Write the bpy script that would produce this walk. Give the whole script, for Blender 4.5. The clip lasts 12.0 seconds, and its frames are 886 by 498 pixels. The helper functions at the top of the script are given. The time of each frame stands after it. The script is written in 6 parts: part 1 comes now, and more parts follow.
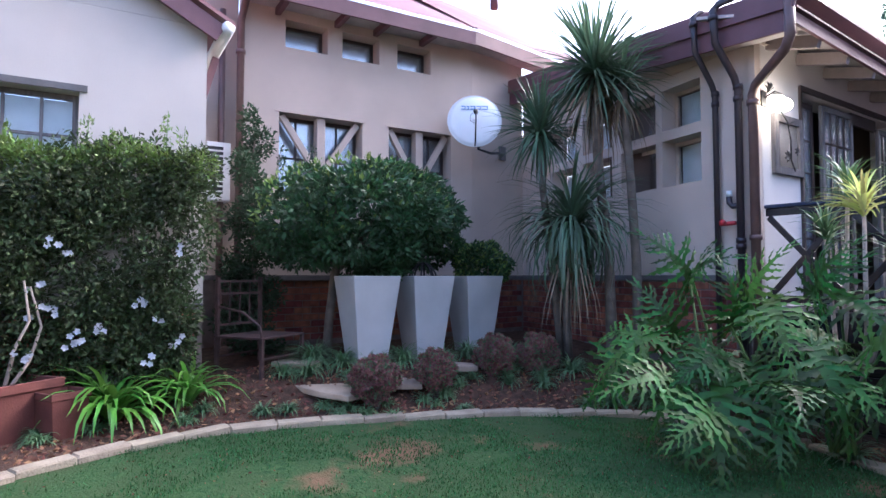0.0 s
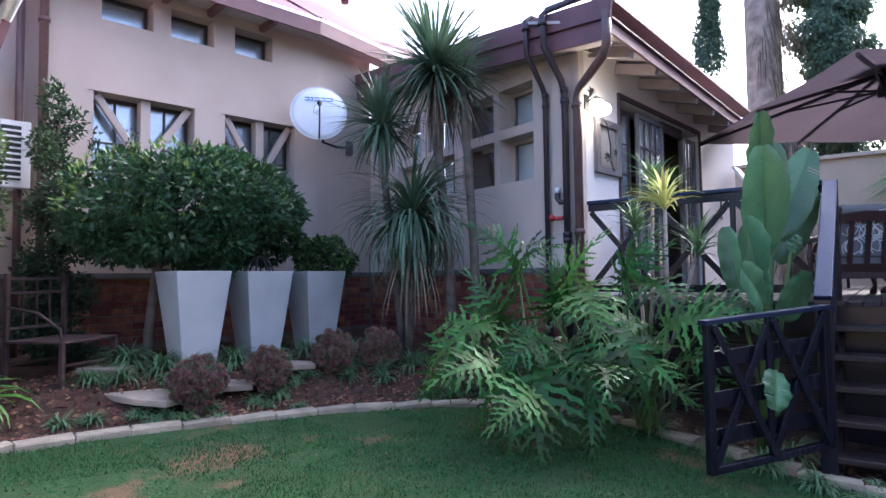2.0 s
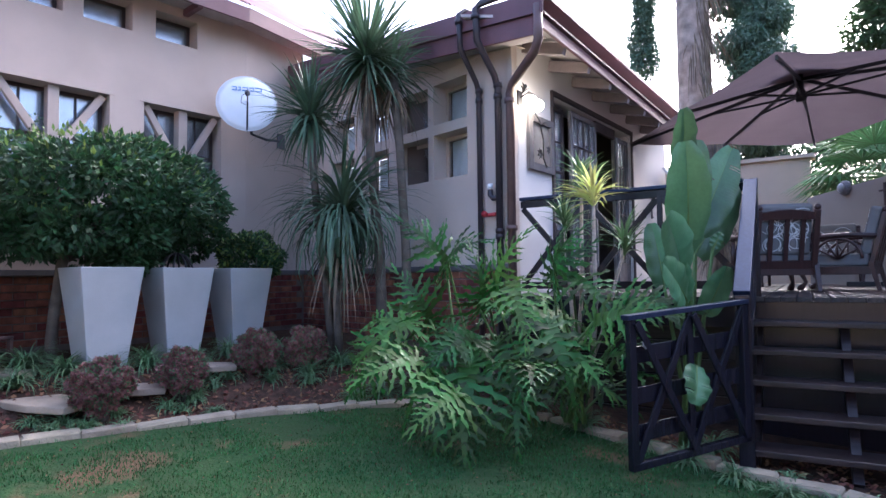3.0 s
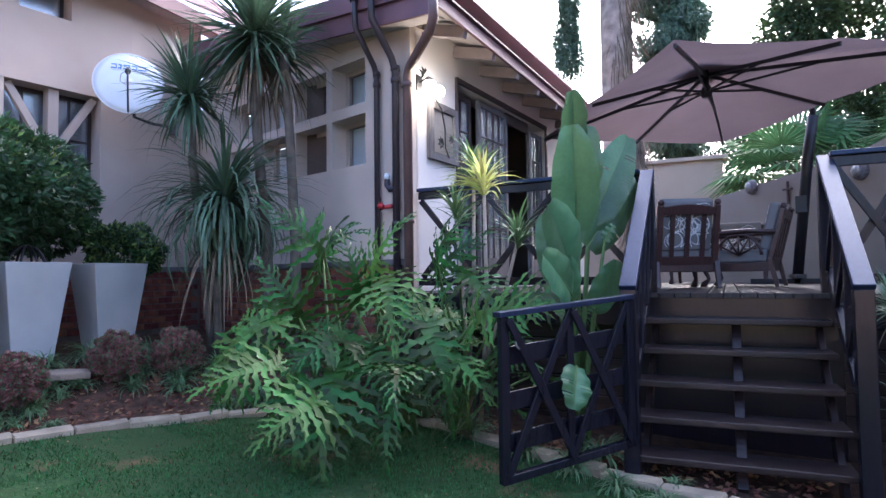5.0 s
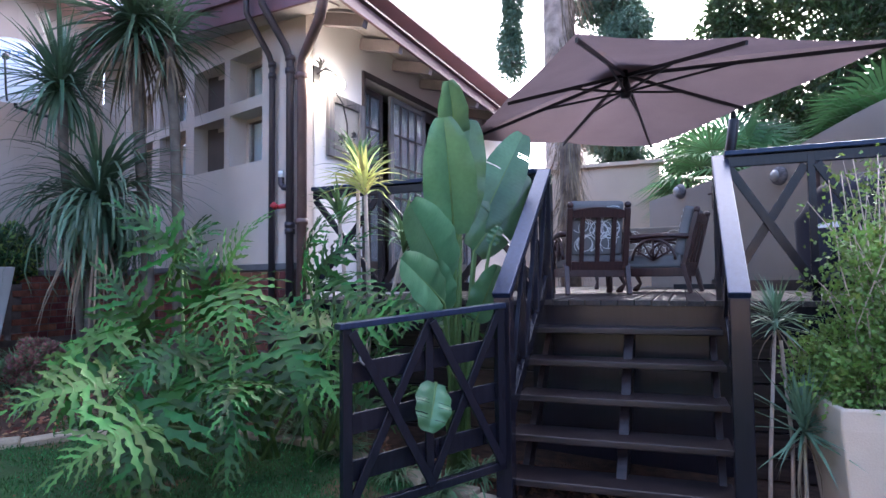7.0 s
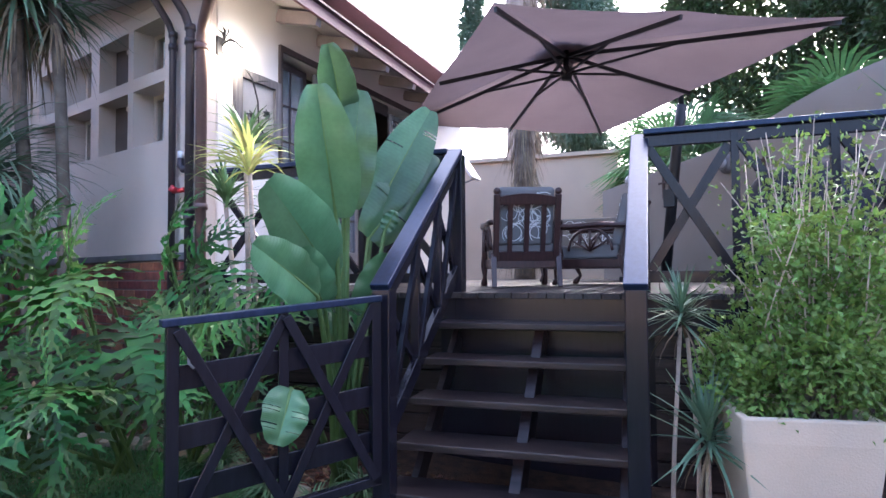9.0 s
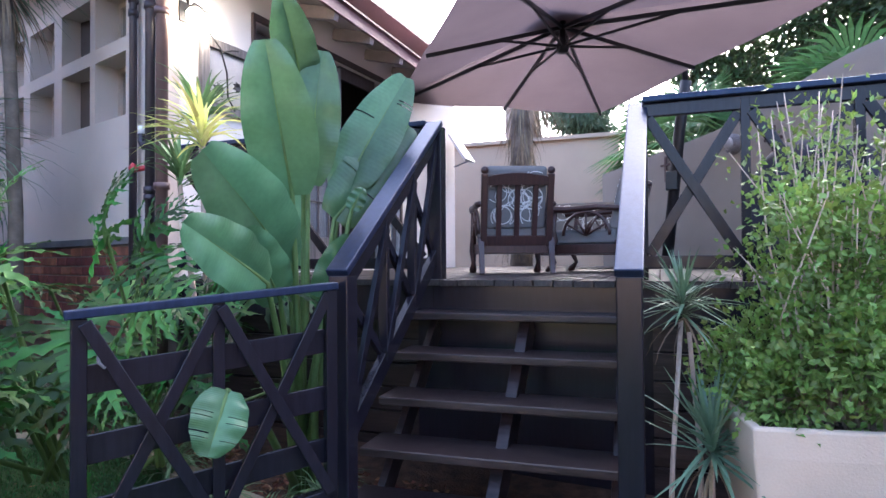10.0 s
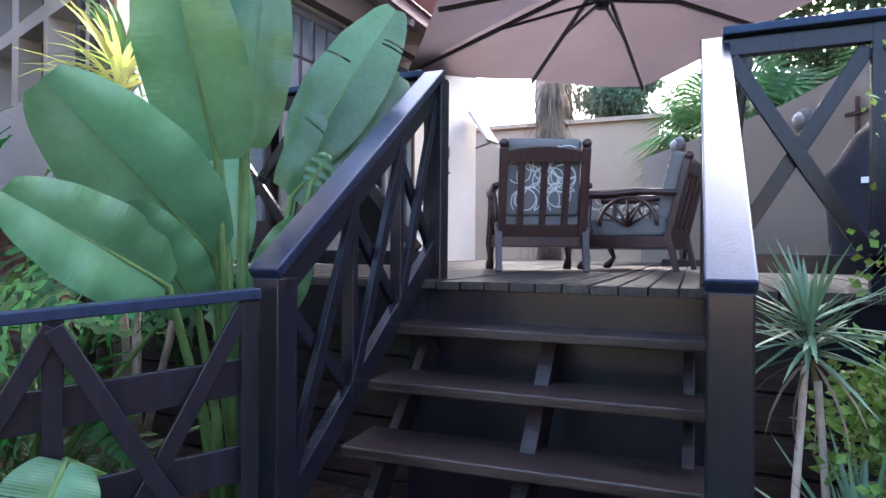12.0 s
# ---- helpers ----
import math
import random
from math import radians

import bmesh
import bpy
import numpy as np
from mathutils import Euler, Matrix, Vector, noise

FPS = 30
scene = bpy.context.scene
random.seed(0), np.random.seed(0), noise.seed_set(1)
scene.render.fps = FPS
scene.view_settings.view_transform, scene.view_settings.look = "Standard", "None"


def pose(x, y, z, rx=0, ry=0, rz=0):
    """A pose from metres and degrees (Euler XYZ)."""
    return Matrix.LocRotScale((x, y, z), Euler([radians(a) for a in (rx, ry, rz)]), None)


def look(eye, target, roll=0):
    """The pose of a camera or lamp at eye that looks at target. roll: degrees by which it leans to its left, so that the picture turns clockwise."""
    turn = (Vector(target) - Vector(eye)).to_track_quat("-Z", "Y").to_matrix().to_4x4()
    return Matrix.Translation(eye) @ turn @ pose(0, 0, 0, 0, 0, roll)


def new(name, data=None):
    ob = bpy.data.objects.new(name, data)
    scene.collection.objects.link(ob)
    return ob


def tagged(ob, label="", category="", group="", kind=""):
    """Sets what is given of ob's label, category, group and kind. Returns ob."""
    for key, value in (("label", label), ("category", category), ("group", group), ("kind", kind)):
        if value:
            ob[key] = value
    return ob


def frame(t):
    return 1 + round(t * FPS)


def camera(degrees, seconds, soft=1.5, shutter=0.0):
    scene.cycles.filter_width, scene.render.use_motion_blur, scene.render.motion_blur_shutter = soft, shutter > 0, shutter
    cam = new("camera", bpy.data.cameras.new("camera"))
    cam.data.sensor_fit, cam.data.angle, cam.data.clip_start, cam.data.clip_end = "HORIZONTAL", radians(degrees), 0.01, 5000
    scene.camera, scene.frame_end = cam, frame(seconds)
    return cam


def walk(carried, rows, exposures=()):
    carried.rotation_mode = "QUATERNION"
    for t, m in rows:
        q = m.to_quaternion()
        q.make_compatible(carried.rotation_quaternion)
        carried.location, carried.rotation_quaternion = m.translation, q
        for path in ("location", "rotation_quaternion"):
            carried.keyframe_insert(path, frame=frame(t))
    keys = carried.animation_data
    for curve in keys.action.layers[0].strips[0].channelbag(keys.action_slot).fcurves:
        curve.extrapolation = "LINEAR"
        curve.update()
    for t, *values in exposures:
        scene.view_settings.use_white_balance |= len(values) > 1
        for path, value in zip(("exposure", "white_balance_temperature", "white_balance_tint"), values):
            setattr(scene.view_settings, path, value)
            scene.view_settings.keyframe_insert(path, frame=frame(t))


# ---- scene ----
cam = camera(73.0, 12.0)
PATH = [
    (0, (0.743, -0.396, 1.426), (-0.777, 0.9, 1.517), -0.0),
    (0.5, (0.76, -0.378, 1.403), (-0.67, 1.016, 1.498), -0.2),
    (1, (0.772, -0.334, 1.373), (-0.575, 1.14, 1.472), -0.3),
    (1.5, (0.79, -0.263, 1.35), (-0.473, 1.285, 1.45), -0.5),
    (2, (0.83, -0.163, 1.341), (-0.354, 1.446, 1.436), -0.7),
    (2.5, (0.842, -0.09, 1.32), (-0.263, 1.574, 1.413), -0.7),
    (3, (0.859, 0.044, 1.305), (-0.172, 1.756, 1.399), -0.7),
    (5, (1.061, 0.616, 1.26), (0.205, 2.421, 1.352), -0.7),
    (5.5, (1.119, 0.772, 1.242), (0.284, 2.587, 1.337), -0.6),
    (6, (1.212, 0.923, 1.25), (0.406, 2.751, 1.348), -0.6),
    (6.5, (1.311, 1.043, 1.252), (0.543, 2.886, 1.354), -0.6),
    (7, (1.458, 1.171, 1.27), (0.717, 3.026, 1.372), -0.6),
    (9, (1.807, 1.742, 1.246), (1.133, 3.623, 1.325), -0.5),
    (9.5, (1.828, 1.94, 1.235), (1.151, 3.821, 1.286), -0.4),
    (10, (1.825, 2.155, 1.23), (1.142, 4.035, 1.267), -0.4),
    (10.5, (1.818, 2.37, 1.221), (1.117, 4.243, 1.249), -0.3),
    (11, (1.778, 2.578, 1.23), (1.048, 4.441, 1.247), -0.1),
    (11.5, (1.692, 2.824, 1.239), (0.938, 4.676, 1.25), 0.1),
    (12, (1.64, 3.053, 1.247), (0.87, 4.899, 1.253), 0.5),
]
walk(cam, [(t, look(eye, target, roll)) for t, eye, target, roll in PATH], [(0.0, 2.4, 5300, 19), (3.0, 2.5, 5350, 19), (7.0, 2.85, 5400, 19), (10.0, 3.2, 5600, 18), (12.0, 3.35, 5680, 11)])

# ---------------- world, sun, exposure ----------------
SUN_EL, SUN_AZ = 36.0, 12.0
world = bpy.data.worlds.new("world")
scene.world = world
world.use_nodes = True
wt = world.node_tree
sky = wt.nodes.new("ShaderNodeTexSky")
sky.sky_type, sky.sun_disc = "NISHITA", False
sky.sun_elevation, sky.sun_rotation = radians(SUN_EL), radians(SUN_AZ)
sky.air_density, sky.dust_density, sky.ozone_density = 1.0, 7.0, 0.6
wt.links.new(sky.outputs[0], wt.nodes["Background"].inputs[0])
wt.nodes["Background"].inputs[1].default_value = 0.15
sun_data = bpy.data.lights.new("sun", "SUN")
sun_data.energy, sun_data.angle, sun_data.color = 0.5, radians(30), (1.0, 0.93, 0.86)
sun = new("sun", sun_data)
sa, se = radians(SUN_AZ), radians(SUN_EL)
sun.matrix_world = look((20 * math.sin(sa) * math.cos(se), 20 * math.cos(sa) * math.cos(se), 20 * math.sin(se)), (0, 0, 0))

# ---------------- materials ----------------


def material(name, base, rough=0.8, var=0.12, scale=6.0, fine=80.0, bump=0.15, metal=0.0, tint=None, dirt=0.0, rand=0.0, trans=0.0, spec=0.5, coat=0.0):
    """A surface whose colour wavers at two scales, with fine relief. rand: how much single pieces differ."""
    m = bpy.data.materials.new(name)
    m.use_nodes = True
    nt = m.node_tree
    bs = nt.nodes["Principled BSDF"]
    tc = nt.nodes.new("ShaderNodeNewGeometry")
    big, small = nt.nodes.new("ShaderNodeTexNoise"), nt.nodes.new("ShaderNodeTexNoise")
    big.inputs["Scale"].default_value, small.inputs["Scale"].default_value = scale, fine
    big.inputs["Detail"].default_value, small.inputs["Detail"].default_value = 5, 3
    for n in (big, small):
        nt.links.new(tc.outputs["Position"], n.inputs["Vector"])
    tint = tint or tuple(c * (1 - 2.2 * var) for c in base)
    light = tuple(min(1, c * (1 + var)) for c in base)
    mix = nt.nodes.new("ShaderNodeMix")
    mix.data_type = "RGBA"
    mix.inputs["A"].default_value, mix.inputs["B"].default_value = (*tint, 1), (*light, 1)
    ramp = nt.nodes.new("ShaderNodeMapRange")
    ramp.inputs[1].default_value, ramp.inputs[2].default_value = 0.3, 0.7
    nt.links.new(big.outputs[0], ramp.inputs[0])
    nt.links.new(ramp.outputs[0], mix.inputs["Factor"])
    mul = nt.nodes.new("ShaderNodeHueSaturation")
    val = nt.nodes.new("ShaderNodeMapRange")
    val.inputs[3].default_value, val.inputs[4].default_value = 1 - var, 1 + var
    nt.links.new(small.outputs[0], val.inputs[0])
    nt.links.new(mix.outputs["Result"], mul.inputs["Color"])
    if rand:
        oi, isl, add = nt.nodes.new("ShaderNodeObjectInfo"), nt.nodes.new("ShaderNodeNewGeometry"), nt.nodes.new("ShaderNodeMath")
        nt.links.new(oi.outputs["Random"], add.inputs[0])
        nt.links.new(isl.outputs["Random Per Island"], add.inputs[1])
        fr = nt.nodes.new("ShaderNodeMath")
        fr.operation = "FRACT"
        nt.links.new(add.outputs[0], fr.inputs[0])
        rr = nt.nodes.new("ShaderNodeMapRange")
        rr.inputs[3].default_value, rr.inputs[4].default_value = 1 - rand, 1 + rand
        nt.links.new(fr.outputs[0], rr.inputs[0])
        mm = nt.nodes.new("ShaderNodeMath")
        mm.operation = "MULTIPLY"
        nt.links.new(rr.outputs[0], mm.inputs[0])
        nt.links.new(val.outputs[0], mm.inputs[1])
        nt.links.new(mm.outputs[0], mul.inputs["Value"])
        hh = nt.nodes.new("ShaderNodeMapRange")
        hh.inputs[3].default_value, hh.inputs[4].default_value = 0.5 - rand * 0.06, 0.5 + rand * 0.06
        nt.links.new(fr.outputs[0], hh.inputs[0])
        nt.links.new(hh.outputs[0], mul.inputs["Hue"])
    else:
        nt.links.new(val.outputs[0], mul.inputs["Value"])
    nt.links.new(mul.outputs[0], bs.inputs["Base Color"])
    bs.inputs["Roughness"].default_value, bs.inputs["Metallic"].default_value = rough, metal
    bs.inputs["Specular IOR Level"].default_value, bs.inputs["Coat Weight"].default_value = spec, coat
    if bump:
        b = nt.nodes.new("ShaderNodeBump")
        b.inputs["Strength"].default_value, b.inputs["Distance"].default_value = bump, 0.01
        nt.links.new(small.outputs[0], b.inputs["Height"])
        nt.links.new(b.outputs[0], bs.inputs["Normal"])
    if trans:
        out = nt.nodes["Material Output"]
        tr, ms = nt.nodes.new("ShaderNodeBsdfTranslucent"), nt.nodes.new("ShaderNodeMixShader")
        nt.links.new(mul.outputs[0], tr.inputs["Color"])
        ms.inputs[0].default_value = trans
        nt.links.new(bs.outputs[0], ms.inputs[1])
        nt.links.new(tr.outputs[0], ms.inputs[2])
        nt.links.new(ms.outputs[0], out.inputs["Surface"])
    return m


def wood(name, base, rough, var=0.25, stretch=(14, 14, 1.2), bump=0.2, coat=0.0, rand=0.12):
    """Timber with grain along the object's own z (stretch is per axis)."""
    m = material(name, base, rough, var, 3, 60, bump, rand=rand, coat=coat)
    nt = m.node_tree
    tc, mp = nt.nodes.new("ShaderNodeTexCoord"), nt.nodes.new("ShaderNodeMapping")
    mp.inputs["Scale"].default_value = stretch
    nt.links.new(tc.outputs["Object"], mp.inputs["Vector"])
    for n in nt.nodes:
        if n.type == "TEX_NOISE":
            nt.links.new(mp.outputs[0], n.inputs["Vector"])
            n.inputs["Scale"].default_value = 3 if n.inputs["Scale"].default_value < 10 else 12
    return m


def emitter(name, colour, power):
    m = bpy.data.materials.new(name)
    m.use_nodes = True
    bs = m.node_tree.nodes["Principled BSDF"]
    bs.inputs["Emission Color"].default_value, bs.inputs["Emission Strength"].default_value = (*colour, 1), power
    bs.inputs["Base Color"].default_value = (0.9, 0.9, 0.85, 1)
    return m


def glass_mat(name, tint=(0.9, 0.95, 1.0)):
    m = bpy.data.materials.new(name)
    m.use_nodes = True
    nt = m.node_tree
    bs = nt.nodes["Principled BSDF"]
    bs.inputs["Base Color"].default_value = (*tint, 1)
    bs.inputs["Roughness"].default_value, bs.inputs["Transmission Weight"].default_value, bs.inputs["IOR"].default_value = 0.02, 1.0, 1.5
    return m


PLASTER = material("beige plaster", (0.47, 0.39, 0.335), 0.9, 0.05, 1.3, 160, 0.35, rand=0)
PLASTER_L = material("pale plaster", (0.52, 0.475, 0.44), 0.9, 0.05, 1.1, 160, 0.35)
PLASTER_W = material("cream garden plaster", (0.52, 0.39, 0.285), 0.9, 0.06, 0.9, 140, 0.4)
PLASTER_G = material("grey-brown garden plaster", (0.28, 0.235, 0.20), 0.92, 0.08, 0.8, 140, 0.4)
# Lighter copy of PLASTER: light on the lean-to wall put into the colour.
PLASTER_LIT = material("beige plaster coloured as lit", (0.55, 0.465, 0.41), 0.9, 0.05, 1.3, 160, 0.35)
# White plaster, with extra lightness put in to offset eaves and umbrella shade.
PLASTER_T = material("white terrace plaster lightened for shade", (0.70, 0.66, 0.64), 0.9, 0.04, 1.1, 160, 0.3)
LEDGE = material("slate sill", (0.12, 0.115, 0.12), 0.8, 0.15, 5, 70, 0.3)
BRICK = material("red clay brick", (0.20, 0.062, 0.042), 0.9, 0.22, 9, 120, 0.6, rand=0.35)
MORTAR = material("brown mortar", (0.15, 0.12, 0.105), 0.95, 0.15, 8, 150, 0.6)
FASCIA = material("maroon painted board", (0.135, 0.06, 0.072), 0.55, 0.1, 3, 60, 0.12)
ROOFM = material("weathered red roof sheet", (0.29, 0.135, 0.135), 0.55, 0.14, 1.2, 40, 0.1, rand=0.05)
RAFTER = material("mauve-grey painted rafter", (0.24, 0.195, 0.20), 0.75, 0.1, 4, 60, 0.12)
SOFFIT = material("grey soffit board", (0.46, 0.41, 0.41), 0.8, 0.1, 4, 60, 0.15)
PIPE_B = material("copper-brown downpipe", (0.13, 0.075, 0.068), 0.45, 0.12, 6, 60, 0.06)
PIPE_D = material("dark brown plastic pipe", (0.032, 0.023, 0.03), 0.4, 0.1, 6, 60, 0.05)
BLACKW = wood("near-black varnished timber", (0.011, 0.010, 0.0155), 0.24, 0.12, coat=0.05, bump=0.06)
BLACKW.node_tree.nodes["Principled BSDF"].inputs["Specular IOR Level"].default_value = 0.25
TREADW = wood("dark stained tread timber", (0.026, 0.017, 0.017), 0.36, 0.35, (1.2, 14, 14), coat=0.03)
TREADW.node_tree.nodes["Principled BSDF"].inputs["Specular IOR Level"].default_value = 0.3
CAPW = wood("sky-tinted glossy dark handrail", (0.012, 0.015, 0.032), 0.36, 0.2, coat=0.06, bump=0.05)
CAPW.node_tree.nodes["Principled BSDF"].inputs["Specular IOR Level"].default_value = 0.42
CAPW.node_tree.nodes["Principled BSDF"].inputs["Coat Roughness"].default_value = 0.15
# Blue tints put the sky's colour into the cap's reflections.
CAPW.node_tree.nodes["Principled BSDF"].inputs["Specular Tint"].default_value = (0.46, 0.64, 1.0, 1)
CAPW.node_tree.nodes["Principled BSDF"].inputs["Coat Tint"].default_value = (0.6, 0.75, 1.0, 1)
DECKW = wood("grey-brown deck board", (0.040, 0.031, 0.028), 0.55, 0.3, (14, 1.2, 14), rand=0.25)
DECKW.node_tree.nodes["Principled BSDF"].inputs["Specular IOR Level"].default_value = 0.3
WINW = wood("dark brown window timber", (0.045, 0.030, 0.030), 0.5, 0.2)
CHAIRW = wood("mahogany brown chair timber", (0.042, 0.016, 0.014), 0.4, 0.15, coat=0.12)
GREYW = wood("weathered grey timber", (0.17, 0.155, 0.16), 0.85, 0.2, bump=0.5)
WHITEP = material("white paint", (0.75, 0.75, 0.76), 0.5, 0.04, 4, 60, 0.05)
DISHM = material("pale grey dish paint", (0.74, 0.77, 0.80), 0.45, 0.03, 4, 60, 0.03)
BLUEL = material("blue lettering", (0.10, 0.25, 0.50), 0.5, 0.02, 4, 60, 0)
REDP = material("red valve paint", (0.45, 0.03, 0.04), 0.4, 0.1, 8, 60, 0)
PLANTER = material("pale grey cast planter", (0.42, 0.415, 0.41), 0.75, 0.05, 3, 120, 0.2)
LENS = material("dull ribbed lamp glass", (0.30, 0.29, 0.29), 0.3, 0.1, 8, 60, 0.1)
SANDPOT = material("sand-beige planter", (0.50, 0.40, 0.30), 0.85, 0.06, 3, 120, 0.2)
TERRA = material("terracotta", (0.12, 0.035, 0.026), 0.85, 0.15, 5, 90, 0.3)
SOIL = material("dark soil", (0.055, 0.036, 0.027), 0.98, 0.3, 5, 60, 0.9)
STONE = material("tan flagstone", (0.34, 0.26, 0.19), 0.9, 0.15, 4, 60, 0.7, rand=0.1)
KERBM = material("worn sandstone edging", (0.31, 0.255, 0.18), 0.92, 0.14, 6, 70, 0.8, rand=0.12)
IRON = material("black iron", (0.013, 0.012, 0.015), 0.5, 0.2, 8, 80, 0.1)
RUST = material("rust-brown iron", (0.07, 0.035, 0.03), 0.75, 0.3, 8, 80, 0.3)
UMB = material("taupe umbrella cloth", (0.145, 0.110, 0.114), 0.9, 0.06, 1.5, 300, 0.15, trans=0.36)
CLOTH = material("blue-grey cushion cloth", (0.17, 0.165, 0.165), 0.95, 0.06, 6, 300, 0.2)
CLOTH_T = material("taupe cushion cloth", (0.20, 0.18, 0.16), 0.95, 0.06, 6, 300, 0.2)
THREAD = material("white woven thread", (0.75, 0.75, 0.73), 0.9, 0.03, 6, 300, 0.1)
COVER = material("navy-black grill cover", (0.018, 0.017, 0.028), 0.8, 0.15, 3, 120, 0.25)
BLIND = material("pale window blind", (0.78, 0.82, 0.82), 0.8, 0.05, 6, 60, 0.05)
# Dark wall colour stands in for the shade inside the door room.
DARKROOM = material("room plaster darkened as shade", (0.10, 0.08, 0.07), 0.9, 0.1, 2, 60, 0.1)
BARK = material("grey-brown bark", (0.19, 0.145, 0.115), 0.95, 0.25, 5, 50, 0.9)
BARK_P = material("pale palm bark", (0.46, 0.36, 0.29), 0.95, 0.22, 4, 40, 0.9)
STEM = material("grey stem", (0.125, 0.10, 0.08), 0.9, 0.2, 8, 60, 0.5)
STEMG = material("green stalk", (0.10, 0.17, 0.045), 0.6, 0.15, 8, 60, 0.1, trans=0.1)
DRYF = material("dry palm thatch", (0.21, 0.155, 0.10), 0.95, 0.25, 5, 60, 0.3, rand=0.25)


def leaf_mat(name, c, rough=0.5, rand=0.3, trans=0.28, spec=0.5):
    return material(name, c, rough, 0.16, 2.5, 40, 0.05, rand=rand, trans=trans, spec=spec)


LEAF = leaf_mat("dark green leaf", (0.036, 0.088, 0.030), 0.55, 0.4)
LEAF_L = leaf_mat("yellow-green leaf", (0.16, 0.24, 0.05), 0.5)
LEAF_H = leaf_mat("mid green creeper leaf", (0.085, 0.155, 0.032), 0.5, 0.4)
LEAF_N = leaf_mat("shaded conifer green leaf", (0.035, 0.07, 0.03), 0.6)
LEAF_Y = leaf_mat("dark yucca leaf", (0.10, 0.165, 0.095), 0.42)
LEAF_P = leaf_mat("split-leaf green", (0.036, 0.100, 0.018), 0.42, 0.6, 0.25)
LEAF_P.node_tree.nodes["Principled BSDF"].inputs["Specular IOR Level"].default_value = 0.3
LEAF_P2 = leaf_mat("young split-leaf green", (0.085, 0.185, 0.035), 0.42, 0.4, 0.3, 0.3)
LEAF_S = leaf_mat("broad paddle leaf green", (0.084, 0.180, 0.080), 0.34, 0.3, 0.24)
LEAF_C = leaf_mat("strap leaf green", (0.13, 0.31, 0.045), 0.33, 0.25, 0.35)
LEAF_B = leaf_mat("bright shrub leaf", (0.16, 0.255, 0.05), 0.5, 0.35, 0.35)
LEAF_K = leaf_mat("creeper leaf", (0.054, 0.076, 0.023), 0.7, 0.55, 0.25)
LEAF_R = leaf_mat("bronze-red leaf", (0.24, 0.10, 0.092), 0.6, 0.35, 0.12)
LEAF_V = leaf_mat("cream-striped leaf", (0.66, 0.66, 0.22), 0.4, 0.4, 0.35)
LEAF_T = leaf_mat("background tree leaf", (0.06, 0.10, 0.035), 0.5, 0.4, 0.4)
LEAF_A = leaf_mat("grey-green agave leaf", (0.115, 0.195, 0.115), 0.45, 0.2, 0.12)
LEAF_G = leaf_mat("dull green tuft leaf", (0.12, 0.21, 0.09), 0.5, 0.3, 0.2)
PALM = leaf_mat("fan palm green", (0.10, 0.21, 0.07), 0.4, 0.25, 0.35)
GRASS = leaf_mat("lawn grass blade", (0.045, 0.125, 0.038), 0.8, 0.6, 0.25, 0.08)
PETAL = leaf_mat("white petal", (0.62, 0.62, 0.68), 0.6, 0.05, 0.2)
LITTER = leaf_mat("dry leaf litter", (0.20, 0.095, 0.06), 0.9, 0.5, 0.0, 0.1)
GLASS = glass_mat("window glass")
GLASSD = material("reflective window pane", (0.42, 0.47, 0.54), 0.22, 0.05, 3, 30, 0.0, metal=0.7)
GLASSD.node_tree.nodes["Principled BSDF"].inputs["IOR"].default_value = 2.3
BULB = emitter("warm bulb", (1.0, 0.84, 0.55), 11)

# ---------------- mesh helpers ----------------


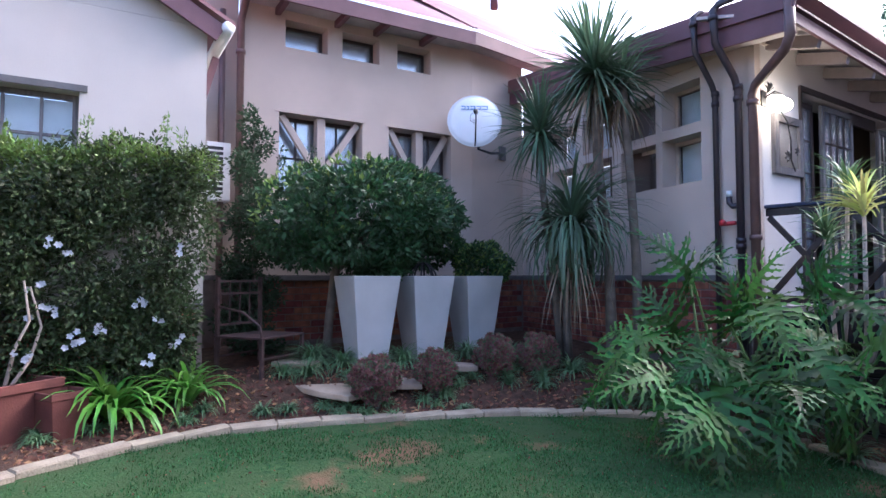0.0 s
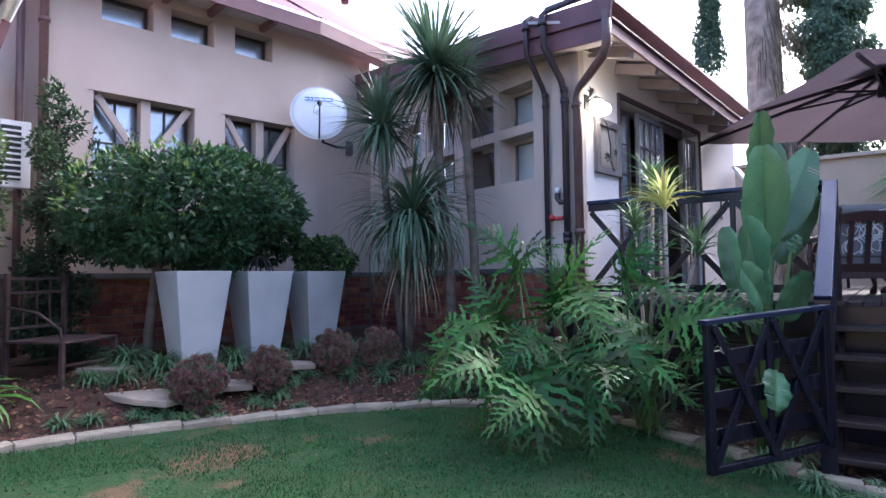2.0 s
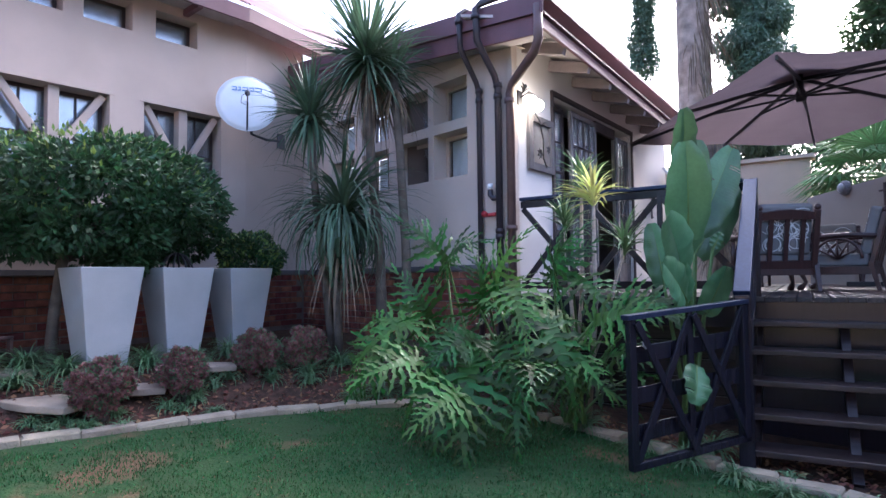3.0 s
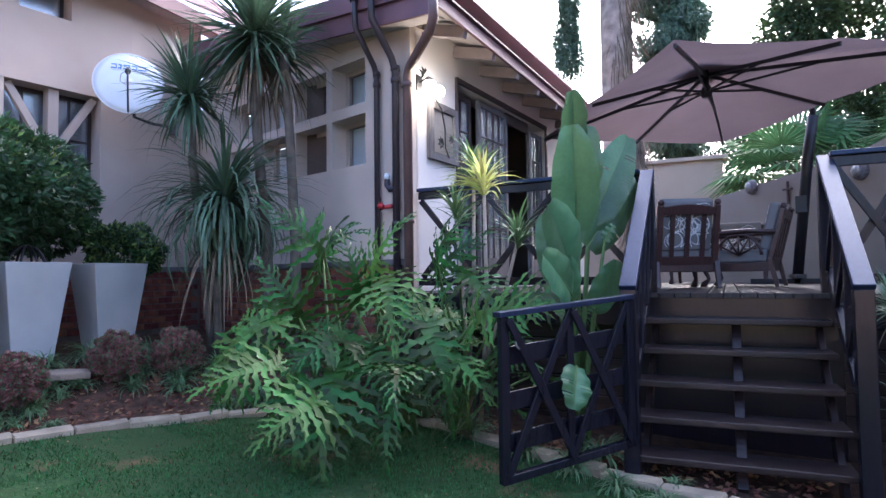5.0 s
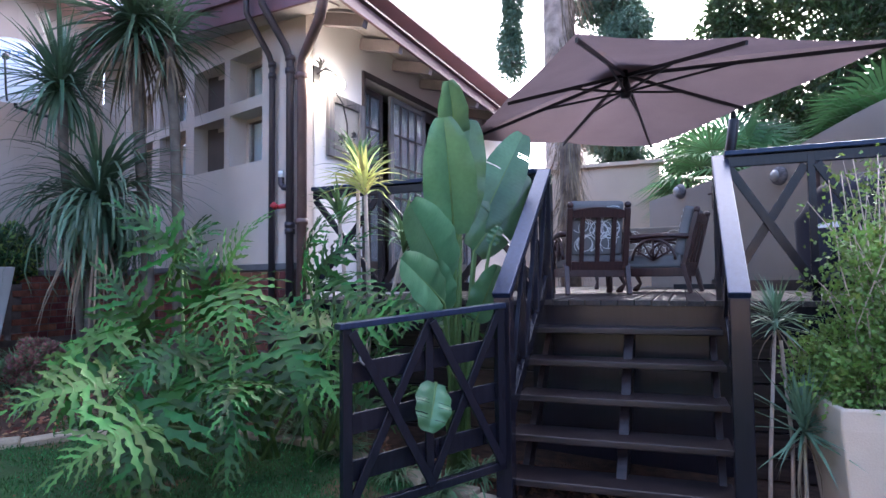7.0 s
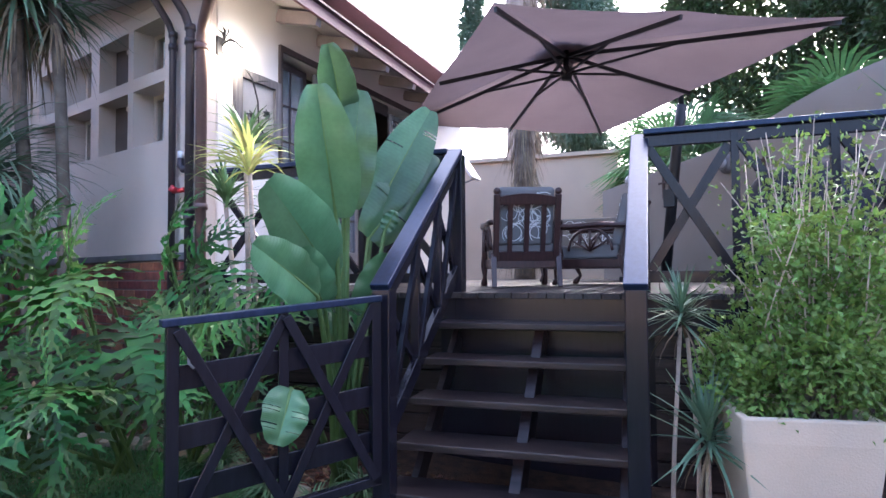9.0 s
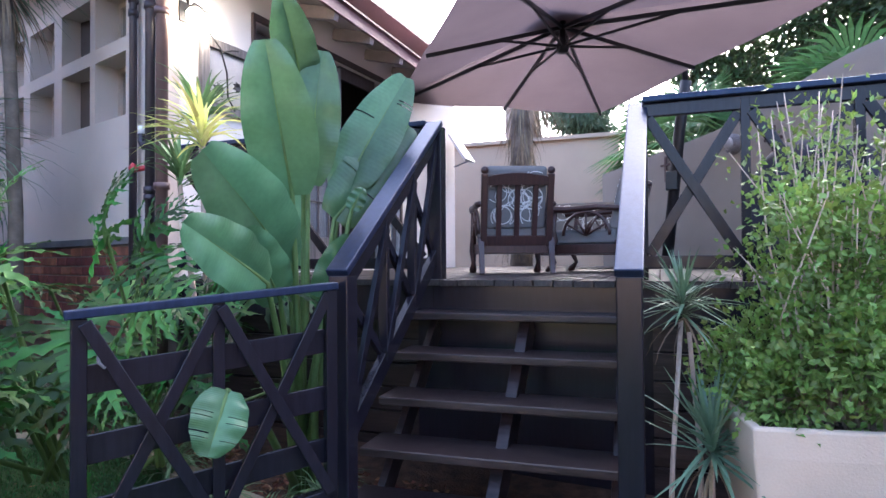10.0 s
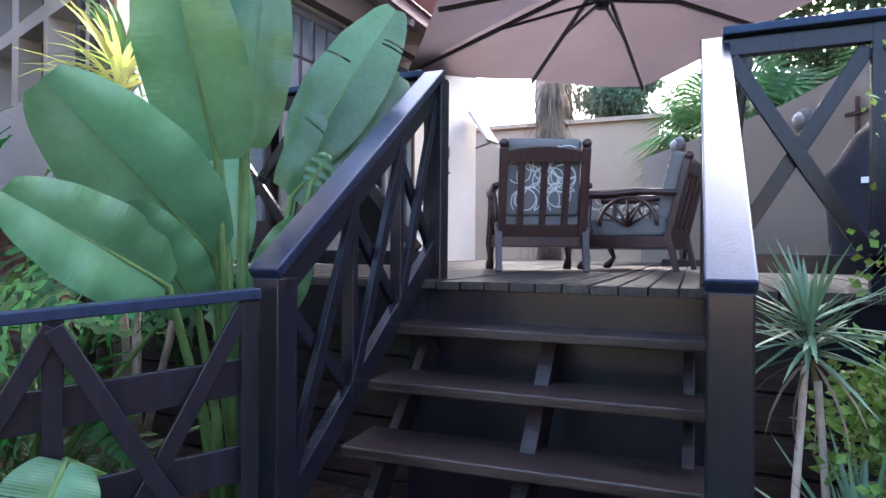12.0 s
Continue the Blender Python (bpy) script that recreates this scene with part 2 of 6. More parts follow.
class Geo:
    """Vertices and faces gathered for one mesh."""

    def __init__(self):
        self.v, self.f = [], []

    def add(self, v, f):
        k = len(self.v)
        self.v += [tuple(p) for p in v]
        self.f += [tuple(i + k for i in q) for q in f]
        return self

    def box(self, a, b):
        (x0, y0, z0), (x1, y1, z1) = a, b
        v = [(x, y, z) for z in (z0, z1) for x, y in ((x0, y0), (x1, y0), (x1, y1), (x0, y1))]
        return self.add(v, [(3, 2, 1, 0), (4, 5, 6, 7), (0, 1, 5, 4), (1, 2, 6, 5), (2, 3, 7, 6), (3, 0, 4, 7)])

    def beam(self, p, q, w, h, up=(0, 0, 1), taper=1.0):
        """A bar from p to q, w wide and h high (h along up)."""
        p, q, up = Vector(p), Vector(q), Vector(up)
        d = (q - p).normalized()
        side = d.cross(up)
        if side.length < 1e-4:
            side = d.cross(Vector((1, 0, 0)))
        side.normalize()
        u = side.cross(d)
        v = []
        for c, k in ((p, 1), (q, taper)):
            for a, b in ((-1, -1), (1, -1), (1, 1), (-1, 1)):
                v.append(c + side * a * w / 2 * k + u * b * h / 2 * k)
        return self.add(v, [(3, 2, 1, 0), (4, 5, 6, 7), (0, 1, 5, 4), (1, 2, 6, 5), (2, 3, 7, 6), (3, 0, 4, 7)])

    def tube(self, pts, r, n=8, cap=True):
        """A round bar along pts; r is one radius or one for each point."""
        pts = [Vector(p) for p in pts]
        rs = r if isinstance(r, (list, tuple)) else [r] * len(pts)
        v, f, last = [], [], None
        for i, p in enumerate(pts):
            d = (pts[min(i + 1, len(pts) - 1)] - pts[max(i - 1, 0)]).normalized()
            if last is None:
                last = d.orthogonal().normalized()
            a = (last - d * last.dot(d)).normalized()
            last, b = a, d.cross(a)
            for k in range(n):
                t = 2 * math.pi * k / n
                v.append(p + (a * math.cos(t) + b * math.sin(t)) * rs[i])
        for i in range(len(pts) - 1):
            for k in range(n):
                f.append((i * n + k, i * n + (k + 1) % n, (i + 1) * n + (k + 1) % n, (i + 1) * n + k))
        if cap:
            f += [tuple(range(n))[::-1], tuple(range((len(pts) - 1) * n, len(pts) * n))]
        return self.add(v, f)

    def strip(self, pts, widths, side, fold=0.0):
        """A leaf blade along pts, with a fold at the midrib. side: across."""
        v, f = [], []
        for p, w in zip(pts, widths):
            p = Vector(p)
            up = Vector((0, 0, 1))
            v += [p - side * w + up * fold * w, p, p + side * w + up * fold * w]
        for i in range(len(pts) - 1):
            a = i * 3
            f += [(a, a + 1, a + 4, a + 3), (a + 1, a + 2, a + 5, a + 4)]
        return self.add(v, f)

    def mesh(self, name, smooth=False):
        me = bpy.data.meshes.new(name)
        me.from_pydata(self.v, [], self.f)
        me.update()
        if smooth:
            me.shade_smooth()
        return me


def part(name, geo, mat, parent=None, label="", smooth=False, bevel=0.0, m=None):
    """One mesh object, under a thing or a part."""
    me = geo.mesh(name, smooth) if isinstance(geo, Geo) else geo
    if not me.materials:
        me.materials.append(mat)
    ob = new(name, me)
    if m is not None:
        ob.matrix_basis = m
    if parent:
        ob.parent = parent
    if bevel:
        b = ob.modifiers.new("bevel", "BEVEL")
        b.width, b.segments, b.limit_method = bevel, 2, "ANGLE"
    return tagged(ob, label)


def thing(name, label, category, m=None, group=""):
    ob = new(name)
    ob.empty_display_size = 0.1
    if m is not None:
        ob.matrix_basis = m
    return tagged(ob, label, category, group)


def structure(ob):
    return tagged(ob, kind="structure")


def wall_geo(s0, s1, z0, z1, thick, holes):
    """A wall from s0 to s1 with its face at y = 0 and its back at y = thick; holes are (s, s, z, z)."""
    g = Geo()
    zs = sorted({z0, z1, *[min(max(h[i], z0), z1) for h in holes for i in (2, 3)]})
    for a, b in zip(zs, zs[1:]):
        mid = (a + b) / 2
        cuts = sorted((h[0], h[1]) for h in holes if h[2] < mid < h[3])
        s = s0
        for c0, c1 in cuts:
            if c0 > s:
                g.box((s, 0, a), (c0, thick, b))
            s = max(s, c1)
        if s < s1:
            g.box((s, 0, a), (s1, thick, b))
    return g


def leaf_cloud(pts, normals, length, width, droop=0.3, seed=1, spread=0.6):
    """Folded leaves at pts, facing about along normals: one mesh of diamonds."""
    rng = np.random.default_rng(seed)
    pts, normals = np.asarray(pts, float), np.asarray(normals, float)
    n = len(pts)
    d = normals + rng.normal(0, spread, (n, 3))
    d[:, 2] -= droop
    d /= np.linalg.norm(d, axis=1)[:, None] + 1e-9
    side = np.cross(d, rng.normal(0, 1, (n, 3)))
    side /= np.linalg.norm(side, axis=1)[:, None] + 1e-9
    up = np.cross(side, d)
    ln = (length * rng.uniform(0.6, 1.25, n))[:, None]
    wd = (width * rng.uniform(0.7, 1.2, n))[:, None]
    base, tip, mid = pts, pts + d * ln, pts + d * ln * 0.45
    left, right = mid - side * wd / 2 + up * wd * 0.15, mid + side * wd / 2 + up * wd * 0.15
    v = np.stack([base, left, tip, right], 1).reshape(-1, 3)
    me = bpy.data.meshes.new("leaves")
    i = np.arange(n) * 4
    f = np.stack([np.stack([i, i + 1, i + 2], 1), np.stack([i, i + 2, i + 3], 1)], 1).reshape(-1, 3)
    me.from_pydata(v.tolist(), [], f.tolist())
    me.update()
    return me


def blob_points(n, lumps, seed=1, shell=0.75):
    """Points through the outer part of a set of lumps (centre, radii), and the way out at each."""
    rng = np.random.default_rng(seed)
    vol = np.array([l[1][0] * l[1][1] * l[1][2] for l in lumps]) ** 0.67
    pick = rng.choice(len(lumps), n, p=vol / vol.sum())
    d = rng.normal(0, 1, (n, 3))
    d /= np.linalg.norm(d, axis=1)[:, None]
    c, r = np.array([l[0] for l in lumps], float)[pick], np.array([l[1] for l in lumps], float)[pick]
    rad = rng.uniform(shell, 1.04, n)[:, None]
    return c + d * r * rad, d


def lumpy(centre, radii, count, size, seed):
    """A crown made of many smaller lumps over an ellipsoid."""
    rng = np.random.default_rng(seed)
    out = [(centre, tuple(r * 0.75 for r in radii))]
    for _ in range(count):
        d = rng.normal(0, 1, 3)
        d /= np.linalg.norm(d)
        k = size * rng.uniform(0.6, 1.3)
        out.append((tuple(np.array(centre) + d * np.array(radii) * (1 - 0.5 * size)), (radii[0] * k, radii[1] * k, radii[2] * k)))
    return out


def blade(g, base, az, el, length, width, sag=0.6, n=5, fold=0.25, tip=0.05):
    """A strap leaf from base, leaving at azimuth az and elevation el, bending down by sag."""
    h = Vector((math.cos(az), math.sin(az), 0))
    side = Vector((-math.sin(az), math.cos(az), 0))
    p, pts, ws, e = Vector(base), [], [], el
    for i in range(n + 1):
        t = i / n
        pts.append(p.copy())
        ws.append(width / 2 * (tip + (1 - tip) * min(1, (0.5 + 2.5 * t)) * (1 - t ** 2.2)))
        p = p + (h * math.cos(e) + Vector((0, 0, 1)) * math.sin(e)) * length / n
        e -= sag / n * (1 + t)
    return g.strip(pts, ws, side, fold)


def rosette(g, base, count, length, width, rng, el=(0.1, 1.4), sag=1.2, n=5, fold=0.25):
    for i in range(count):
        e = rng.uniform(*el)
        blade(g, base, rng.uniform(0, 2 * math.pi), e, length * rng.uniform(0.7, 1.1), width, sag * rng.uniform(0.6, 1.3), n, fold)
    return g


# ---------------- the lie of the land ----------------
KERB = [(-3.3, -2.6), (-3.45, -1.2), (-3.58, -0.2), (-3.70, 0.1), (-3.83, 0.6), (-3.86, 1.2), (-3.75, 1.75), (-3.58, 2.25), (-3.28, 2.9), (-2.98, 3.6), (-2.62, 4.12), (-2.3, 4.5),
        (-1.8, 4.78), (-1.25, 4.88), (-0.85, 4.84), (-0.40, 4.68), (0.15, 4.50), (0.7, 4.37), (1.1, 4.30), (1.6, 4.05), (2.1, 3.55), (2.5, 2.6), (2.8, 0.5), (3.0, -3)]
_k = np.array(KERB)


def beyond(x, y):
    """How far past the kerb, on the side of the beds (minus: on the lawn)."""
    p, best, sign = np.array((x, y)), 1e9, 1
    for a, b in zip(_k, _k[1:]):
        ab = b - a
        t = min(1, max(0, (p - a) @ ab / (ab @ ab)))
        q = p - (a + t * ab)
        d = math.hypot(*q)
        if d < best:
            best, sign = d, 1 if ab[0] * (p - a)[1] - ab[1] * (p - a)[0] > 0 else -1
    return best * sign


def smooth(t):
    t = min(1.0, max(0.0, t))
    return t * t * (3 - 2 * t)


def lie(x, y, d=None):
    """Height of the ground."""
    z = min(0.30, max(-0.06, 0.03 - 0.055 * x))
    if d is None:
        d = beyond(x, y)
    if d > 0 and x < -1.4:
        z += 0.24 * smooth((d - 0.22) / 0.85) * smooth((-x - 1.4) / 1.8) * smooth((y - 0.6) / 1.4)
    return z


def at(ob, x, y, rz=0, dz=0.0):
    ob.matrix_basis = pose(x, y, lie(x, y) + dz, 0, 0, rz)
    return ob


# ---------------- ground ----------------
def build_ground():
    xs = [-60, -30, -15, -9] + [round(-6.6 + 0.15 * i, 3) for i in range(72)] + [5, 8, 15, 30, 60]
    ys = [-60, -30, -12, -6] + [round(-2.4 + 0.15 * i, 3) for i in range(64)] + [8, 12, 20, 40, 80]
    v, mask = [], []
    for y in ys:
        for x in xs:
            d = beyond(x, y)
            v.append((x, y, lie(x, y, d) + noise.noise((x * 2, y * 2, 0)) * 0.012))
            mask.append(smooth(d / 0.1 + 0.5))
    nx = len(xs)
    f = [(j * nx + i, j * nx + i + 1, (j + 1) * nx + i + 1, (j + 1) * nx + i) for j in range(len(ys) - 1) for i in range(nx - 1)]
    me = bpy.data.meshes.new("ground")
    me.from_pydata(v, [], f)
    me.shade_smooth()
    a = me.attributes.new("bed", "FLOAT", "POINT")
    a.data.foreach_set("value", mask)
    m = bpy.data.materials.new("turf and soil")
    m.use_nodes = True
    nt = m.node_tree
    bs = nt.nodes["Principled BSDF"]
    geo, att = nt.nodes.new("ShaderNodeNewGeometry"), nt.nodes.new("ShaderNodeAttribute")
    att.attribute_name = "bed"

    def tex(scale, detail=4):
        n = nt.nodes.new("ShaderNodeTexNoise")
        n.inputs["Scale"].default_value, n.inputs["Detail"].default_value = scale, detail
        nt.links.new(geo.outputs["Position"], n.inputs["Vector"])
        return n.outputs[0]

    def mix(fac, a, b):
        n = nt.nodes.new("ShaderNodeMix")
        n.data_type = "RGBA"
        for s, k in ((a, "A"), (b, "B")):
            if isinstance(s, tuple):
                n.inputs[k].default_value = (*s, 1)
            else:
                nt.links.new(s, n.inputs[k])
        nt.links.new(fac, n.inputs["Factor"])
        return n.outputs["Result"]

    def step(src, a, b):
        n = nt.nodes.new("ShaderNodeMapRange")
        n.inputs[1].default_value, n.inputs[2].default_value = a, b
        nt.links.new(src, n.inputs[0])
        return n.outputs[0]

    turf = mix(step(tex(30), 0.35, 0.65), (0.022, 0.058, 0.022), (0.05, 0.095, 0.034))
    turf = mix(step(tex(4), 0.40, 0.62), turf, (0.045, 0.075, 0.03))
    turf = mix(step(tex(1.6), 0.58, 0.68), turf, (0.15, 0.095, 0.055))
    soil = mix(step(tex(14), 0.35, 0.65), (0.045, 0.030, 0.022), (0.10, 0.055, 0.038))
    nt.links.new(mix(att.outputs["Fac"], turf, soil), bs.inputs["Base Color"])
    bs.inputs["Roughness"].default_value = 0.97
    bs.inputs["Specular IOR Level"].default_value = 0.08
    b = nt.nodes.new("ShaderNodeBump")
    b.inputs["Strength"].default_value, b.inputs["Distance"].default_value = 0.9, 0.02
    nt.links.new(tex(60), b.inputs["Height"])
    nt.links.new(b.outputs[0], bs.inputs["Normal"])
    me.materials.append(m)
    structure(tagged(new("ground", me), "short green lawn with worn brown patches and dark planting soil", "lawn"))


build_ground()

# frames of the house's walls: x runs along the wall, y goes into the house
FA = pose(-6.25, 3.8, 0, 0, 0, 80)
FB = pose(-1.69, 5.715, 0, 0, 0, -17.2)
FC = pose(-1.69, 5.715, 0, 0, 0, 84)
FL = pose(-4.88, 1.50, -0.05, 0, 0, 80)
F2 = pose(-5.89, 5.85, 0, 0, 0, 91)


def plinth(wall, s0, s1, z0, z1):
    g = Geo().box((s0, 0.0, z0), (s1, 0.2, z1 - 0.065))
    return part("plinth", g, MORTAR, wall, "brown mortar plinth face")


def house_wall(name, frame_, s0, s1, z0, z1, holes, mat, label, base=1.44, thick=0.3, split=True):
    w = part(name, wall_geo(s0, s1, base, z1, thick, holes), mat, None, label, m=frame_)
    structure(tagged(w, category="wall"))
    plinth(w, s0, s1, z0, base)
    part("ledge", Geo().box((s0, -0.03, base - 0.063), (s1, 0.1, base - 0.002)), LEDGE, w, "dark slate ledge over the brickwork", bevel=0.004)
    return w


def window_unit(name, frame_, s0, s1, z0, z1, depth, label, bars=1, mat=GLASSD, wood_=WINW, blind=None, rows=1):
    """A glazed frame set back in a wall."""
    w = thing(name, label, "window", frame_)
    tagged(w, kind="structure")
    t = 0.045
    g = Geo()
    g.box((s0, depth, z0), (s0 + t, depth + 0.05, z1)).box((s1 - t, depth, z0), (s1, depth + 0.05, z1))
    g.box((s0 + t, depth, z0), (s1 - t, depth + 0.05, z0 + t)).box((s0 + t, depth, z1 - t), (s1 - t, depth + 0.05, z1))
    part("window_frame", g, wood_, w)
    for i in range(1, bars):
        x = s0 + (s1 - s0) * i / bars
        part("glazing_bar", Geo().box((x - 0.012, depth + 0.005, z0 + t), (x + 0.012, depth + 0.04, z1 - t)), wood_, w)
    for i in range(1, rows):
        z = z0 + (z1 - z0) * i / rows
        part("glazing_bar", Geo().box((s0 + t, depth + 0.008, z - 0.012), (s1 - t, depth + 0.037, z + 0.012)), wood_, w)
    part("pane", Geo().box((s0 + t, depth + 0.022, z0 + t), (s1 - t, depth + 0.028, z1 - t)), mat, w)
    if blind:
        part("blind", Geo().box((s0 + t, depth + 0.07, z0 + t), (s1 - t, depth + 0.08, z1 - t)), blind, w, "pale hanging blind")
    return w


# main wall with the high windows
topw = [(-0.81, -0.24), (-0.03, 0.52), (0.80, 1.35)]
kw = [(-0.88, 0.27), (0.67, 1.70)]
holesA = [(a, b, 4.40, 4.76) for a, b in topw] + [(a, b, 2.45, 3.54) for a, b in kw]
wall_main = house_wall("wall_main", FA, -1.33, 2.08, 0.2, 5.05, holesA, PLASTER, "smooth beige plastered house wall above a brick plinth")
n_ = 0
for a, b in topw:
    n_ += 1
    window_unit("window_%d" % n_, FA, a + 0.003, b - 0.003, 4.403, 4.757, 0.22, "small high dark-framed window in a deep plastered recess")
for a, b in kw:
    n_ += 1
    mid = (a + b) / 2
    window_unit("window_%d" % n_, FA, a + 0.003, b - 0.003, 2.453, 3.537, 0.24, "window behind plastered mullion and slanting struts", bars=4, rows=2)
    for nm, g in (("mullion", Geo().box((mid - 0.055, 0.05, 2.453), (mid + 0.06, 0.20, 3.537))),
                  ("strut", Geo().beam((a + 0.05, 0.10, 3.52), (mid - 0.07, 0.10, 2.85), 0.07, 0.085, (0, 0, 1))),
                  ("strut", Geo().beam((b - 0.05, 0.10, 3.52), (mid + 0.07, 0.10, 2.85), 0.07, 0.085, (0, 0, 1)))):
        structure(part(nm, g, PLASTER, wall_main, "plastered strut in the window opening", bevel=0.006))
    structure(part("surround", Geo().box((a - 0.05, -0.012, 3.54), (b + 0.05, 0.004, 3.56)), PLASTER, wall_main))
# the set-back part beside the corner pipe, and the return towards the lean-to
wall_recess = house_wall("wall_recess", FA @ pose(0, 0.35, 0), -3.2, -1.33, 0.2, 5.05, [(-2.05, -1.75, 2.75, 3.30)], PLASTER, "shaded beige plaster wall set back beside the corner")
window_unit("window_6", FA @ pose(0, 0.35, 0), -2.047, -1.753, 2.753, 3.297, 0.1, "narrow dark window in a shaded wall")
wall_return = house_wall("wall_return", F2, -0.01, 1.16, 0.2, 5.0, [], PLASTER, "beige plaster return wall beside the satellite dish")
F_recess = FA @ pose(-1.33, 0.0, 0)

# lean-to wall with the grid of small windows; s runs leftwards from the corner
FBr = FB
cells = []
for c0, c1 in ((0.68, 1.26), (1.36, 1.98), (2.16, 2.78), (2.96, 3.58)):
    cells += [(-c1, -c0, 2.46, 3.00), (-c1, -c0, 3.12, 3.60)]
wall_lean = house_wall("wall_lean_to", FBr, -4.64, -0.07, 0.0, 3.74, cells, PLASTER_LIT, "beige plaster wall with a grid of square window recesses")
for a, b, c, d in cells:
    n_ += 1
    window_unit("window_%d" % n_, FBr, a + 0.003, b - 0.003, c + 0.003, d - 0.003, 0.2, "small square window with pale blind in a deep plaster recess", mat=GLASS, blind=BLIND, wood_=PLASTER)
structure(part("gable_infill", Geo().add([(-4.4, 0.001, 3.743), (0, 0.001, 3.743), (0, 0.001, 3.75), (-4.4, 0.001, 4.5), (-4.4, 0.25, 3.743), (0, 0.25, 3.743), (0, 0.25, 3.75), (-4.4, 0.25, 4.5)],
     [(0, 1, 2, 3), (7, 6, 5, 4), (0, 4, 5, 1), (1, 5, 6, 2), (2, 6, 7, 3), (3, 7, 4, 0)]), PLASTER, wall_lean))

# the corner where the two walls meet at a blunt angle
ox, oy = -1.69, 5.715
cu, cv, bu = (math.cos(radians(84)), math.sin(radians(84))), (-math.sin(radians(84)), math.cos(radians(84))), (math.cos(radians(-17.2)), math.sin(radians(-17.2)))
ring = [(ox, oy), (ox + cu[0] * 0.12, oy + cu[1] * 0.12), (ox + cu[0] * 0.12 + cv[0] * 0.2, oy + cu[1] * 0.12 + cv[1] * 0.2), (ox - bu[0] * 0.10, oy - bu[1] * 0.10)]
corner = part("wall_corner", Geo().add([(a, b, z) for z in (0.0, 3.9) for a, b in ring], [(3, 2, 1, 0), (4, 5, 6, 7), (0, 1, 5, 4), (1, 2, 6, 5), (2, 3, 7, 6), (3, 0, 4, 7)]), PLASTER_LIT, None, "beige plaster corner of the house behind the pipes")
structure(tagged(corner, category="wall"))

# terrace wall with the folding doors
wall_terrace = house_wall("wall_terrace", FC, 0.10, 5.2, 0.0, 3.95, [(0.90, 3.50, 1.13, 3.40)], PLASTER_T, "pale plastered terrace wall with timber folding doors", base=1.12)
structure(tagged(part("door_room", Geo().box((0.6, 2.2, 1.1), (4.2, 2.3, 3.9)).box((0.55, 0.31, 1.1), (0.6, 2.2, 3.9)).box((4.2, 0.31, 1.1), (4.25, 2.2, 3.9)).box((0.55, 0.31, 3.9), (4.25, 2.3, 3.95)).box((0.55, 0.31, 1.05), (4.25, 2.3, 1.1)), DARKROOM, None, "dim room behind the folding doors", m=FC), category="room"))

# left wing
wall_left = house_wall("wall_left", FL, -6.0, 0.0, 0.1, 3.8, [(-2.35, -1.01, 1.95, 3.03)], PLASTER_L, "pale plastered wing wall above red brick", base=1.23)
structure(part("wing_side", Geo().box((-0.25, 0.3, 0.3), (-0.002, 3.0, 3.8)), PLASTER_L, wall_left, "shaded side of the wing"))
n_ += 1
window_unit("window_%d" % n_, FL, -2.347, -1.013, 1.953, 3.027, 0.12, "wide garden window with small panes and blinds", bars=5, rows=3, mat=GLASS, wood_=GREYW, blind=BLIND)
structure(part("lintel", Geo().box((-2.42, -0.02, 3.034), (-0.95, 0.05, 3.09)), LEDGE, wall_left, "dark thin lintel over the window"))
# behind the camera: a plain garden wall closes the place
structure(tagged(part("garden_wall", Geo().box((-14, -9.3, -0.5), (12, -9, 2.2)).box((9, -9, -0.5), (9.3, 14, 2.2)), PLASTER_W, None, "plain cream garden wall"), category="wall"))

# ---------------- roofs, fascias and pipes ----------------


def corrugated(s0, s1, y0, z0, y1, z1, step_=0.076, amp=0.009):
    g = Geo()
    n = int((s1 - s0) / (step_ / 4))
    v, f = [], []
    for i in range(n + 1):
        s = s0 + (s1 - s0) * i / n
        dz = amp * math.cos(2 * math.pi * s / step_)
        v += [(s, y0, z0 + dz), (s, y1, z1 + dz)]
    for i in range(n):
        f.append((2 * i, 2 * i + 2, 2 * i + 3, 2 * i + 1))
    return g.add(v, f)


roof_main = part("roof_main", corrugated(-1.6, 1.95, -0.47, 5.03, 3.6, 7.7), ROOFM, None, "corrugated faded red sheet roof", m=FA, smooth=True)
structure(tagged(roof_main, category="roof"))
structure(part("fascia", Geo().box((-1.6, -0.45, 4.80), (1.86, -0.42, 5.0)), FASCIA, roof_main, "maroon fascia board", bevel=0.004))
structure(part("soffit", Geo().box((-1.6, -0.418, 4.88), (1.86, -0.002, 4.90)), SOFFIT, roof_main))
for s in (-0.95, -0.15, 0.42, 1.15):
    structure(part("rafter_end", Geo().box((s, -0.415, 4.79), (s + 0.07, -0.003, 4.878)), FASCIA, roof_main, "short maroon rafter end", bevel=0.004))
roof_ret = part("roof_return", corrugated(-0.35, 4.6, -0.40, 5.06, 2.8, 7.25), ROOFM, None, "corrugated faded red sheet roof", m=F2, smooth=True)
structure(tagged(roof_ret, category="roof"))
structure(part("fascia", Geo().box((-0.3, -0.38, 4.82), (4.4, -0.35, 5.02)), FASCIA, roof_ret, "maroon fascia board", bevel=0.004))
structure(part("soffit", Geo().box((-0.3, -0.348, 4.90), (4.4, 0.0, 4.92)), SOFFIT, roof_ret))
finial = thing("chimney_cowl", "small red-brown pipe cowl on the ridge of the roof", "roof vent", FA @ pose(4.6, 2.95, 7.30))
part("pipe", Geo().tube([(0, 0, 0), (0, 0, 0.45)], 0.09, 12), FASCIA, finial, smooth=True)
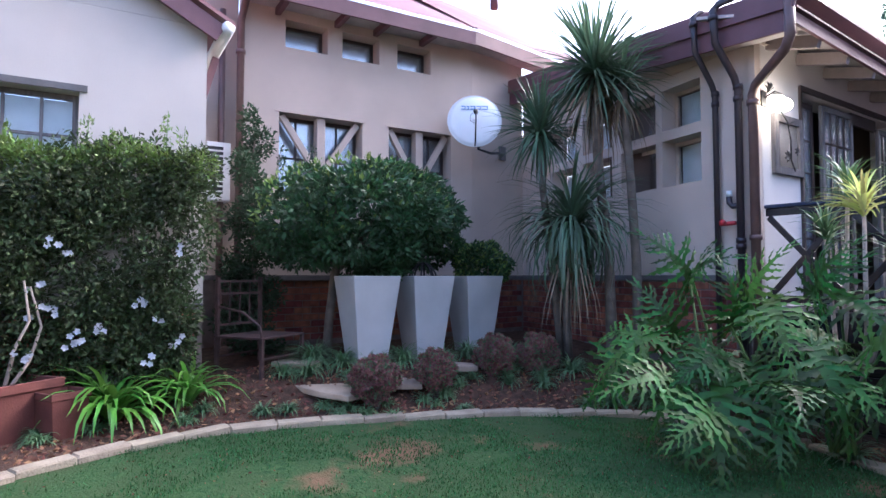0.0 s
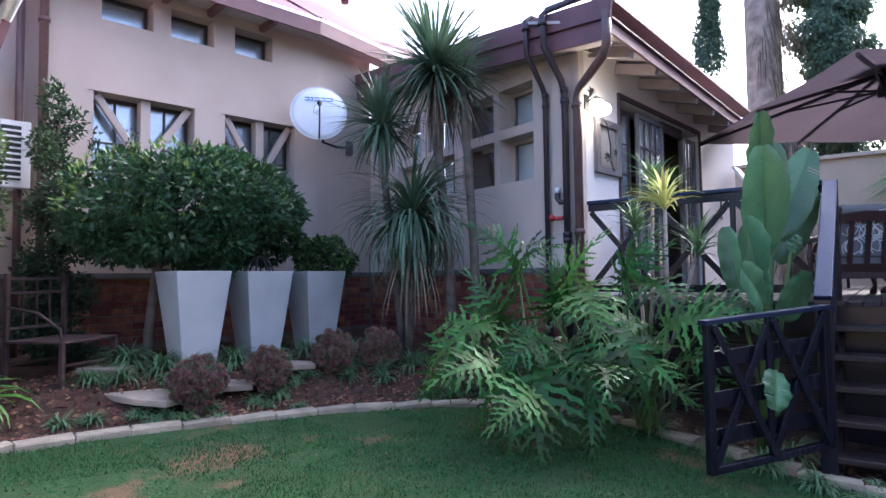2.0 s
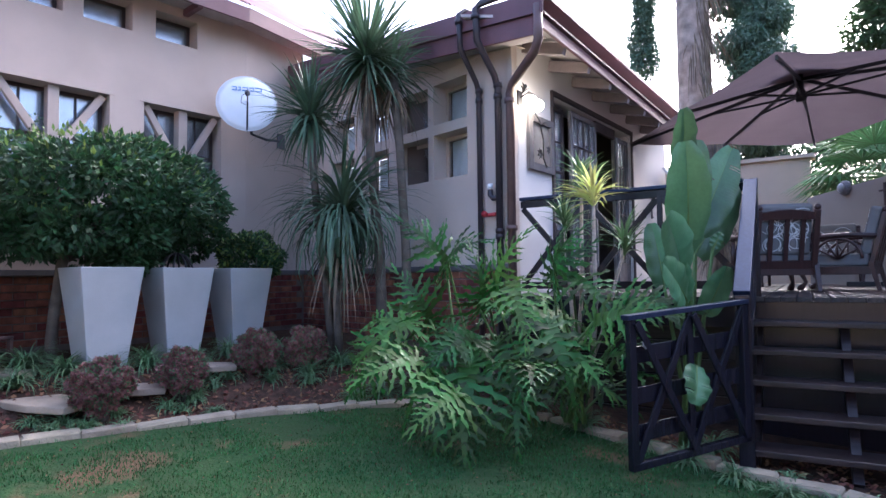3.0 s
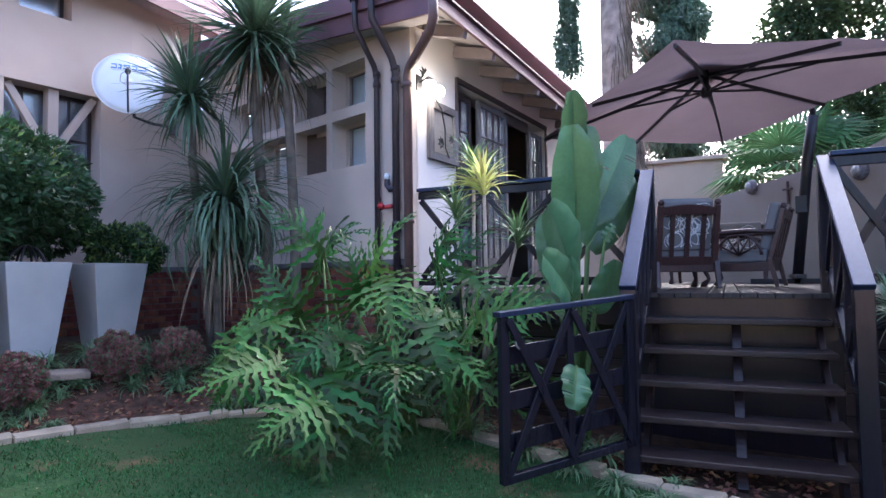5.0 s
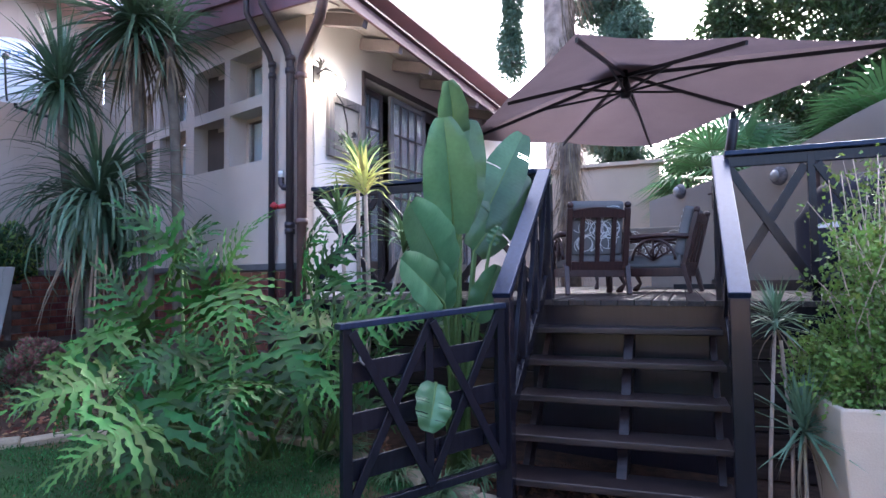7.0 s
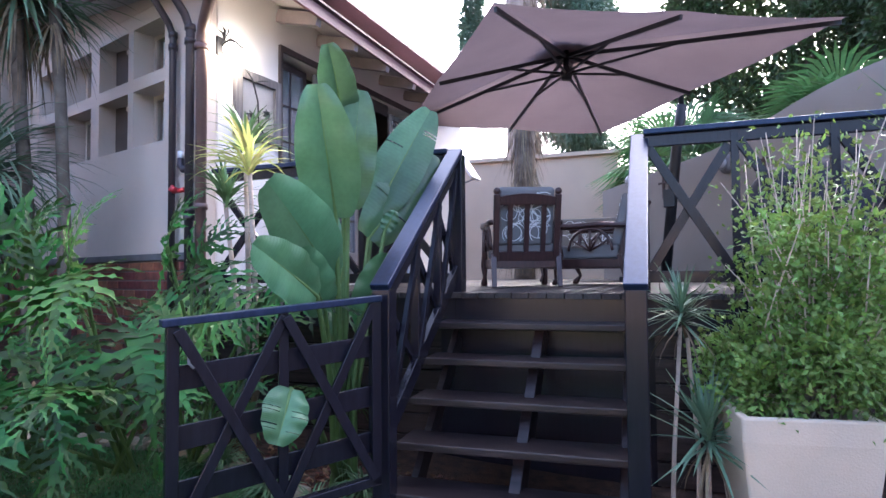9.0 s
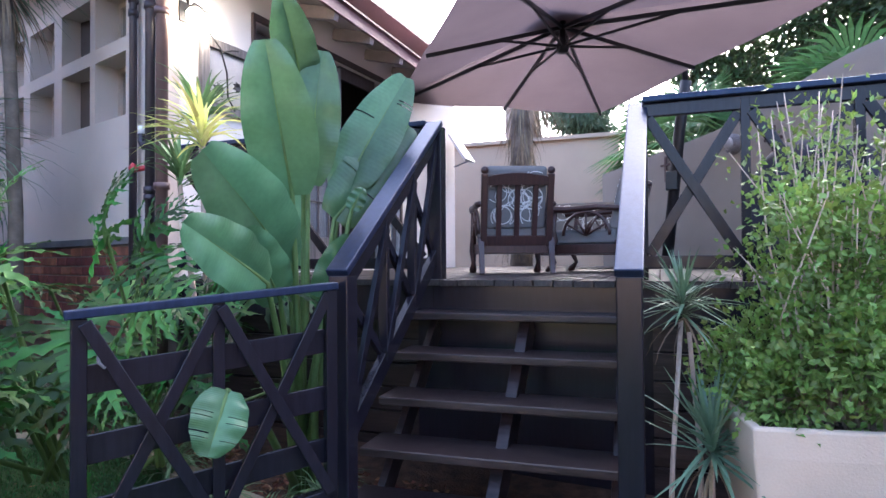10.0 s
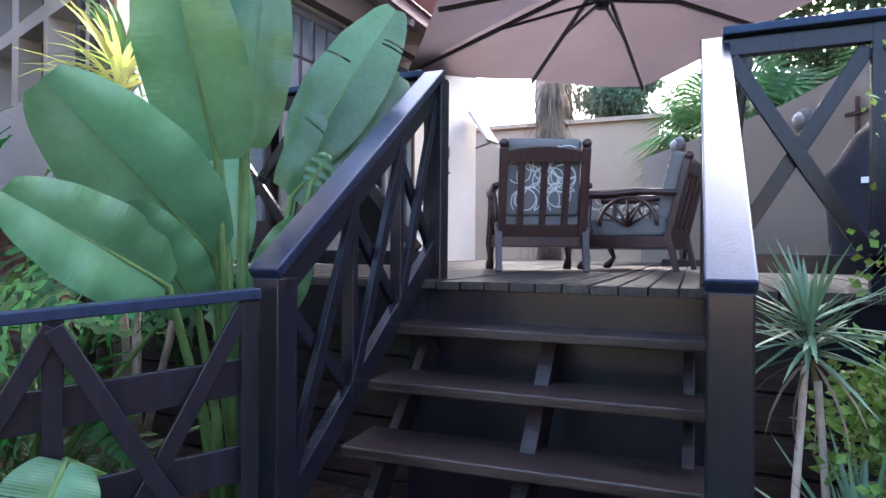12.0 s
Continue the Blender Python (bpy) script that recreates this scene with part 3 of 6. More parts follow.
part("cap", Geo().tube([(0, 0, 0.45), (0, 0, 0.5), (0, 0, 0.6)], [0.16, 0.15, 0.02], 12), FASCIA, finial, smooth=True)

# lean-to roof: falls towards the terrace wall, which it overhangs
def lean_z(s):
    return 4.02 - 0.13 * s


roof_lean = part("roof_lean_to", Geo().add([(-4.4, -0.3, lean_z(-4.4) + 0.02), (0.66, -0.3, lean_z(0.66) + 0.02), (-0.72, 5.3, lean_z(0.5) + 0.02), (-4.4, 5.3, lean_z(-4.4) + 0.02),
     (-4.4, -0.3, lean_z(-4.4) + 0.05), (0.66, -0.3, lean_z(0.66) + 0.05), (-0.72, 5.3, lean_z(0.5) + 0.05), (-4.4, 5.3, lean_z(-4.4) + 0.05)],
     [(3, 2, 1, 0), (4, 5, 6, 7), (0, 1, 5, 4), (1, 2, 6, 5), (2, 3, 7, 6), (3, 0, 4, 7)]), ROOFM, None, "low-pitched red sheet roof", m=FB)
structure(tagged(roof_lean, category="roof"))
structure(part("barge_board", Geo().beam((-4.35, -0.32, lean_z(-4.35) - 0.07), (0.68, -0.32, lean_z(0.68) - 0.07), 0.03, 0.20), FASCIA, roof_lean, "upper maroon barge board", bevel=0.004))
structure(part("barge_board", Geo().beam((-4.35, -0.285, lean_z(-4.35) - 0.26), (0.62, -0.285, lean_z(0.62) - 0.26), 0.03, 0.20), FASCIA, roof_lean, "lower maroon barge board", bevel=0.004))
structure(part("soffit", Geo().beam((-4.35, -0.13, lean_z(-4.35) - 0.30), (0.46, -0.13, lean_z(0.46) - 0.30), 0.26, 0.015), SOFFIT, roof_lean))
roof_terr = thing("eaves_terrace", "deep maroon eaves with exposed mauve-grey rafters over the terrace wall", "eaves", FC @ pose(0, 0, -0.04))
tagged(roof_terr, kind="structure")
part("roof_sheet", Geo().add([(-0.34, -0.50, 3.80), (4.35, -0.46, 3.58), (4.35, 0.4, 3.84), (-0.34, 0.4, 4.06), (-0.34, -0.50, 3.83), (4.35, -0.46, 3.61), (4.35, 0.4, 3.87), (-0.34, 0.4, 4.09)],
     [(3, 2, 1, 0), (4, 5, 6, 7), (0, 1, 5, 4), (1, 2, 6, 5), (2, 3, 7, 6), (3, 0, 4, 7)]), SOFFIT, roof_terr)
part("fascia", Geo().beam((-0.32, -0.52, 3.765), (4.35, -0.48, 3.545), 0.03, 0.11), FASCIA, roof_terr, bevel=0.004)
part("roof_edge", Geo().beam((-0.34, -0.54, 3.845), (4.35, -0.50, 3.625), 0.05, 0.02), FASCIA, roof_terr)
for i in range(7):
    s = 0.25 + i * 0.62
    part("rafter", Geo().beam((s, -0.49, 3.69 - 0.047 * s), (s, 0.0, 3.82 - 0.047 * s), 0.07, 0.12), RAFTER, roof_terr, bevel=0.004)


def pipe(name, frame_, pts, r, mat, label, collars=()):
    p = thing(name, label, "downpipe", frame_)
    part("pipe", Geo().tube(pts, r, 12), mat, p, smooth=True)
    for c in collars:
        part("collar", Geo().tube([(c[0], c[1], c[2] - 0.025), (c[0], c[1], c[2] + 0.025)], r * 1.3, 12), mat, p, smooth=True)
    return p


pipe("downpipe", FA, [(-1.38, -0.06, 0.5), (-1.38, -0.06, 4.6), (-1.36, -0.2, 4.78), (-1.36, -0.38, 4.86)], 0.045, PIPE_B, "copper-brown square-cornered downpipe at the wall corner", [(-1.38, -0.06, z) for z in (1.6, 2.9, 4.2)])
pipe("downpipe", FA, [(-1.55, 0.2, 0.5), (-1.55, 0.2, 4.8)], 0.04, PIPE_B, "copper-brown downpipe in the shaded recess", [(-1.55, 0.2, 2.9)])
pipe("downpipe", FB, [(0.02, -0.06, 0.3), (0.02, -0.06, 3.20), (0.07, -0.08, 3.28), (0.54, -0.28, 3.44), (0.61, -0.31, 3.53), (0.61, -0.31, 3.86)], 0.045, PIPE_B, "copper-brown downpipe cranked out to the eaves", [(0.02, -0.06, 3.12), (0.02, -0.06, 1.8)])
pipe("soil_pipe", FB, [(-0.43, -0.06, 0.25), (-0.43, -0.06, 3.32), (-0.43, -0.1, 3.42), (-0.40, -0.36, 3.72), (-0.40, -0.38, 4.08), (-0.39, -0.3, 4.14), (-0.38, -0.1, 4.14)], 0.03, PIPE_D, "dark plastic waste pipe running over the eaves", [(-0.43, -0.06, 3.33), (-0.43, -0.06, 3.22), (-0.40, -0.38, 4.0)])
pipe("soil_pipe", FB, [(-0.14, -0.07, 0.25), (-0.14, -0.07, 3.30), (-0.14, -0.12, 3.42), (-0.13, -0.38, 3.72), (-0.13, -0.40, 4.04), (-0.11, -0.34, 4.11), (0.34, -0.25, 4.12), (0.44, -0.2, 4.06)], 0.036, PIPE_D, "dark plastic soil pipe with red valve", [(-0.14, -0.07, 3.32), (-0.14, -0.07, 3.2), (-0.14, -0.07, 1.78), (-0.14, -0.07, 1.72), (-0.13, -0.40, 3.96)])
valve = thing("valve", "small red lever valve on the waste pipe", "valve", FB @ pose(-0.29, -0.07, 1.96))
part("body", Geo().tube([(-0.09, 0, 0), (0.09, 0, 0)], 0.022, 8), REDP, valve, smooth=True)
part("knob", Geo().tube([(-0.03, -0.02, 0), (-0.03, -0.06, 0.02)], 0.03, 10), REDP, valve, smooth=True)
trap = thing("vent_cap", "white capped elbow on the waste pipe", "pipe fitting", FB @ pose(-0.27, -0.07, 2.19))
part("elbow", Geo().tube([(0.12, 0, -0.06), (0.04, 0, -0.06), (0, 0, -0.02), (0, 0, 0.04)], 0.03, 10), PIPE_D, trap, smooth=True)
part("cap", Geo().tube([(0, 0, 0.04), (0, 0, 0.10)], 0.028, 10), WHITEP, trap, smooth=True)

# gutter end and brackets of the left wing
wing_roof = thing("eaves_wing", "maroon barge board and pale gutter end of the wing roof", "eaves", FL)
tagged(wing_roof, kind="structure")
part("barge_board", Geo().beam((-2.6, -0.12, 5.2), (0.10, -0.12, 3.72), 0.04, 0.17), FASCIA, wing_roof, bevel=0.004)
part("roof_sheet", Geo().add([(-2.6, -0.16, 5.30), (0.22, -0.16, 3.80), (0.22, 3, 3.80), (-2.6, 3, 5.30), (-2.6, -0.16, 5.34), (0.22, -0.16, 3.84), (0.22, 3, 3.84), (-2.6, 3, 5.34)],
     [(3, 2, 1, 0), (4, 5, 6, 7), (0, 1, 5, 4), (1, 2, 6, 5), (2, 3, 7, 6), (3, 0, 4, 7)]), ROOFM, wing_roof)
part("gutter", Geo().tube([(0.16, -0.16, 3.78), (0.16, 2.9, 3.78)], 0.06, 10), WHITEP, wing_roof, smooth=True)
part("bracket", Geo().beam((0.02, 0.5, 3.2), (0.16, 0.5, 3.7), 0.05, 0.07), FASCIA, wing_roof)
part("gable", Geo().add([(-6, 0.0, 3.803), (0, 0.0, 3.803), (-2.6, 0.0, 5.25), (-6, 0.0, 5.25), (-6, 0.3, 3.803), (0, 0.3, 3.803), (-2.6, 0.3, 5.25), (-6, 0.3, 5.25)],
     [(0, 1, 2, 3), (7, 6, 5, 4), (0, 4, 5, 1), (1, 5, 6, 2), (2, 6, 7, 3), (3, 7, 4, 0)]), PLASTER_L, wing_roof)

# ---------------- deck, stair and rails ----------------
H, RUN, RISE, Y0 = 1.11, 0.20, 0.198, 5.55
XL, XR = 0.50, 1.71
deck = structure(tagged(part("deck", Geo().box((-1.0, Y0 + 0.05, H - 0.20), (0.52, 12.6, H - 0.036)).box((0.52, Y0 + 0.03, H - 0.20), (9, 12.6, H - 0.036)), BLACKW, None, "raised timber deck with grey-brown boards"), category="deck"))
part("fascia", Geo().box((-1.60, Y0 + 0.02, H - 0.25), (0.52, Y0 + 0.045, H - 0.036)), BLACKW, deck)
part("fascia", Geo().box((1.72, Y0 + 0.0, H - 0.25), (9, Y0 + 0.025, H - 0.036)), BLACKW, deck)
for i in range(6):
    z = H - 0.31 - i * 0.155
    part("skirt_board", Geo().box((1.78, Y0 + 0.06, z - 0.07), (9, Y0 + 0.085, z + 0.07)), TREADW, deck)
    part("skirt_board", Geo().box((-1.60, Y0 + 0.16, z - 0.07), (0.45, Y0 + 0.185, z + 0.07)), TREADW, deck)
# Added panels stop light leaking under the deck and darken the stair's back.
part("skirt_panel", Geo().box((0.40, Y0 + 0.07, -0.2), (1.80, Y0 + 0.10, H - 0.205)), BLACKW, deck)
part("skirt_panel", Geo().box((1.80, Y0 + 0.10, -0.2), (9, Y0 + 0.13, H - 0.205)), BLACKW, deck)
part("skirt_panel", Geo().box((-1.62, Y0 + 0.20, -0.2), (0.40, Y0 + 0.23, H - 0.205)), BLACKW, deck)
stair = structure(tagged(part("stair", Geo().box((XL + 0.03, Y0 + 0.003, H - RISE + 0.005), (XR - 0.03, Y0 + 0.028, H - 0.04)), BLACKW, None, "steep dark-stained timber stair of open treads"), category="stairs"))
for k in range(1, 6):
    y, z = Y0 - k * RUN, H - k * RISE + 0.02
    part("tread", Geo().box((XL - 0.04 - 1.1, 0, -0.04), (XR - 0.02 - 1.1, 0.27, 0)), TREADW, stair, "dark-stained tread worn at the nosing", bevel=0.006, m=pose(1.1, y, z, 0, 0, 2.5))
part("stringer", Geo().beam((XL + 0.04, Y0 - 5 * RUN + 0.12, -0.06), (XL + 0.04, Y0 + 0.02, H - 0.28), 0.04, 0.12), TREADW, stair, bevel=0.004)
part("stringer", Geo().beam((XR - 0.08, Y0 - 5 * RUN + 0.12, -0.06), (XR - 0.08, Y0 + 0.02, H - 0.28), 0.04, 0.12), TREADW, stair, bevel=0.004)
part("stringer", Geo().beam(((XL + XR) / 2, Y0 - 5 * RUN + 0.08, -0.06), ((XL + XR) / 2, Y0 + 0.02, H - 0.24), 0.06, 0.16), TREADW, stair, bevel=0.004)


def rail_section(name, p, q, h, label, bays=1, cap=0.11, m=None):
    """A timber balustrade from p to q (feet), h high: posts, cap, foot rail and crossed braces."""
    r = thing(name, label, "railing", m)
    p, q = Vector(p), Vector(q)
    d = (q - p)
    flat = Vector((d.x, d.y, 0)).normalized()
    nrm = Vector((-flat.y, flat.x, 0))
    up = Vector((0, 0, 1))
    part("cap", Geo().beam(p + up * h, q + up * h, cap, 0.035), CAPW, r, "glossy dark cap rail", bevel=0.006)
    part("top_rail", Geo().beam(p + up * (h - 0.055), q + up * (h - 0.055), 0.04, 0.07), BLACKW, r, bevel=0.004)
    part("foot_rail", Geo().beam(p + up * 0.10, q + up * 0.10, 0.045, 0.07), BLACKW, r, bevel=0.004)
    for i in range(bays + 1):
        c = p + d * (i / bays)
        if 0 < i < bays:
            part("post", Geo().beam(c + up * 0.0, c + up * (h - 0.02), 0.045, 0.045), BLACKW, r, bevel=0.004)
    for i in range(bays):
        a, b = p + d * (i / bays), p + d * ((i + 1) / bays)
        e = d.normalized() * 0.03
        part("brace", Geo().beam(a + e + up * 0.14 + nrm * 0.016, b - e + up * (h - 0.10) + nrm * 0.016, 0.028, 0.055, nrm.cross(flat)), BLACKW, r, bevel=0.003)
        part("brace", Geo().beam(a + e + up * (h - 0.10) - nrm * 0.016, b - e + up * 0.14 - nrm * 0.016, 0.028, 0.055, nrm.cross(flat)), BLACKW, r, bevel=0.003)
    return r


def post(x, y, z0, z1, w=0.10, label="square dark timber post"):
    p = part("post", Geo().box((x - w / 2, y - w / 2, z0), (x + w / 2, y + w / 2, z1)), BLACKW, None, label, bevel=0.006)
    return tagged(p, category="post")


# sloping handrails of the stair
for side, x in (("a", 0.50), ("b", 1.715)):
    r = thing("stair_handrail", "sloping sky-tinted glossy dark handrail with crossed braces beside the stair", "handrail")
    p, q = Vector((x, 4.445, 1.175)), Vector((x, 5.67, 2.09))
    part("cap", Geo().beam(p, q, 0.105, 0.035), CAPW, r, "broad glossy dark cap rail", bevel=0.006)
    part("top_rail", Geo().beam(p + Vector((0, 0.06, -0.05)), q + Vector((0, 0, -0.09)), 0.04, 0.08), BLACKW, r, bevel=0.004)
    part("foot_rail", Geo().beam((x, 4.50, 0.42), (x, 5.66, 1.26), 0.04, 0.09), BLACKW, r, bevel=0.004)
    for t in (0.36, 0.68):
        a = Vector((x, 4.5, 0.42)).lerp(Vector((x, 5.66, 1.26)), t)
        b = Vector((x, 4.5, 1.12)).lerp(Vector((x, 5.66, 2.0)), t)
        part("baluster", Geo().beam(a, b, 0.035, 0.05), BLACKW, r, bevel=0.003)
    for t0, t1 in ((0.02, 0.36), (0.36, 0.68), (0.68, 0.98)):
        lo = [Vector((x, 4.5, 0.46)).lerp(Vector((x, 5.66, 1.30)), t) for t in (t0, t1)]
        hi = [Vector((x, 4.5, 1.08)).lerp(Vector((x, 5.66, 1.96)), t) for t in (t0, t1)]
        part("brace", Geo().beam(lo[0] + Vector((0.015, 0, 0)), hi[1] + Vector((0.015, 0, 0)), 0.026, 0.05), BLACKW, r, bevel=0.003)
        part("brace", Geo().beam(hi[0] - Vector((0.015, 0, 0)), lo[1] - Vector((0.015, 0, 0)), 0.026, 0.05), BLACKW, r, bevel=0.003)
    post(x, 4.50, -0.15, 1.165, 0.095)
    post(x, 5.69, 0.0 + 0.5, 2.07, 0.095)
rail_section("deck_railing", (-1.63, 5.76, H), (0.44, 5.70, H), 0.985, "dark timber balustrade along the front of the deck", 3)
rail_section("deck_railing", (1.74, 5.62, H), (5.8, 5.62, H), 0.985, "dark timber balustrade with crossed braces along the deck", 8)

# garden gate, standing open
GA, GB = Vector((-0.04, 3.62, 0.165)), Vector((0.52, 4.40, 0.235))
gate = thing("garden_gate", "low black timber gate with boards and crossed braces, standing open", "gate")
gd = GB - GA
gf = gd.normalized()
gn = Vector((-gf.y, gf.x, 0))
gu = Vector((0, 0, 1))
GHT = 0.89
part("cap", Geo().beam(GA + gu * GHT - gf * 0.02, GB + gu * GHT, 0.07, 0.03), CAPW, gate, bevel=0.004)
for nm, t in (("stile", 0.025), ("stile", 0.975)):
    c = GA + gd * t
    part(nm, Geo().beam(c, c + gu * (GHT - 0.016), 0.045, 0.05, gf), BLACKW, gate, bevel=0.004)
part("bottom_rail", Geo().beam(GA + gu * 0.02, GB + gu * 0.02, 0.045, 0.045), BLACKW, gate, bevel=0.004)
for z in (0.20, 0.42, 0.66):
    part("board", Geo().beam(GA + gu * z + gn * 0.02 + gf * 0.04, GB + gu * z + gn * 0.02 - gf * 0.04, 0.016, 0.10), BLACKW, gate, bevel=0.003)
for t0, t1 in ((0.04, 0.5), (0.5, 0.96)):
    a, b = GA + gd * t0, GA + gd * t1
    part("brace", Geo().beam(a + gu * 0.04 - gn * 0.012, b + gu * 0.86 - gn * 0.012, 0.02, 0.045, gn.cross(gf)), BLACKW, gate, bevel=0.003)
    part("brace", Geo().beam(a + gu * 0.86 - gn * 0.034, b + gu * 0.04 - gn * 0.034, 0.02, 0.045, gn.cross(gf)), BLACKW, gate, bevel=0.003)
c = GA + gd * 0.5
part("mullion", Geo().beam(c + gu * 0.04, c + gu * 0.88, 0.02, 0.045, gf), BLACKW, gate, bevel=0.003)
part("latch", Geo().tube([GA + gf * 0.08 + gu * 0.80 - gn * 0.03, GA + gf * 0.08 + gu * 0.72 - gn * 0.04, GA + gf * 0.10 + gu * 0.70 - gn * 0.04], 0.006, 6), GREYW, gate, "small grey metal latch hook")

# ---------------- far terrace walls ----------------
structure(tagged(part("far_wall", Geo().box((-3.2, 14.9, 0.4), (1.05, 15.2, 3.75)).box((-3.2, 14.8, 3.75), (1.15, 15.3, 3.83)), PLASTER_W, None, "cream plastered outbuilding wall with thin roof edge"), category="wall"))
wa, wb = Vector((0.95, 12.2, 0)), Vector((5.2, 6.1, 0))
wd_ = (wb - wa)
ang = math.degrees(math.atan2(wd_.y, wd_.x))
FW = pose(wa.x, wa.y, 0, 0, 0, ang)
g = Geo()
prev = None
n = 28
Lw = wd_.length
v, f = [], []
for i in range(n + 1):
    s = Lw * i / n
    zt = 2.60 + 0.06 * s + 0.25 * smooth((s - 2.5) / 2.2)
    v += [(s, 0, 0.6), (s, 0, zt), (s, 0.25, zt), (s, 0.25, 0.6)]
for i in range(n):
    a = i * 4
    f += [(a, a + 4, a + 5, a + 1), (a + 1, a + 5, a + 6, a + 2), (a + 2, a + 6, a + 7, a + 3)]
f += [(0, 1, 2, 3), tuple(n * 4 + k for k in (3, 2, 1, 0))]
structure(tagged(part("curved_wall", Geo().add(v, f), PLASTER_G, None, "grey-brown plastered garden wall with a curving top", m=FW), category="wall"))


# ---------------- terrace doors, lamp and wall pieces ----------------
def door_leaf(frame_, s0, s1, y, z0, z1, cols, rows, wood_, label):
    d = thing("door_leaf", label, "door", frame_)
    t = 0.06
    g = Geo()
    g.box((s0, y, z0), (s0 + t, y + 0.04, z1)).box((s1 - t, y, z0), (s1, y + 0.04, z1))
    g.box((s0 + t, y, z1 - t), (s1 - t, y + 0.04, z1)).box((s0 + t, y, z0), (s1 - t, y + 0.04, z0 + 0.35))
    part("door_frame", g, wood_, d, bevel=0.003)
    a, b, lo, hi = s0 + t, s1 - t, z0 + 0.35, z1 - t
    for i in range(1, cols):
        x = a + (b - a) * i / cols
        part("glazing_bar", Geo().box((x - 0.01, y + 0.006, lo), (x + 0.01, y + 0.034, hi)), WINW, d)
    for i in range(1, rows):
        z = lo + (hi - lo) * i / rows
        part("glazing_bar", Geo().box((a, y + 0.009, z - 0.01), (b, y + 0.031, z + 0.01)), WINW, d)
    part("pane", Geo().box((a, y + 0.018, lo), (b, y + 0.022, hi)), GLASSP, d)
    return d


GLASSP = GLASSD
door_leaf(FC, 0.93, 1.42, 0.10, 1.13, 3.36, 2, 5, WINW, "narrow dark timber glazed door leaf with small panes")
door_leaf(FC, 1.48, 2.28, 0.03, 1.13, 3.36, 4, 5, GREYW, "grey-framed glazed folding door leaf with small panes")
door_leaf(FC, 3.02, 3.46, 0.03, 1.13, 3.30, 3, 5, GREYW, "grey-framed glazed folding door leaf with small panes")
structure(part("door_surround", Geo().box((0.87, -0.03, 1.12), (0.90, 0.06, 3.46)).box((3.50, -0.03, 1.12), (3.53, 0.06, 3.46)).box((0.90, -0.03, 3.403), (3.50, 0.06, 3.46)), WINW, wall_terrace, "dark timber surround of the doors"))
structure(part("head_rail", Geo().box((2.29, 0.05, 3.26), (3.0, 0.09, 3.398)), WINW, wall_terrace))

mirror = thing("wall_mirror", "weathered grey framed mirror on the pale terrace wall", "mirror", FC)
g = Geo().box((0.28, -0.05, 2.46), (0.36, -0.003, 3.07)).box((0.78, -0.05, 2.46), (0.86, -0.003, 3.07)).box((0.36, -0.05, 2.46), (0.78, -0.003, 2.54)).box((0.36, -0.05, 2.99), (0.78, -0.003, 3.07))
part("frame", g, GREYW, mirror, bevel=0.005)
MIR = material("old mirror", (0.72, 0.72, 0.72), 0.35, 0.05, 5, 40, 0.0, metal=1.0)
part("mirror_glass", Geo().box((0.36, -0.02, 2.54), (0.78, -0.012, 2.99)), MIR, mirror)
orn = thing("iron_flower", "black wrought-iron flower with long stems on the framed mirror", "ornament", FC)
part("stem", Geo().tube([(0.30, -0.08, 3.10), (0.42, -0.1, 2.98), (0.50, -0.09, 2.8), (0.52, -0.08, 2.6), (0.60, -0.08, 2.5)], 0.008, 6), IRON, orn, smooth=True)
part("stem", Geo().tube([(0.46, -0.09, 2.96), (0.55, -0.09, 3.0), (0.63, -0.09, 3.02)], 0.006, 6), IRON, orn, smooth=True)
for x, z, r in ((0.40, 2.63, 0.065), (0.60, 2.70, 0.05)):
    g = Geo()
    for k in range(7):
        a = 2 * math.pi * k / 7
        g.strip([(x, -0.095, z), (x + r * 0.6 * math.cos(a), -0.11, z + r * 0.6 * math.sin(a)), (x + r * math.cos(a), -0.10, z + r * math.sin(a))], [0.006, r * 0.3, 0.003], Vector((-math.sin(a), 0, math.cos(a))))
    part("petal", g, IRON, orn)

lamp = thing("wall_lamp", "black iron wall lamp with lit warm globes and a leaf ornament", "wall lamp", FC @ pose(0.14, 0, 3.14))
part("wall_plate", Geo().box((-0.05, -0.02, -0.03), (0.05, -0.003, 0.13)), IRON, lamp, bevel=0.003)
part("arm", Geo().tube([(0, -0.02, 0.06), (0, -0.12, 0.1), (0.03, -0.17, 0.06), (0.03, -0.17, 0.03)], 0.009, 8), IRON, lamp, smooth=True)
part("arm", Geo().tube([(0, -0.1, 0.09), (0.12, -0.14, 0.06), (0.2, -0.12, 0.02), (0.26, -0.1, 0.05)], 0.009, 8), IRON, lamp, smooth=True)
g = Geo()
for k in range(4):
    a = 0.6 + k * 0.7
    g.strip([(0, -0.05, 0.10), (0.05 * math.cos(a), -0.08, 0.12 + 0.05 * math.sin(a)), (0.1 * math.cos(a), -0.07, 0.12 + 0.09 * math.sin(a))], [0.01, 0.02, 0.004], Vector((0.3, 1, 0)).normalized())
part("leaf_ornament", g, IRON, lamp)


def ball(r, n=14, squash=1.0):
    g = Geo()
    pts = [(0, 0, r * squash * math.cos(math.pi * i / 10)) for i in range(11)]
    return g.tube(pts, [max(0.001, r * math.sin(math.pi * i / 10)) for i in range(11)], n)


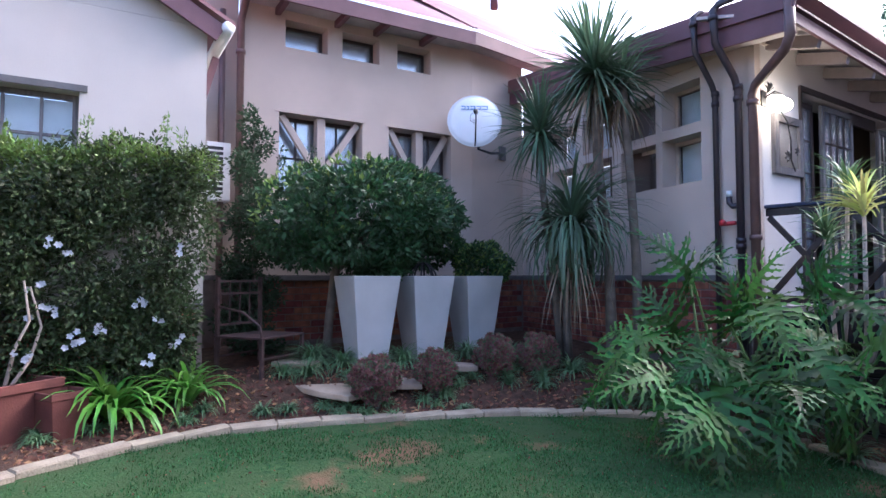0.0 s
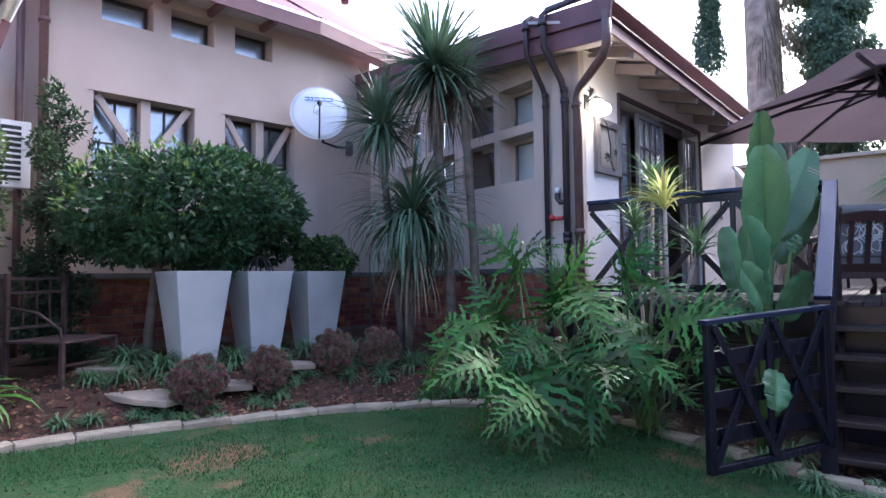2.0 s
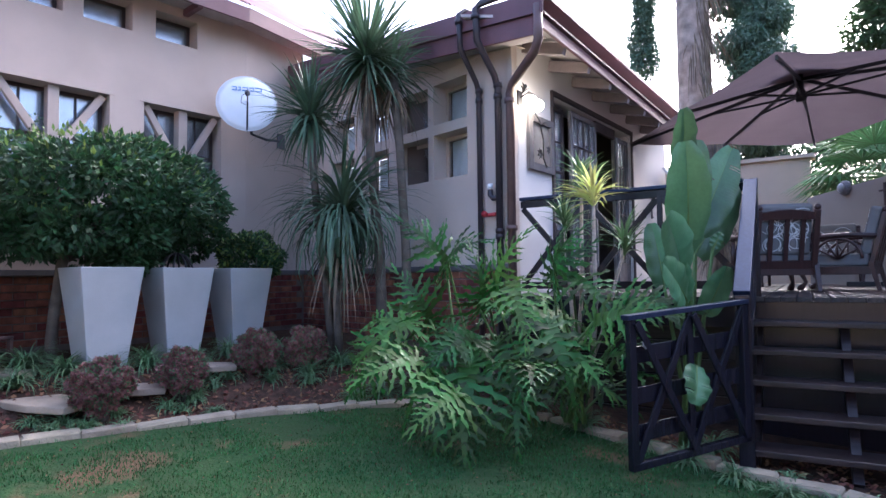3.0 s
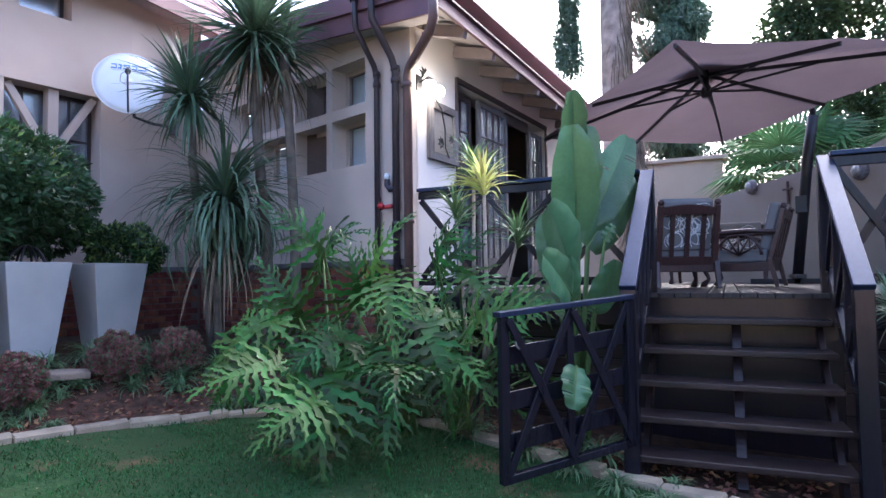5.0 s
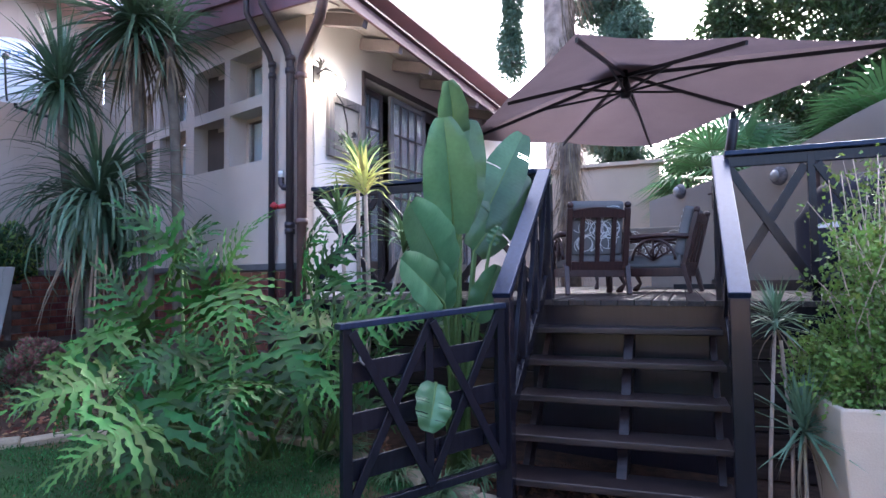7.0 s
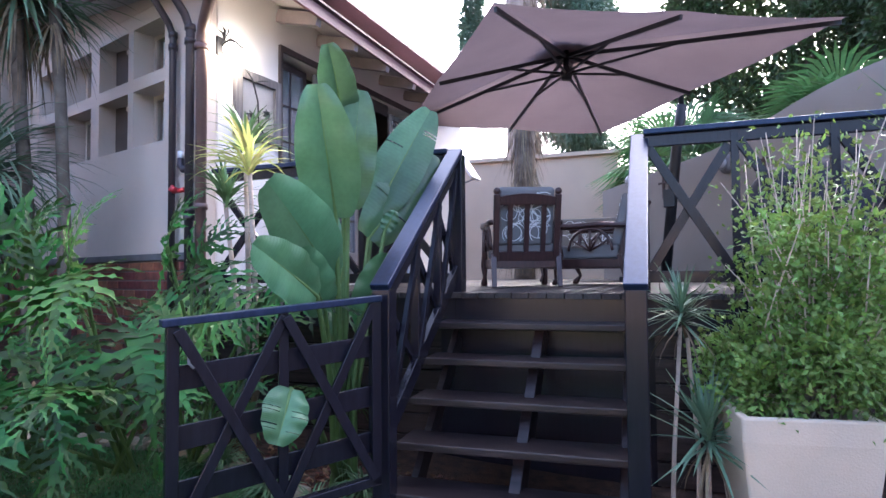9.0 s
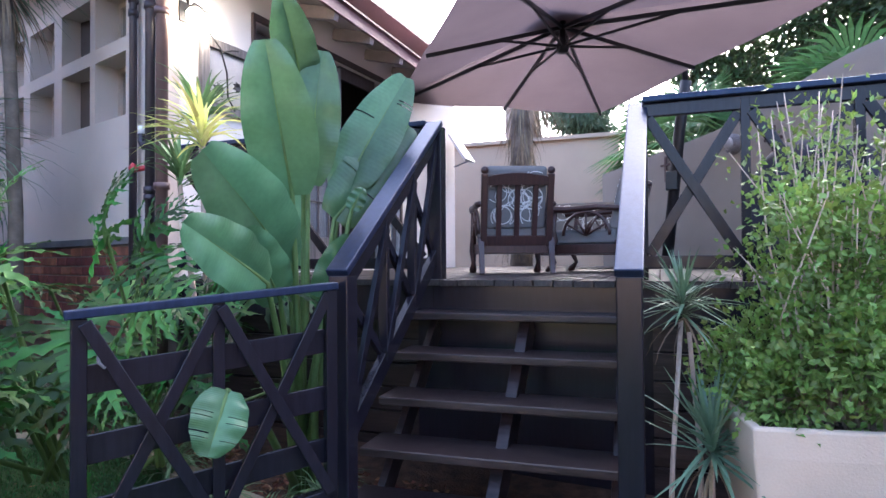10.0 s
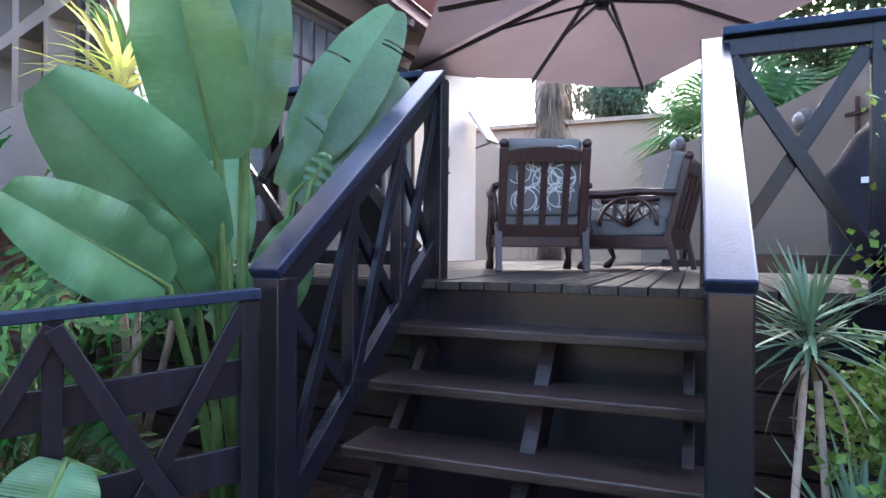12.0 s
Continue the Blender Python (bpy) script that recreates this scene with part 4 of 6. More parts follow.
for dx, dy in ((-0.04, -0.17), (0.14, -0.15)):
    part("globe", ball(0.064), BULB, lamp, "lit warm glass globe", smooth=True, m=pose(dx, dy, -0.02))
lp = bpy.data.lights.new("lamp_glow", "POINT")
lp.energy, lp.color, lp.shadow_soft_size = 0.09, (1.0, 0.80, 0.5), 0.08
new("lamp_glow", lp).matrix_world = FC @ pose(0.12, -0.30, 3.10)

box_ = thing("wall_shutter", "small pale propped board at the far end of the terrace wall", "wall box", FC @ pose(5.0, -0.02, 2.75))
part("board", Geo().beam((0, -0.05, 0.35), (0, -0.32, -0.05), 0.35, 0.04), WHITEP, box_, bevel=0.004)
part("arm", Geo().beam((0.1, -0.02, -0.1), (0.1, -0.28, -0.02), 0.02, 0.02), GREYW, box_)
hook = thing("wall_ornament", "small iron seahorse-shaped hook on the pale wall", "ornament", FC @ pose(4.3, -0.03, 2.35))
part("curl", Geo().tube([(0, 0, 0.18), (0.05, 0, 0.2), (0.05, 0, 0.1), (0, 0, 0), (0.03, 0, -0.14), (0.08, 0, -0.12)], 0.016, 6), GREYW, hook, smooth=True)

# ---------------- satellite dish ----------------
dish = thing("satellite_dish", "pale grey satellite dish with blue emblem on a wall arm", "satellite dish", pose(-5.45, 5.48, 3.66))
dish_tilt = look((0, 0, 0), (1.0, -0.82, 0.30))
g = Geo()
v, f, rings, seg = [], [], 6, 40
for i in range(rings + 1):
    r = 0.385 * i / rings
    for k in range(seg):
        a = 2 * math.pi * k / seg
        v.append((r * math.cos(a), r * math.sin(a) * 1.04, 0.055 - 0.37 * r * r))
for i in range(rings):
    for k in range(seg):
        f.append((i * seg + k, i * seg + (k + 1) % seg, (i + 1) * seg + (k + 1) % seg, (i + 1) * seg + k))
v = [(x, y, -(z)) for x, y, z in v]
g.add(v, f)
refl = part("reflector", g, DISHM, dish, smooth=True, m=dish_tilt)
so = refl.modifiers.new("thick", "SOLIDIFY")
so.thickness = 0.006
part("rim", Geo().tube([(0.387 * math.cos(a), 0.402 * math.sin(a), 0.0) for a in [2 * math.pi * k / 40 for k in range(41)]], 0.007, 6, False), DISHM, dish, smooth=True, m=dish_tilt)
g = Geo()
for i, (x, w) in enumerate(((-0.19, 0.09), (-0.09, 0.06), (-0.01, 0.07), (0.08, 0.035), (0.13, 0.06))):
    zz_ = 0.15
    g.box((x, zz_, -0.062), (x + w, zz_ + 0.012, -0.056)).box((x, zz_ + 0.045, -0.062), (x + w, zz_ + 0.057, -0.056)).box((x, zz_, -0.062), (x + 0.012, zz_ + 0.055, -0.056))
part("emblem", g, BLUEL, dish, "blue emblem bars", m=dish_tilt @ pose(0, 0, 0.0))
part("feed_arm", Geo().tube([(0, -0.40, 0.02), (0, -0.34, -0.10), (0, -0.02, -0.33)], 0.011, 8), IRON, dish, smooth=True, m=dish_tilt)
part("feed_horn", Geo().tube([(0, -0.03, -0.30), (0, 0.02, -0.25)], [0.03, 0.035], 12), IRON, dish, smooth=True, m=dish_tilt)
part("cable", Geo().tube([(0, 0.0, -0.30), (0.07, -0.05, -0.28), (0.08, -0.12, -0.24), (0.02, -0.16, -0.24)], 0.004, 6), GREYW, dish, smooth=True, m=dish_tilt)
part("wall_arm", Geo().tube([(0.02, 0.03, -0.02), (0.0, 0.08, -0.40), (-0.02, 0.35, -0.42), (-0.42, 1.02, -0.27)], 0.02, 10), IRON, dish, smooth=True)
part("wall_bracket", Geo().box((-0.445, 0.95, -0.38), (-0.415, 1.09, -0.16)), GREYW, dish, bevel=0.003)

# air conditioner in the recess
ac = thing("air_conditioner", "white outdoor air-conditioner unit with slatted grille on the shaded wall", "air conditioner", FA @ pose(-1.72, 0.04, 2.35))
part("case", Geo().box((-0.02, 0, 0), (0.26, 0.3, 0.72)), WHITEP, ac, bevel=0.01)
part("grille_back", Geo().box((-0.015, -0.012, 0.08), (0.17, -0.001, 0.66)), IRON, ac)
for i in range(9):
    part("slat", Geo().box((-0.015, -0.03, 0.10 + i * 0.062), (0.17, -0.013, 0.12 + i * 0.062)), WHITEP, ac)

# ---------------- umbrella ----------------
umb = thing("cantilever_umbrella", "large square taupe cantilever umbrella on a dark mast", "umbrella", pose(0.90, 8.37, -0.11) @ Matrix.Scale(1.1, 4))
corners = [(-0.17, -2.2), (2.25, -0.65), (0.15, 2.2), (-2.02, 0.65)]
ZE, ZP = 3.00, 3.46
rim = []
for i in range(4):
    a, b = Vector(corners[i]), Vector(corners[(i + 1) % 4])
    rim += [a, (a + b) / 2]
g = Geo()
v, f = [], []
RN = 8
for k in range(8):
    a, b = rim[k], rim[(k + 1) % 8]
    base = len(v)
    for i in range(RN + 1):
        t = i / RN
        for j in range(5):
            q = a.lerp(b, j / 4) * t
            edge = 4 * (j / 4) * (1 - j / 4)
            zr = ZP - (ZP - ZE) * (t ** 1.12) - 0.02 * edge * t * (0.3 + t)
            v.append((q.x, q.y, zr + 0.06 * t + 0.01 * q.y + 0.062 * max(0, q.x)))
    for i in range(RN):
        for j in range(4):
            o = base + i * 5 + j
            f.append((o, o + 1, o + 6, o + 5))
g.add(v, f)
cano = part("canopy", g, UMB, umb, "taupe cloth canopy", smooth=True)
part("vent", Geo().add([(0.40, 0, 3.46), (0, 0.40, 3.45), (-0.40, 0, 3.46), (0, -0.40, 3.48), (0, 0, 3.57)], [(0, 1, 4), (1, 2, 4), (2, 3, 4), (3, 0, 4)]), UMB, umb, "small vent cap")
part("hub", Geo().tube([(0, 0, 3.16), (0, 0, 3.22), (0, 0, 3.30), (0, 0, 3.50)], [0.05, 0.065, 0.03, 0.03], 12), IRON, umb, smooth=True)
for k in range(8):
    q = rim[k]
    tip = Vector((q.x * 0.985, q.y * 0.985, ZE + 0.025 + 0.01 * q.y + 0.062 * max(0, q.x)))
    rib = part("rib", Geo().beam((0, 0, ZP - 0.06), tip, 0.022, 0.035), IRON, umb)
    mid = Vector((0, 0, ZP - 0.06)).lerp(tip, 0.48)
    part("strut", Geo().beam((0, 0, 3.22), mid, 0.016, 0.022), IRON, rib)
part("mast", Geo().tube([(0.90, 1.30, H), (1.05, 1.22, 2.6), (1.12, 1.18, 3.1)], 0.06, 12), IRON, umb, smooth=True)
part("arm", Geo().tube([(1.12, 1.18, 3.0), (1.10, 1.12, 3.28), (0.85, 0.85, 3.50), (0.1, 0.1, 3.66), (0, 0, 3.60), (0, 0, 3.52)], 0.032, 10), IRON, umb, smooth=True)
part("crank_box", Geo().box((0.90, 1.14, 1.95), (1.02, 1.24, 2.15)), IRON, umb, "black crank housing", bevel=0.006)
part("strut_brace", Geo().tube([(0.98, 1.32, 1.7), (1.12, 1.22, 2.9)], 0.02, 8), GREYW, umb, smooth=True)
part("base_beam", Geo().box((0.40, 1.25, H + 0.002), (1.40, 1.35, H + 0.06)), IRON, umb, bevel=0.004)
part("base_beam", Geo().box((0.85, 0.80, H + 0.062), (0.95, 1.80, H + 0.11)), IRON, umb, bevel=0.004)


# ---------------- chairs ----------------
def cushion(name, a, b, parent, mat, motif=None, seed=3, rounding=0.03, m=None):
    c = part(name, Geo().box(a, b), mat, parent, "", bevel=rounding, m=m)
    c.modifiers["bevel"].segments = 3
    return c


def rings_on(parent, w, h, y, z0, m=None, seed=1, name="ring_stitching"):
    """Looping white circles over the cushion's face."""
    rng = random.Random(seed)
    g = Geo()
    for _ in range(18):
        cx, cz, r = rng.uniform(-w / 2 + 0.06, w / 2 - 0.06), rng.uniform(z0 + 0.06, z0 + h - 0.06), rng.uniform(0.06, 0.13)
        pts = []
        for k in range(19):
            a = 2 * math.pi * k / 18
            x, z = cx + r * math.cos(a), cz + r * math.sin(a)
            pts.append((x, z))
        for p, q in zip(pts, pts[1:]):
            if max(abs(p[0]), abs(q[0])) < w / 2 - 0.015 and z0 + 0.015 < min(p[1], q[1]) and max(p[1], q[1]) < z0 + h - 0.015:
                g.beam((p[0], y, p[1]), (q[0], y, q[1]), 0.006, 0.004, (0, 1, 0))
    tagged(part(name, g, THREAD, parent, "white stitched rings", m=m), kind="stuff")


def easy_chair(m, label, seats=1, seed=1, cloth=None):
    """Faces +y; its back is towards -y."""
    ch = thing("easy_chair" if seats == 1 else "garden_bench", label, "armchair" if seats == 1 else "bench", m)
    w = 0.60 * seats
    cloth = cloth or CLOTH
    tilt = pose(0, -0.30, 0.29, 14, 0, 0)
    seat_f = part("seat_frame", Geo().box((-w / 2, -0.30, 0.17), (w / 2, 0.32, 0.26)), CHAIRW, ch, bevel=0.006)
    bf = part("back_post", Geo().box((-w / 2, -0.025, -0.05), (-w / 2 + 0.055, 0.025, 0.55)), CHAIRW, ch, bevel=0.008, m=tilt)
    part("back_post", Geo().box((w / 2 - 0.055, -0.025, -0.05), (w / 2, 0.025, 0.55)), CHAIRW, ch, bevel=0.008, m=tilt)
    n = 8
    v, f = [], []
    for i in range(n + 1):
        x, zt = -w / 2 + 0.055 + (w - 0.11) * i / n, 0.525 + 0.03 * math.sin(math.pi * i / n)
        v += [(x, -0.02, 0.455), (x, 0.02, 0.455), (x, 0.02, zt), (x, -0.02, zt)]
    f = [(0, 1, 2, 3), (n * 4 + 3, n * 4 + 2, n * 4 + 1, n * 4)]
    for i in range(n):
        for k in range(4):
            f.append((i * 4 + k, i * 4 + 4 + k, i * 4 + 4 + (k + 1) % 4, i * 4 + (k + 1) % 4))
    g = Geo().add(v, f)
    part("top_rail", g, CHAIRW, ch, m=tilt)
    for x in (-w / 2 + 0.028, w / 2 - 0.028):
        part("finial", ball(0.033, 10, 1.0), CHAIRW, ch, smooth=True, m=tilt @ pose(x, 0, 0.575))
    for i in range(3 * seats):
        x = -w / 2 + w * (i + 1) / (3 * seats + 1)
        part("back_slat", Geo().box((x - 0.022, -0.014, -0.05), (x + 0.022, 0.012, 0.46)), CHAIRW, ch, bevel=0.003, m=tilt)
    part("lower_rail", Geo().box((-w / 2 + 0.055, -0.018, -0.05), (w / 2 - 0.055, 0.018, 0.03)), CHAIRW, ch, m=tilt)
    cushion("back_cushion", (-w / 2 + 0.05, 0.03, 0.08), (w / 2 - 0.05, 0.14, 0.60), ch, cloth, m=tilt)
    rings_on(ch, w - 0.12, 0.48, 0.026, 0.1, m=tilt, seed=seed)
    rings_on(ch, w - 0.12, 0.48, 0.143, 0.1, m=tilt, seed=seed + 5)
    cushion("seat_cushion", (-w / 2 + 0.03, -0.27, 0.262), (w / 2 - 0.03, 0.33, 0.40), ch, cloth)
    for x in (-w / 2 - 0.005, w / 2 + 0.005):
        part("leg", Geo().beam((x * 0.96, -0.29, 0.30), (x * 0.96, -0.36, 0.0), 0.05, 0.05, (1, 0, 0), 0.8), CHAIRW, ch, bevel=0.004)
        part("leg", Geo().tube([(x, 0.30, 0.56), (x, 0.32, 0.4), (x, 0.30, 0.30), (x, 0.36, 0.2), (x, 0.31, 0.09), (x, 0.36, 0.03), (x, 0.38, 0.0)], [0.022, 0.025, 0.03, 0.035, 0.02, 0.035, 0.03], 8), CHAIRW, ch, smooth=True)
        part("arm_rest", Geo().tube([(x, -0.36, 0.58), (x, -0.1, 0.60), (x, 0.2, 0.585), (x, 0.36, 0.60), (x, 0.42, 0.585)], [0.024, 0.028, 0.032, 0.036, 0.03], 8), CHAIRW, ch, smooth=True)
        cx, cz, r = 0.0, 0.34, 0.22
        wheel = part("wheel_side", Geo().tube([(x, cx + r * math.cos(a), cz + r * math.sin(a)) for a in [math.pi * k / 14 for k in range(15)]], 0.016, 6), CHAIRW, ch, "half cart-wheel side", smooth=True)
        for k in range(1, 6):
            a = math.pi * k / 6
            part("spoke", Geo().tube([(x, cx, cz), (x, cx + r * math.cos(a), cz + r * math.sin(a))], 0.011, 6), CHAIRW, wheel, smooth=True)
    return ch


easy_chair(pose(0.58, 7.34, H, 0, 0, 22), "mahogany-brown slatted armchair with ringed blue-grey cushions on the deck", seed=4)
easy_chair(pose(1.24, 8.13, H, 0, 0, 78), "mahogany-brown armchair with cart-wheel sides turned sideways on the deck", seed=9)
easy_chair(pose(0.95, 10.2, H, 0, 0, 176), "dark timber two-seat bench with ringed taupe cushions by the cream wall", seats=2, seed=14, cloth=CLOTH_T)

# covered grill
bbq = thing("covered_grill", "large grill under a navy-black fitted cover with a pale emblem", "barbecue", pose(3.10, 8.05, H, 0, 0, -25))
g = Geo()
v, f, rings = [], [], [(0.0, 0.52, 0.30), (0.45, 0.55, 0.31), (0.72, 0.56, 0.32), (0.80, 0.5, 0.30), (0.98, 0.40, 0.26), (1.12, 0.28, 0.16), (1.15, 0.0, 0.0)]
for z, a, b in rings:
    for k in range(24):
        t = 2 * math.pi * k / 24
        c, s = math.cos(t), math.sin(t)
        v.append((a * (abs(c) ** 0.5) * (1 if c > 0 else -1) + 0.01 * math.sin(5 * t), b * (abs(s) ** 0.5) * (1 if s > 0 else -1), z + 0.015 * math.sin(3 * t)))
for i in range(len(rings) - 1):
    for k in range(24):
        f.append((i * 24 + k, i * 24 + (k + 1) % 24, (i + 1) * 24 + (k + 1) % 24, (i + 1) * 24 + k))
part("cover", g.add(v, f), COVER, bbq, smooth=True)
part("emblem", Geo().box((-0.30, -0.335, 0.62), (-0.2, -0.325, 0.66)).box((-0.18, -0.335, 0.62), (-0.12, -0.325, 0.67)), WHITEP, bbq, "pale emblem marks")


def wall_light(s, z, name_="bulkhead_light"):
    w = thing(name_, "round grey bulkhead light on the garden wall", "wall light", FW @ pose(s, 0, z, 90, 0, 0))
    part("body", Geo().tube([(0, 0, 0.003), (0, 0, 0.05), (0, 0, 0.09)], [0.12, 0.115, 0.08], 20), GREYW, w, smooth=True)
    part("glass", Geo().tube([(0, 0, 0.091), (0, 0, 0.11), (0, 0, 0.125)], [0.075, 0.06, 0.02], 16), LENS, w, smooth=True)


wall_light(0.92, 2.64)
wall_light(2.97, 2.54)


def wall_cross(frame_, s, z, h, label):
    c = thing("wall_cross", label, "ornament", frame_ @ pose(s, -0.02, z))
    part("upright", Geo().box((-0.018, -0.01, -h / 2), (0.018, 0.012, h / 2)), RUST, c, bevel=0.003)
    part("crossbar", Geo().box((-h * 0.28, -0.016, h * 0.12), (h * 0.28, 0.006, h * 0.2)), RUST, c, bevel=0.003)


wall_cross(FW, 1.70, 2.44, 0.34, "dark iron cross on the garden wall")
wall_cross(FW, 3.55, 2.42, 0.42, "dark iron cross with curls on the garden wall")
wall_cross(pose(0, 14.9, 0), 0.8, 2.0, 0.62, "tall slim iron cross on the cream wall")

# ---------------- planters and garden pieces ----------------


def tall_planter(x, y, rz, z):
    p = thing("tall_planter", "tall tapering pale grey planter beside the brick plinth", "planter", pose(x, y, z, 0, 0, rz), group="three tall planters")
    a, b, h = 0.155, 0.265, 0.95
    t = 0.025
    v = []
    for r, zz_ in ((a, 0), (b, h), (b - t, h), (b - t - 0.02, h - 0.12)):
        v += [(-r, -r, zz_), (r, -r, zz_), (r, r, zz_), (-r, r, zz_)]
    f = [(3, 2, 1, 0)]
    for i in range(3):
        for k in range(4):
            f.append((i * 4 + k, i * 4 + (k + 1) % 4, (i + 1) * 4 + (k + 1) % 4, (i + 1) * 4 + k))
    part("shell", Geo().add(v, f), PLANTER, p, bevel=0.008)
    part("soil", Geo().box((-b + 0.046, -b + 0.046, h - 0.16), (b - 0.046, b - 0.046, h - 0.119)), SOIL, p, "dark soil")
    return p


for x, y in ((-4.55, 3.07), (-4.59, 3.85), (-4.61, 4.65)):
    tall_planter(x, y, -8, 0.48)
obelisk = thing("garden_orb", "black iron hoop orb standing in the middle planter", "ornament", pose(-4.59, 3.85, 1.32))
for k in range(4):
    a = math.pi * k / 4
    part("hoop", Geo().tube([(0.17 * math.cos(t) * math.cos(a), 0.17 * math.cos(t) * math.sin(a), 0.26 * math.sin(t)) for t in [math.pi * i / 12 for i in range(13)]], 0.010, 6), IRON, obelisk, smooth=True)
part("ring", Geo().tube([(0.165 * math.cos(t), 0.165 * math.sin(t), 0.06) for t in [2 * math.pi * i / 24 for i in range(25)]], 0.010, 6), IRON, obelisk, smooth=True)

for i, (x, y, rz, sx, sy) in enumerate(((-4.14, 2.42, 15, 0.74, 0.40), (-3.95, 3.02, 50, 0.50, 0.36), (-3.92, 3.72, 55, 0.45, 0.34), (-4.72, 2.4, 35, 0.45, 0.32))):
    g = Geo()
    v = []
    rng = random.Random(i)
    pts = [(-0.5, -0.45), (0.1, -0.5), (0.5, -0.4), (0.46, 0.3), (0.1, 0.5), (-0.4, 0.45)]
    pts = [((px + rng.uniform(-0.05, 0.05)) * sx, (py + rng.uniform(-0.05, 0.05)) * sy) for px, py in pts]
    v = [(*p_, 0.0) for p_ in pts] + [(*p_, 0.055) for p_ in pts]
    n = len(pts)
    f = [tuple(range(n))[::-1], tuple(range(n, 2 * n))] + [(k, (k + 1) % n, (k + 1) % n + n, k + n) for k in range(n)]
    s = part("stepping_stone", g.add(v, f), STONE, None, "tan irregular flagstone stepping stone in the bed", bevel=0.01, m=pose(x, y, lie(x, y) + 0.005, 0, 2, rz))
    tagged(s, category="stepping stone", group="stepping stones")


def clay_pot(m, a, b, h, label):
    p = thing("terracotta_pot", label, "plant pot", m)
    v = []
    for r, zz_ in ((a, 0), (b * 0.96, h * 0.86), (b * 1.02, h * 0.87), (b * 1.02, h), (b * 0.9, h), (b * 0.85, h * 0.85)):
        v += [(-r, -r, zz_), (r, -r, zz_), (r, r, zz_), (-r, r, zz_)]
    f = [(3, 2, 1, 0)] + [(i * 4 + k, i * 4 + (k + 1) % 4, (i + 1) * 4 + (k + 1) % 4, (i + 1) * 4 + k) for i in range(5) for k in range(4)]
    part("shell", Geo().add(v, f), TERRA, p, bevel=0.006)
    part("soil", Geo().box((-b * 0.86, -b * 0.86, h * 0.8), (b * 0.86, b * 0.86, h * 0.86)), SOIL, p, "dark soil")
    return p


clay_pot(pose(-4.60, 0.02, 0.18, 0, 0, 30), 0.19, 0.26, 0.50, "large square terracotta pot with a bare-stemmed plant")
clay_pot(pose(-4.40, 0.34, 0.22, 0, 0, 22), 0.10, 0.14, 0.38, "small square terracotta pot with weathered streaks")
bare = thing("bare_stem_shrub", "pale twisting bare stems rising from the terracotta pot", "shrub", pose(-4.62, 0.02, 0.60))
for k, pts in enumerate([[(0, 0, 0), (-0.02, 0.06, 0.3), (0.02, 0.14, 0.5), (0.0, 0.10, 0.8)], [(0.02, 0.02, 0), (0.0, 0.15, 0.2), (-0.03, 0.22, 0.45), (0.0, 0.14, 0.75)], [(0, -0.03, 0), (0.02, -0.08, 0.3), (0.02, -0.05, 0.7)]]):
    part("stem", Geo().tube(pts, [0.015, 0.012, 0.010, 0.007][:len(pts)], 8), BARK_P, bare, smooth=True)

bench = thing("iron_garden_seat", "rust-brown iron garden seat with rails beside the wing wall", "garden seat", pose(-4.95, 2.07, lie(-5.0, 1.9), 0, 0, 26))
ZS = 0.30
part("seat", Geo().box((-0.28, -0.30, ZS), (0.30, 0.34, ZS + 0.02)), RUST, bench, bevel=0.004)
for x, y, z1 in ((-0.26, -0.28, 0.88), (0.28, -0.28, ZS), (-0.26, 0.32, 0.88), (0.28, 0.32, ZS)):
    part("leg", Geo().box((x - 0.016, y - 0.016, -0.06), (x + 0.016, y + 0.016, z1)), RUST, bench)
for z in (0.42, 0.72, 0.84):
    part("back_rail", Geo().beam((-0.26, -0.27, z), (-0.26, 0.31, z), 0.02, 0.02), RUST, bench)
for y in (-0.12, 0.02, 0.16):
    part("back_bar", Geo().beam((-0.26, y, 0.42), (-0.26, y, 0.84), 0.012, 0.012), RUST, bench)
for x in (-0.26, 0.28):
    part("side_rail", Geo().beam((x, -0.28, 0.12), (x, 0.32, 0.12), 0.016, 0.016), RUST, bench)
part("arm_rail", Geo().tube([(-0.26, -0.28, 0.6), (0.05, -0.28, 0.55), (0.26, -0.28, 0.42), (0.28, -0.28, 0.30)], 0.012, 6), RUST, bench, smooth=True)

# square planter at the foot of the deck
sand = thing("square_planter", "sand-beige square planter with a wide rim holding a leafy shrub", "planter", pose(2.33, 4.70, -0.06, 0, 0, 8))
v = []
for r, zz_ in ((0.19, 0), (0.26, 0.62), (0.26, 0.72), (0.225, 0.72), (0.215, 0.6)):
    v += [(-r, -r, zz_), (r, -r, zz_), (r, r, zz_), (-r, r, zz_)]
f = [(3, 2, 1, 0)] + [(i * 4 + k, i * 4 + (k + 1) % 4, (i + 1) * 4 + (k + 1) % 4, (i + 1) * 4 + k) for i in range(4) for k in range(4)]
part("shell", Geo().add(v, f), SANDPOT, sand, bevel=0.01)
part("soil", Geo().box((-0.214, -0.214, 0.62), (0.214, 0.214, 0.66)), SOIL, sand, "dark soil")


# ---------------- plants ----------------
def foliage(name, me, mat, parent, label="", kind="stuff"):
    me.materials.append(mat)
    ob = new(name, me)
    ob.parent = parent
    return tagged(ob, label, kind=kind)


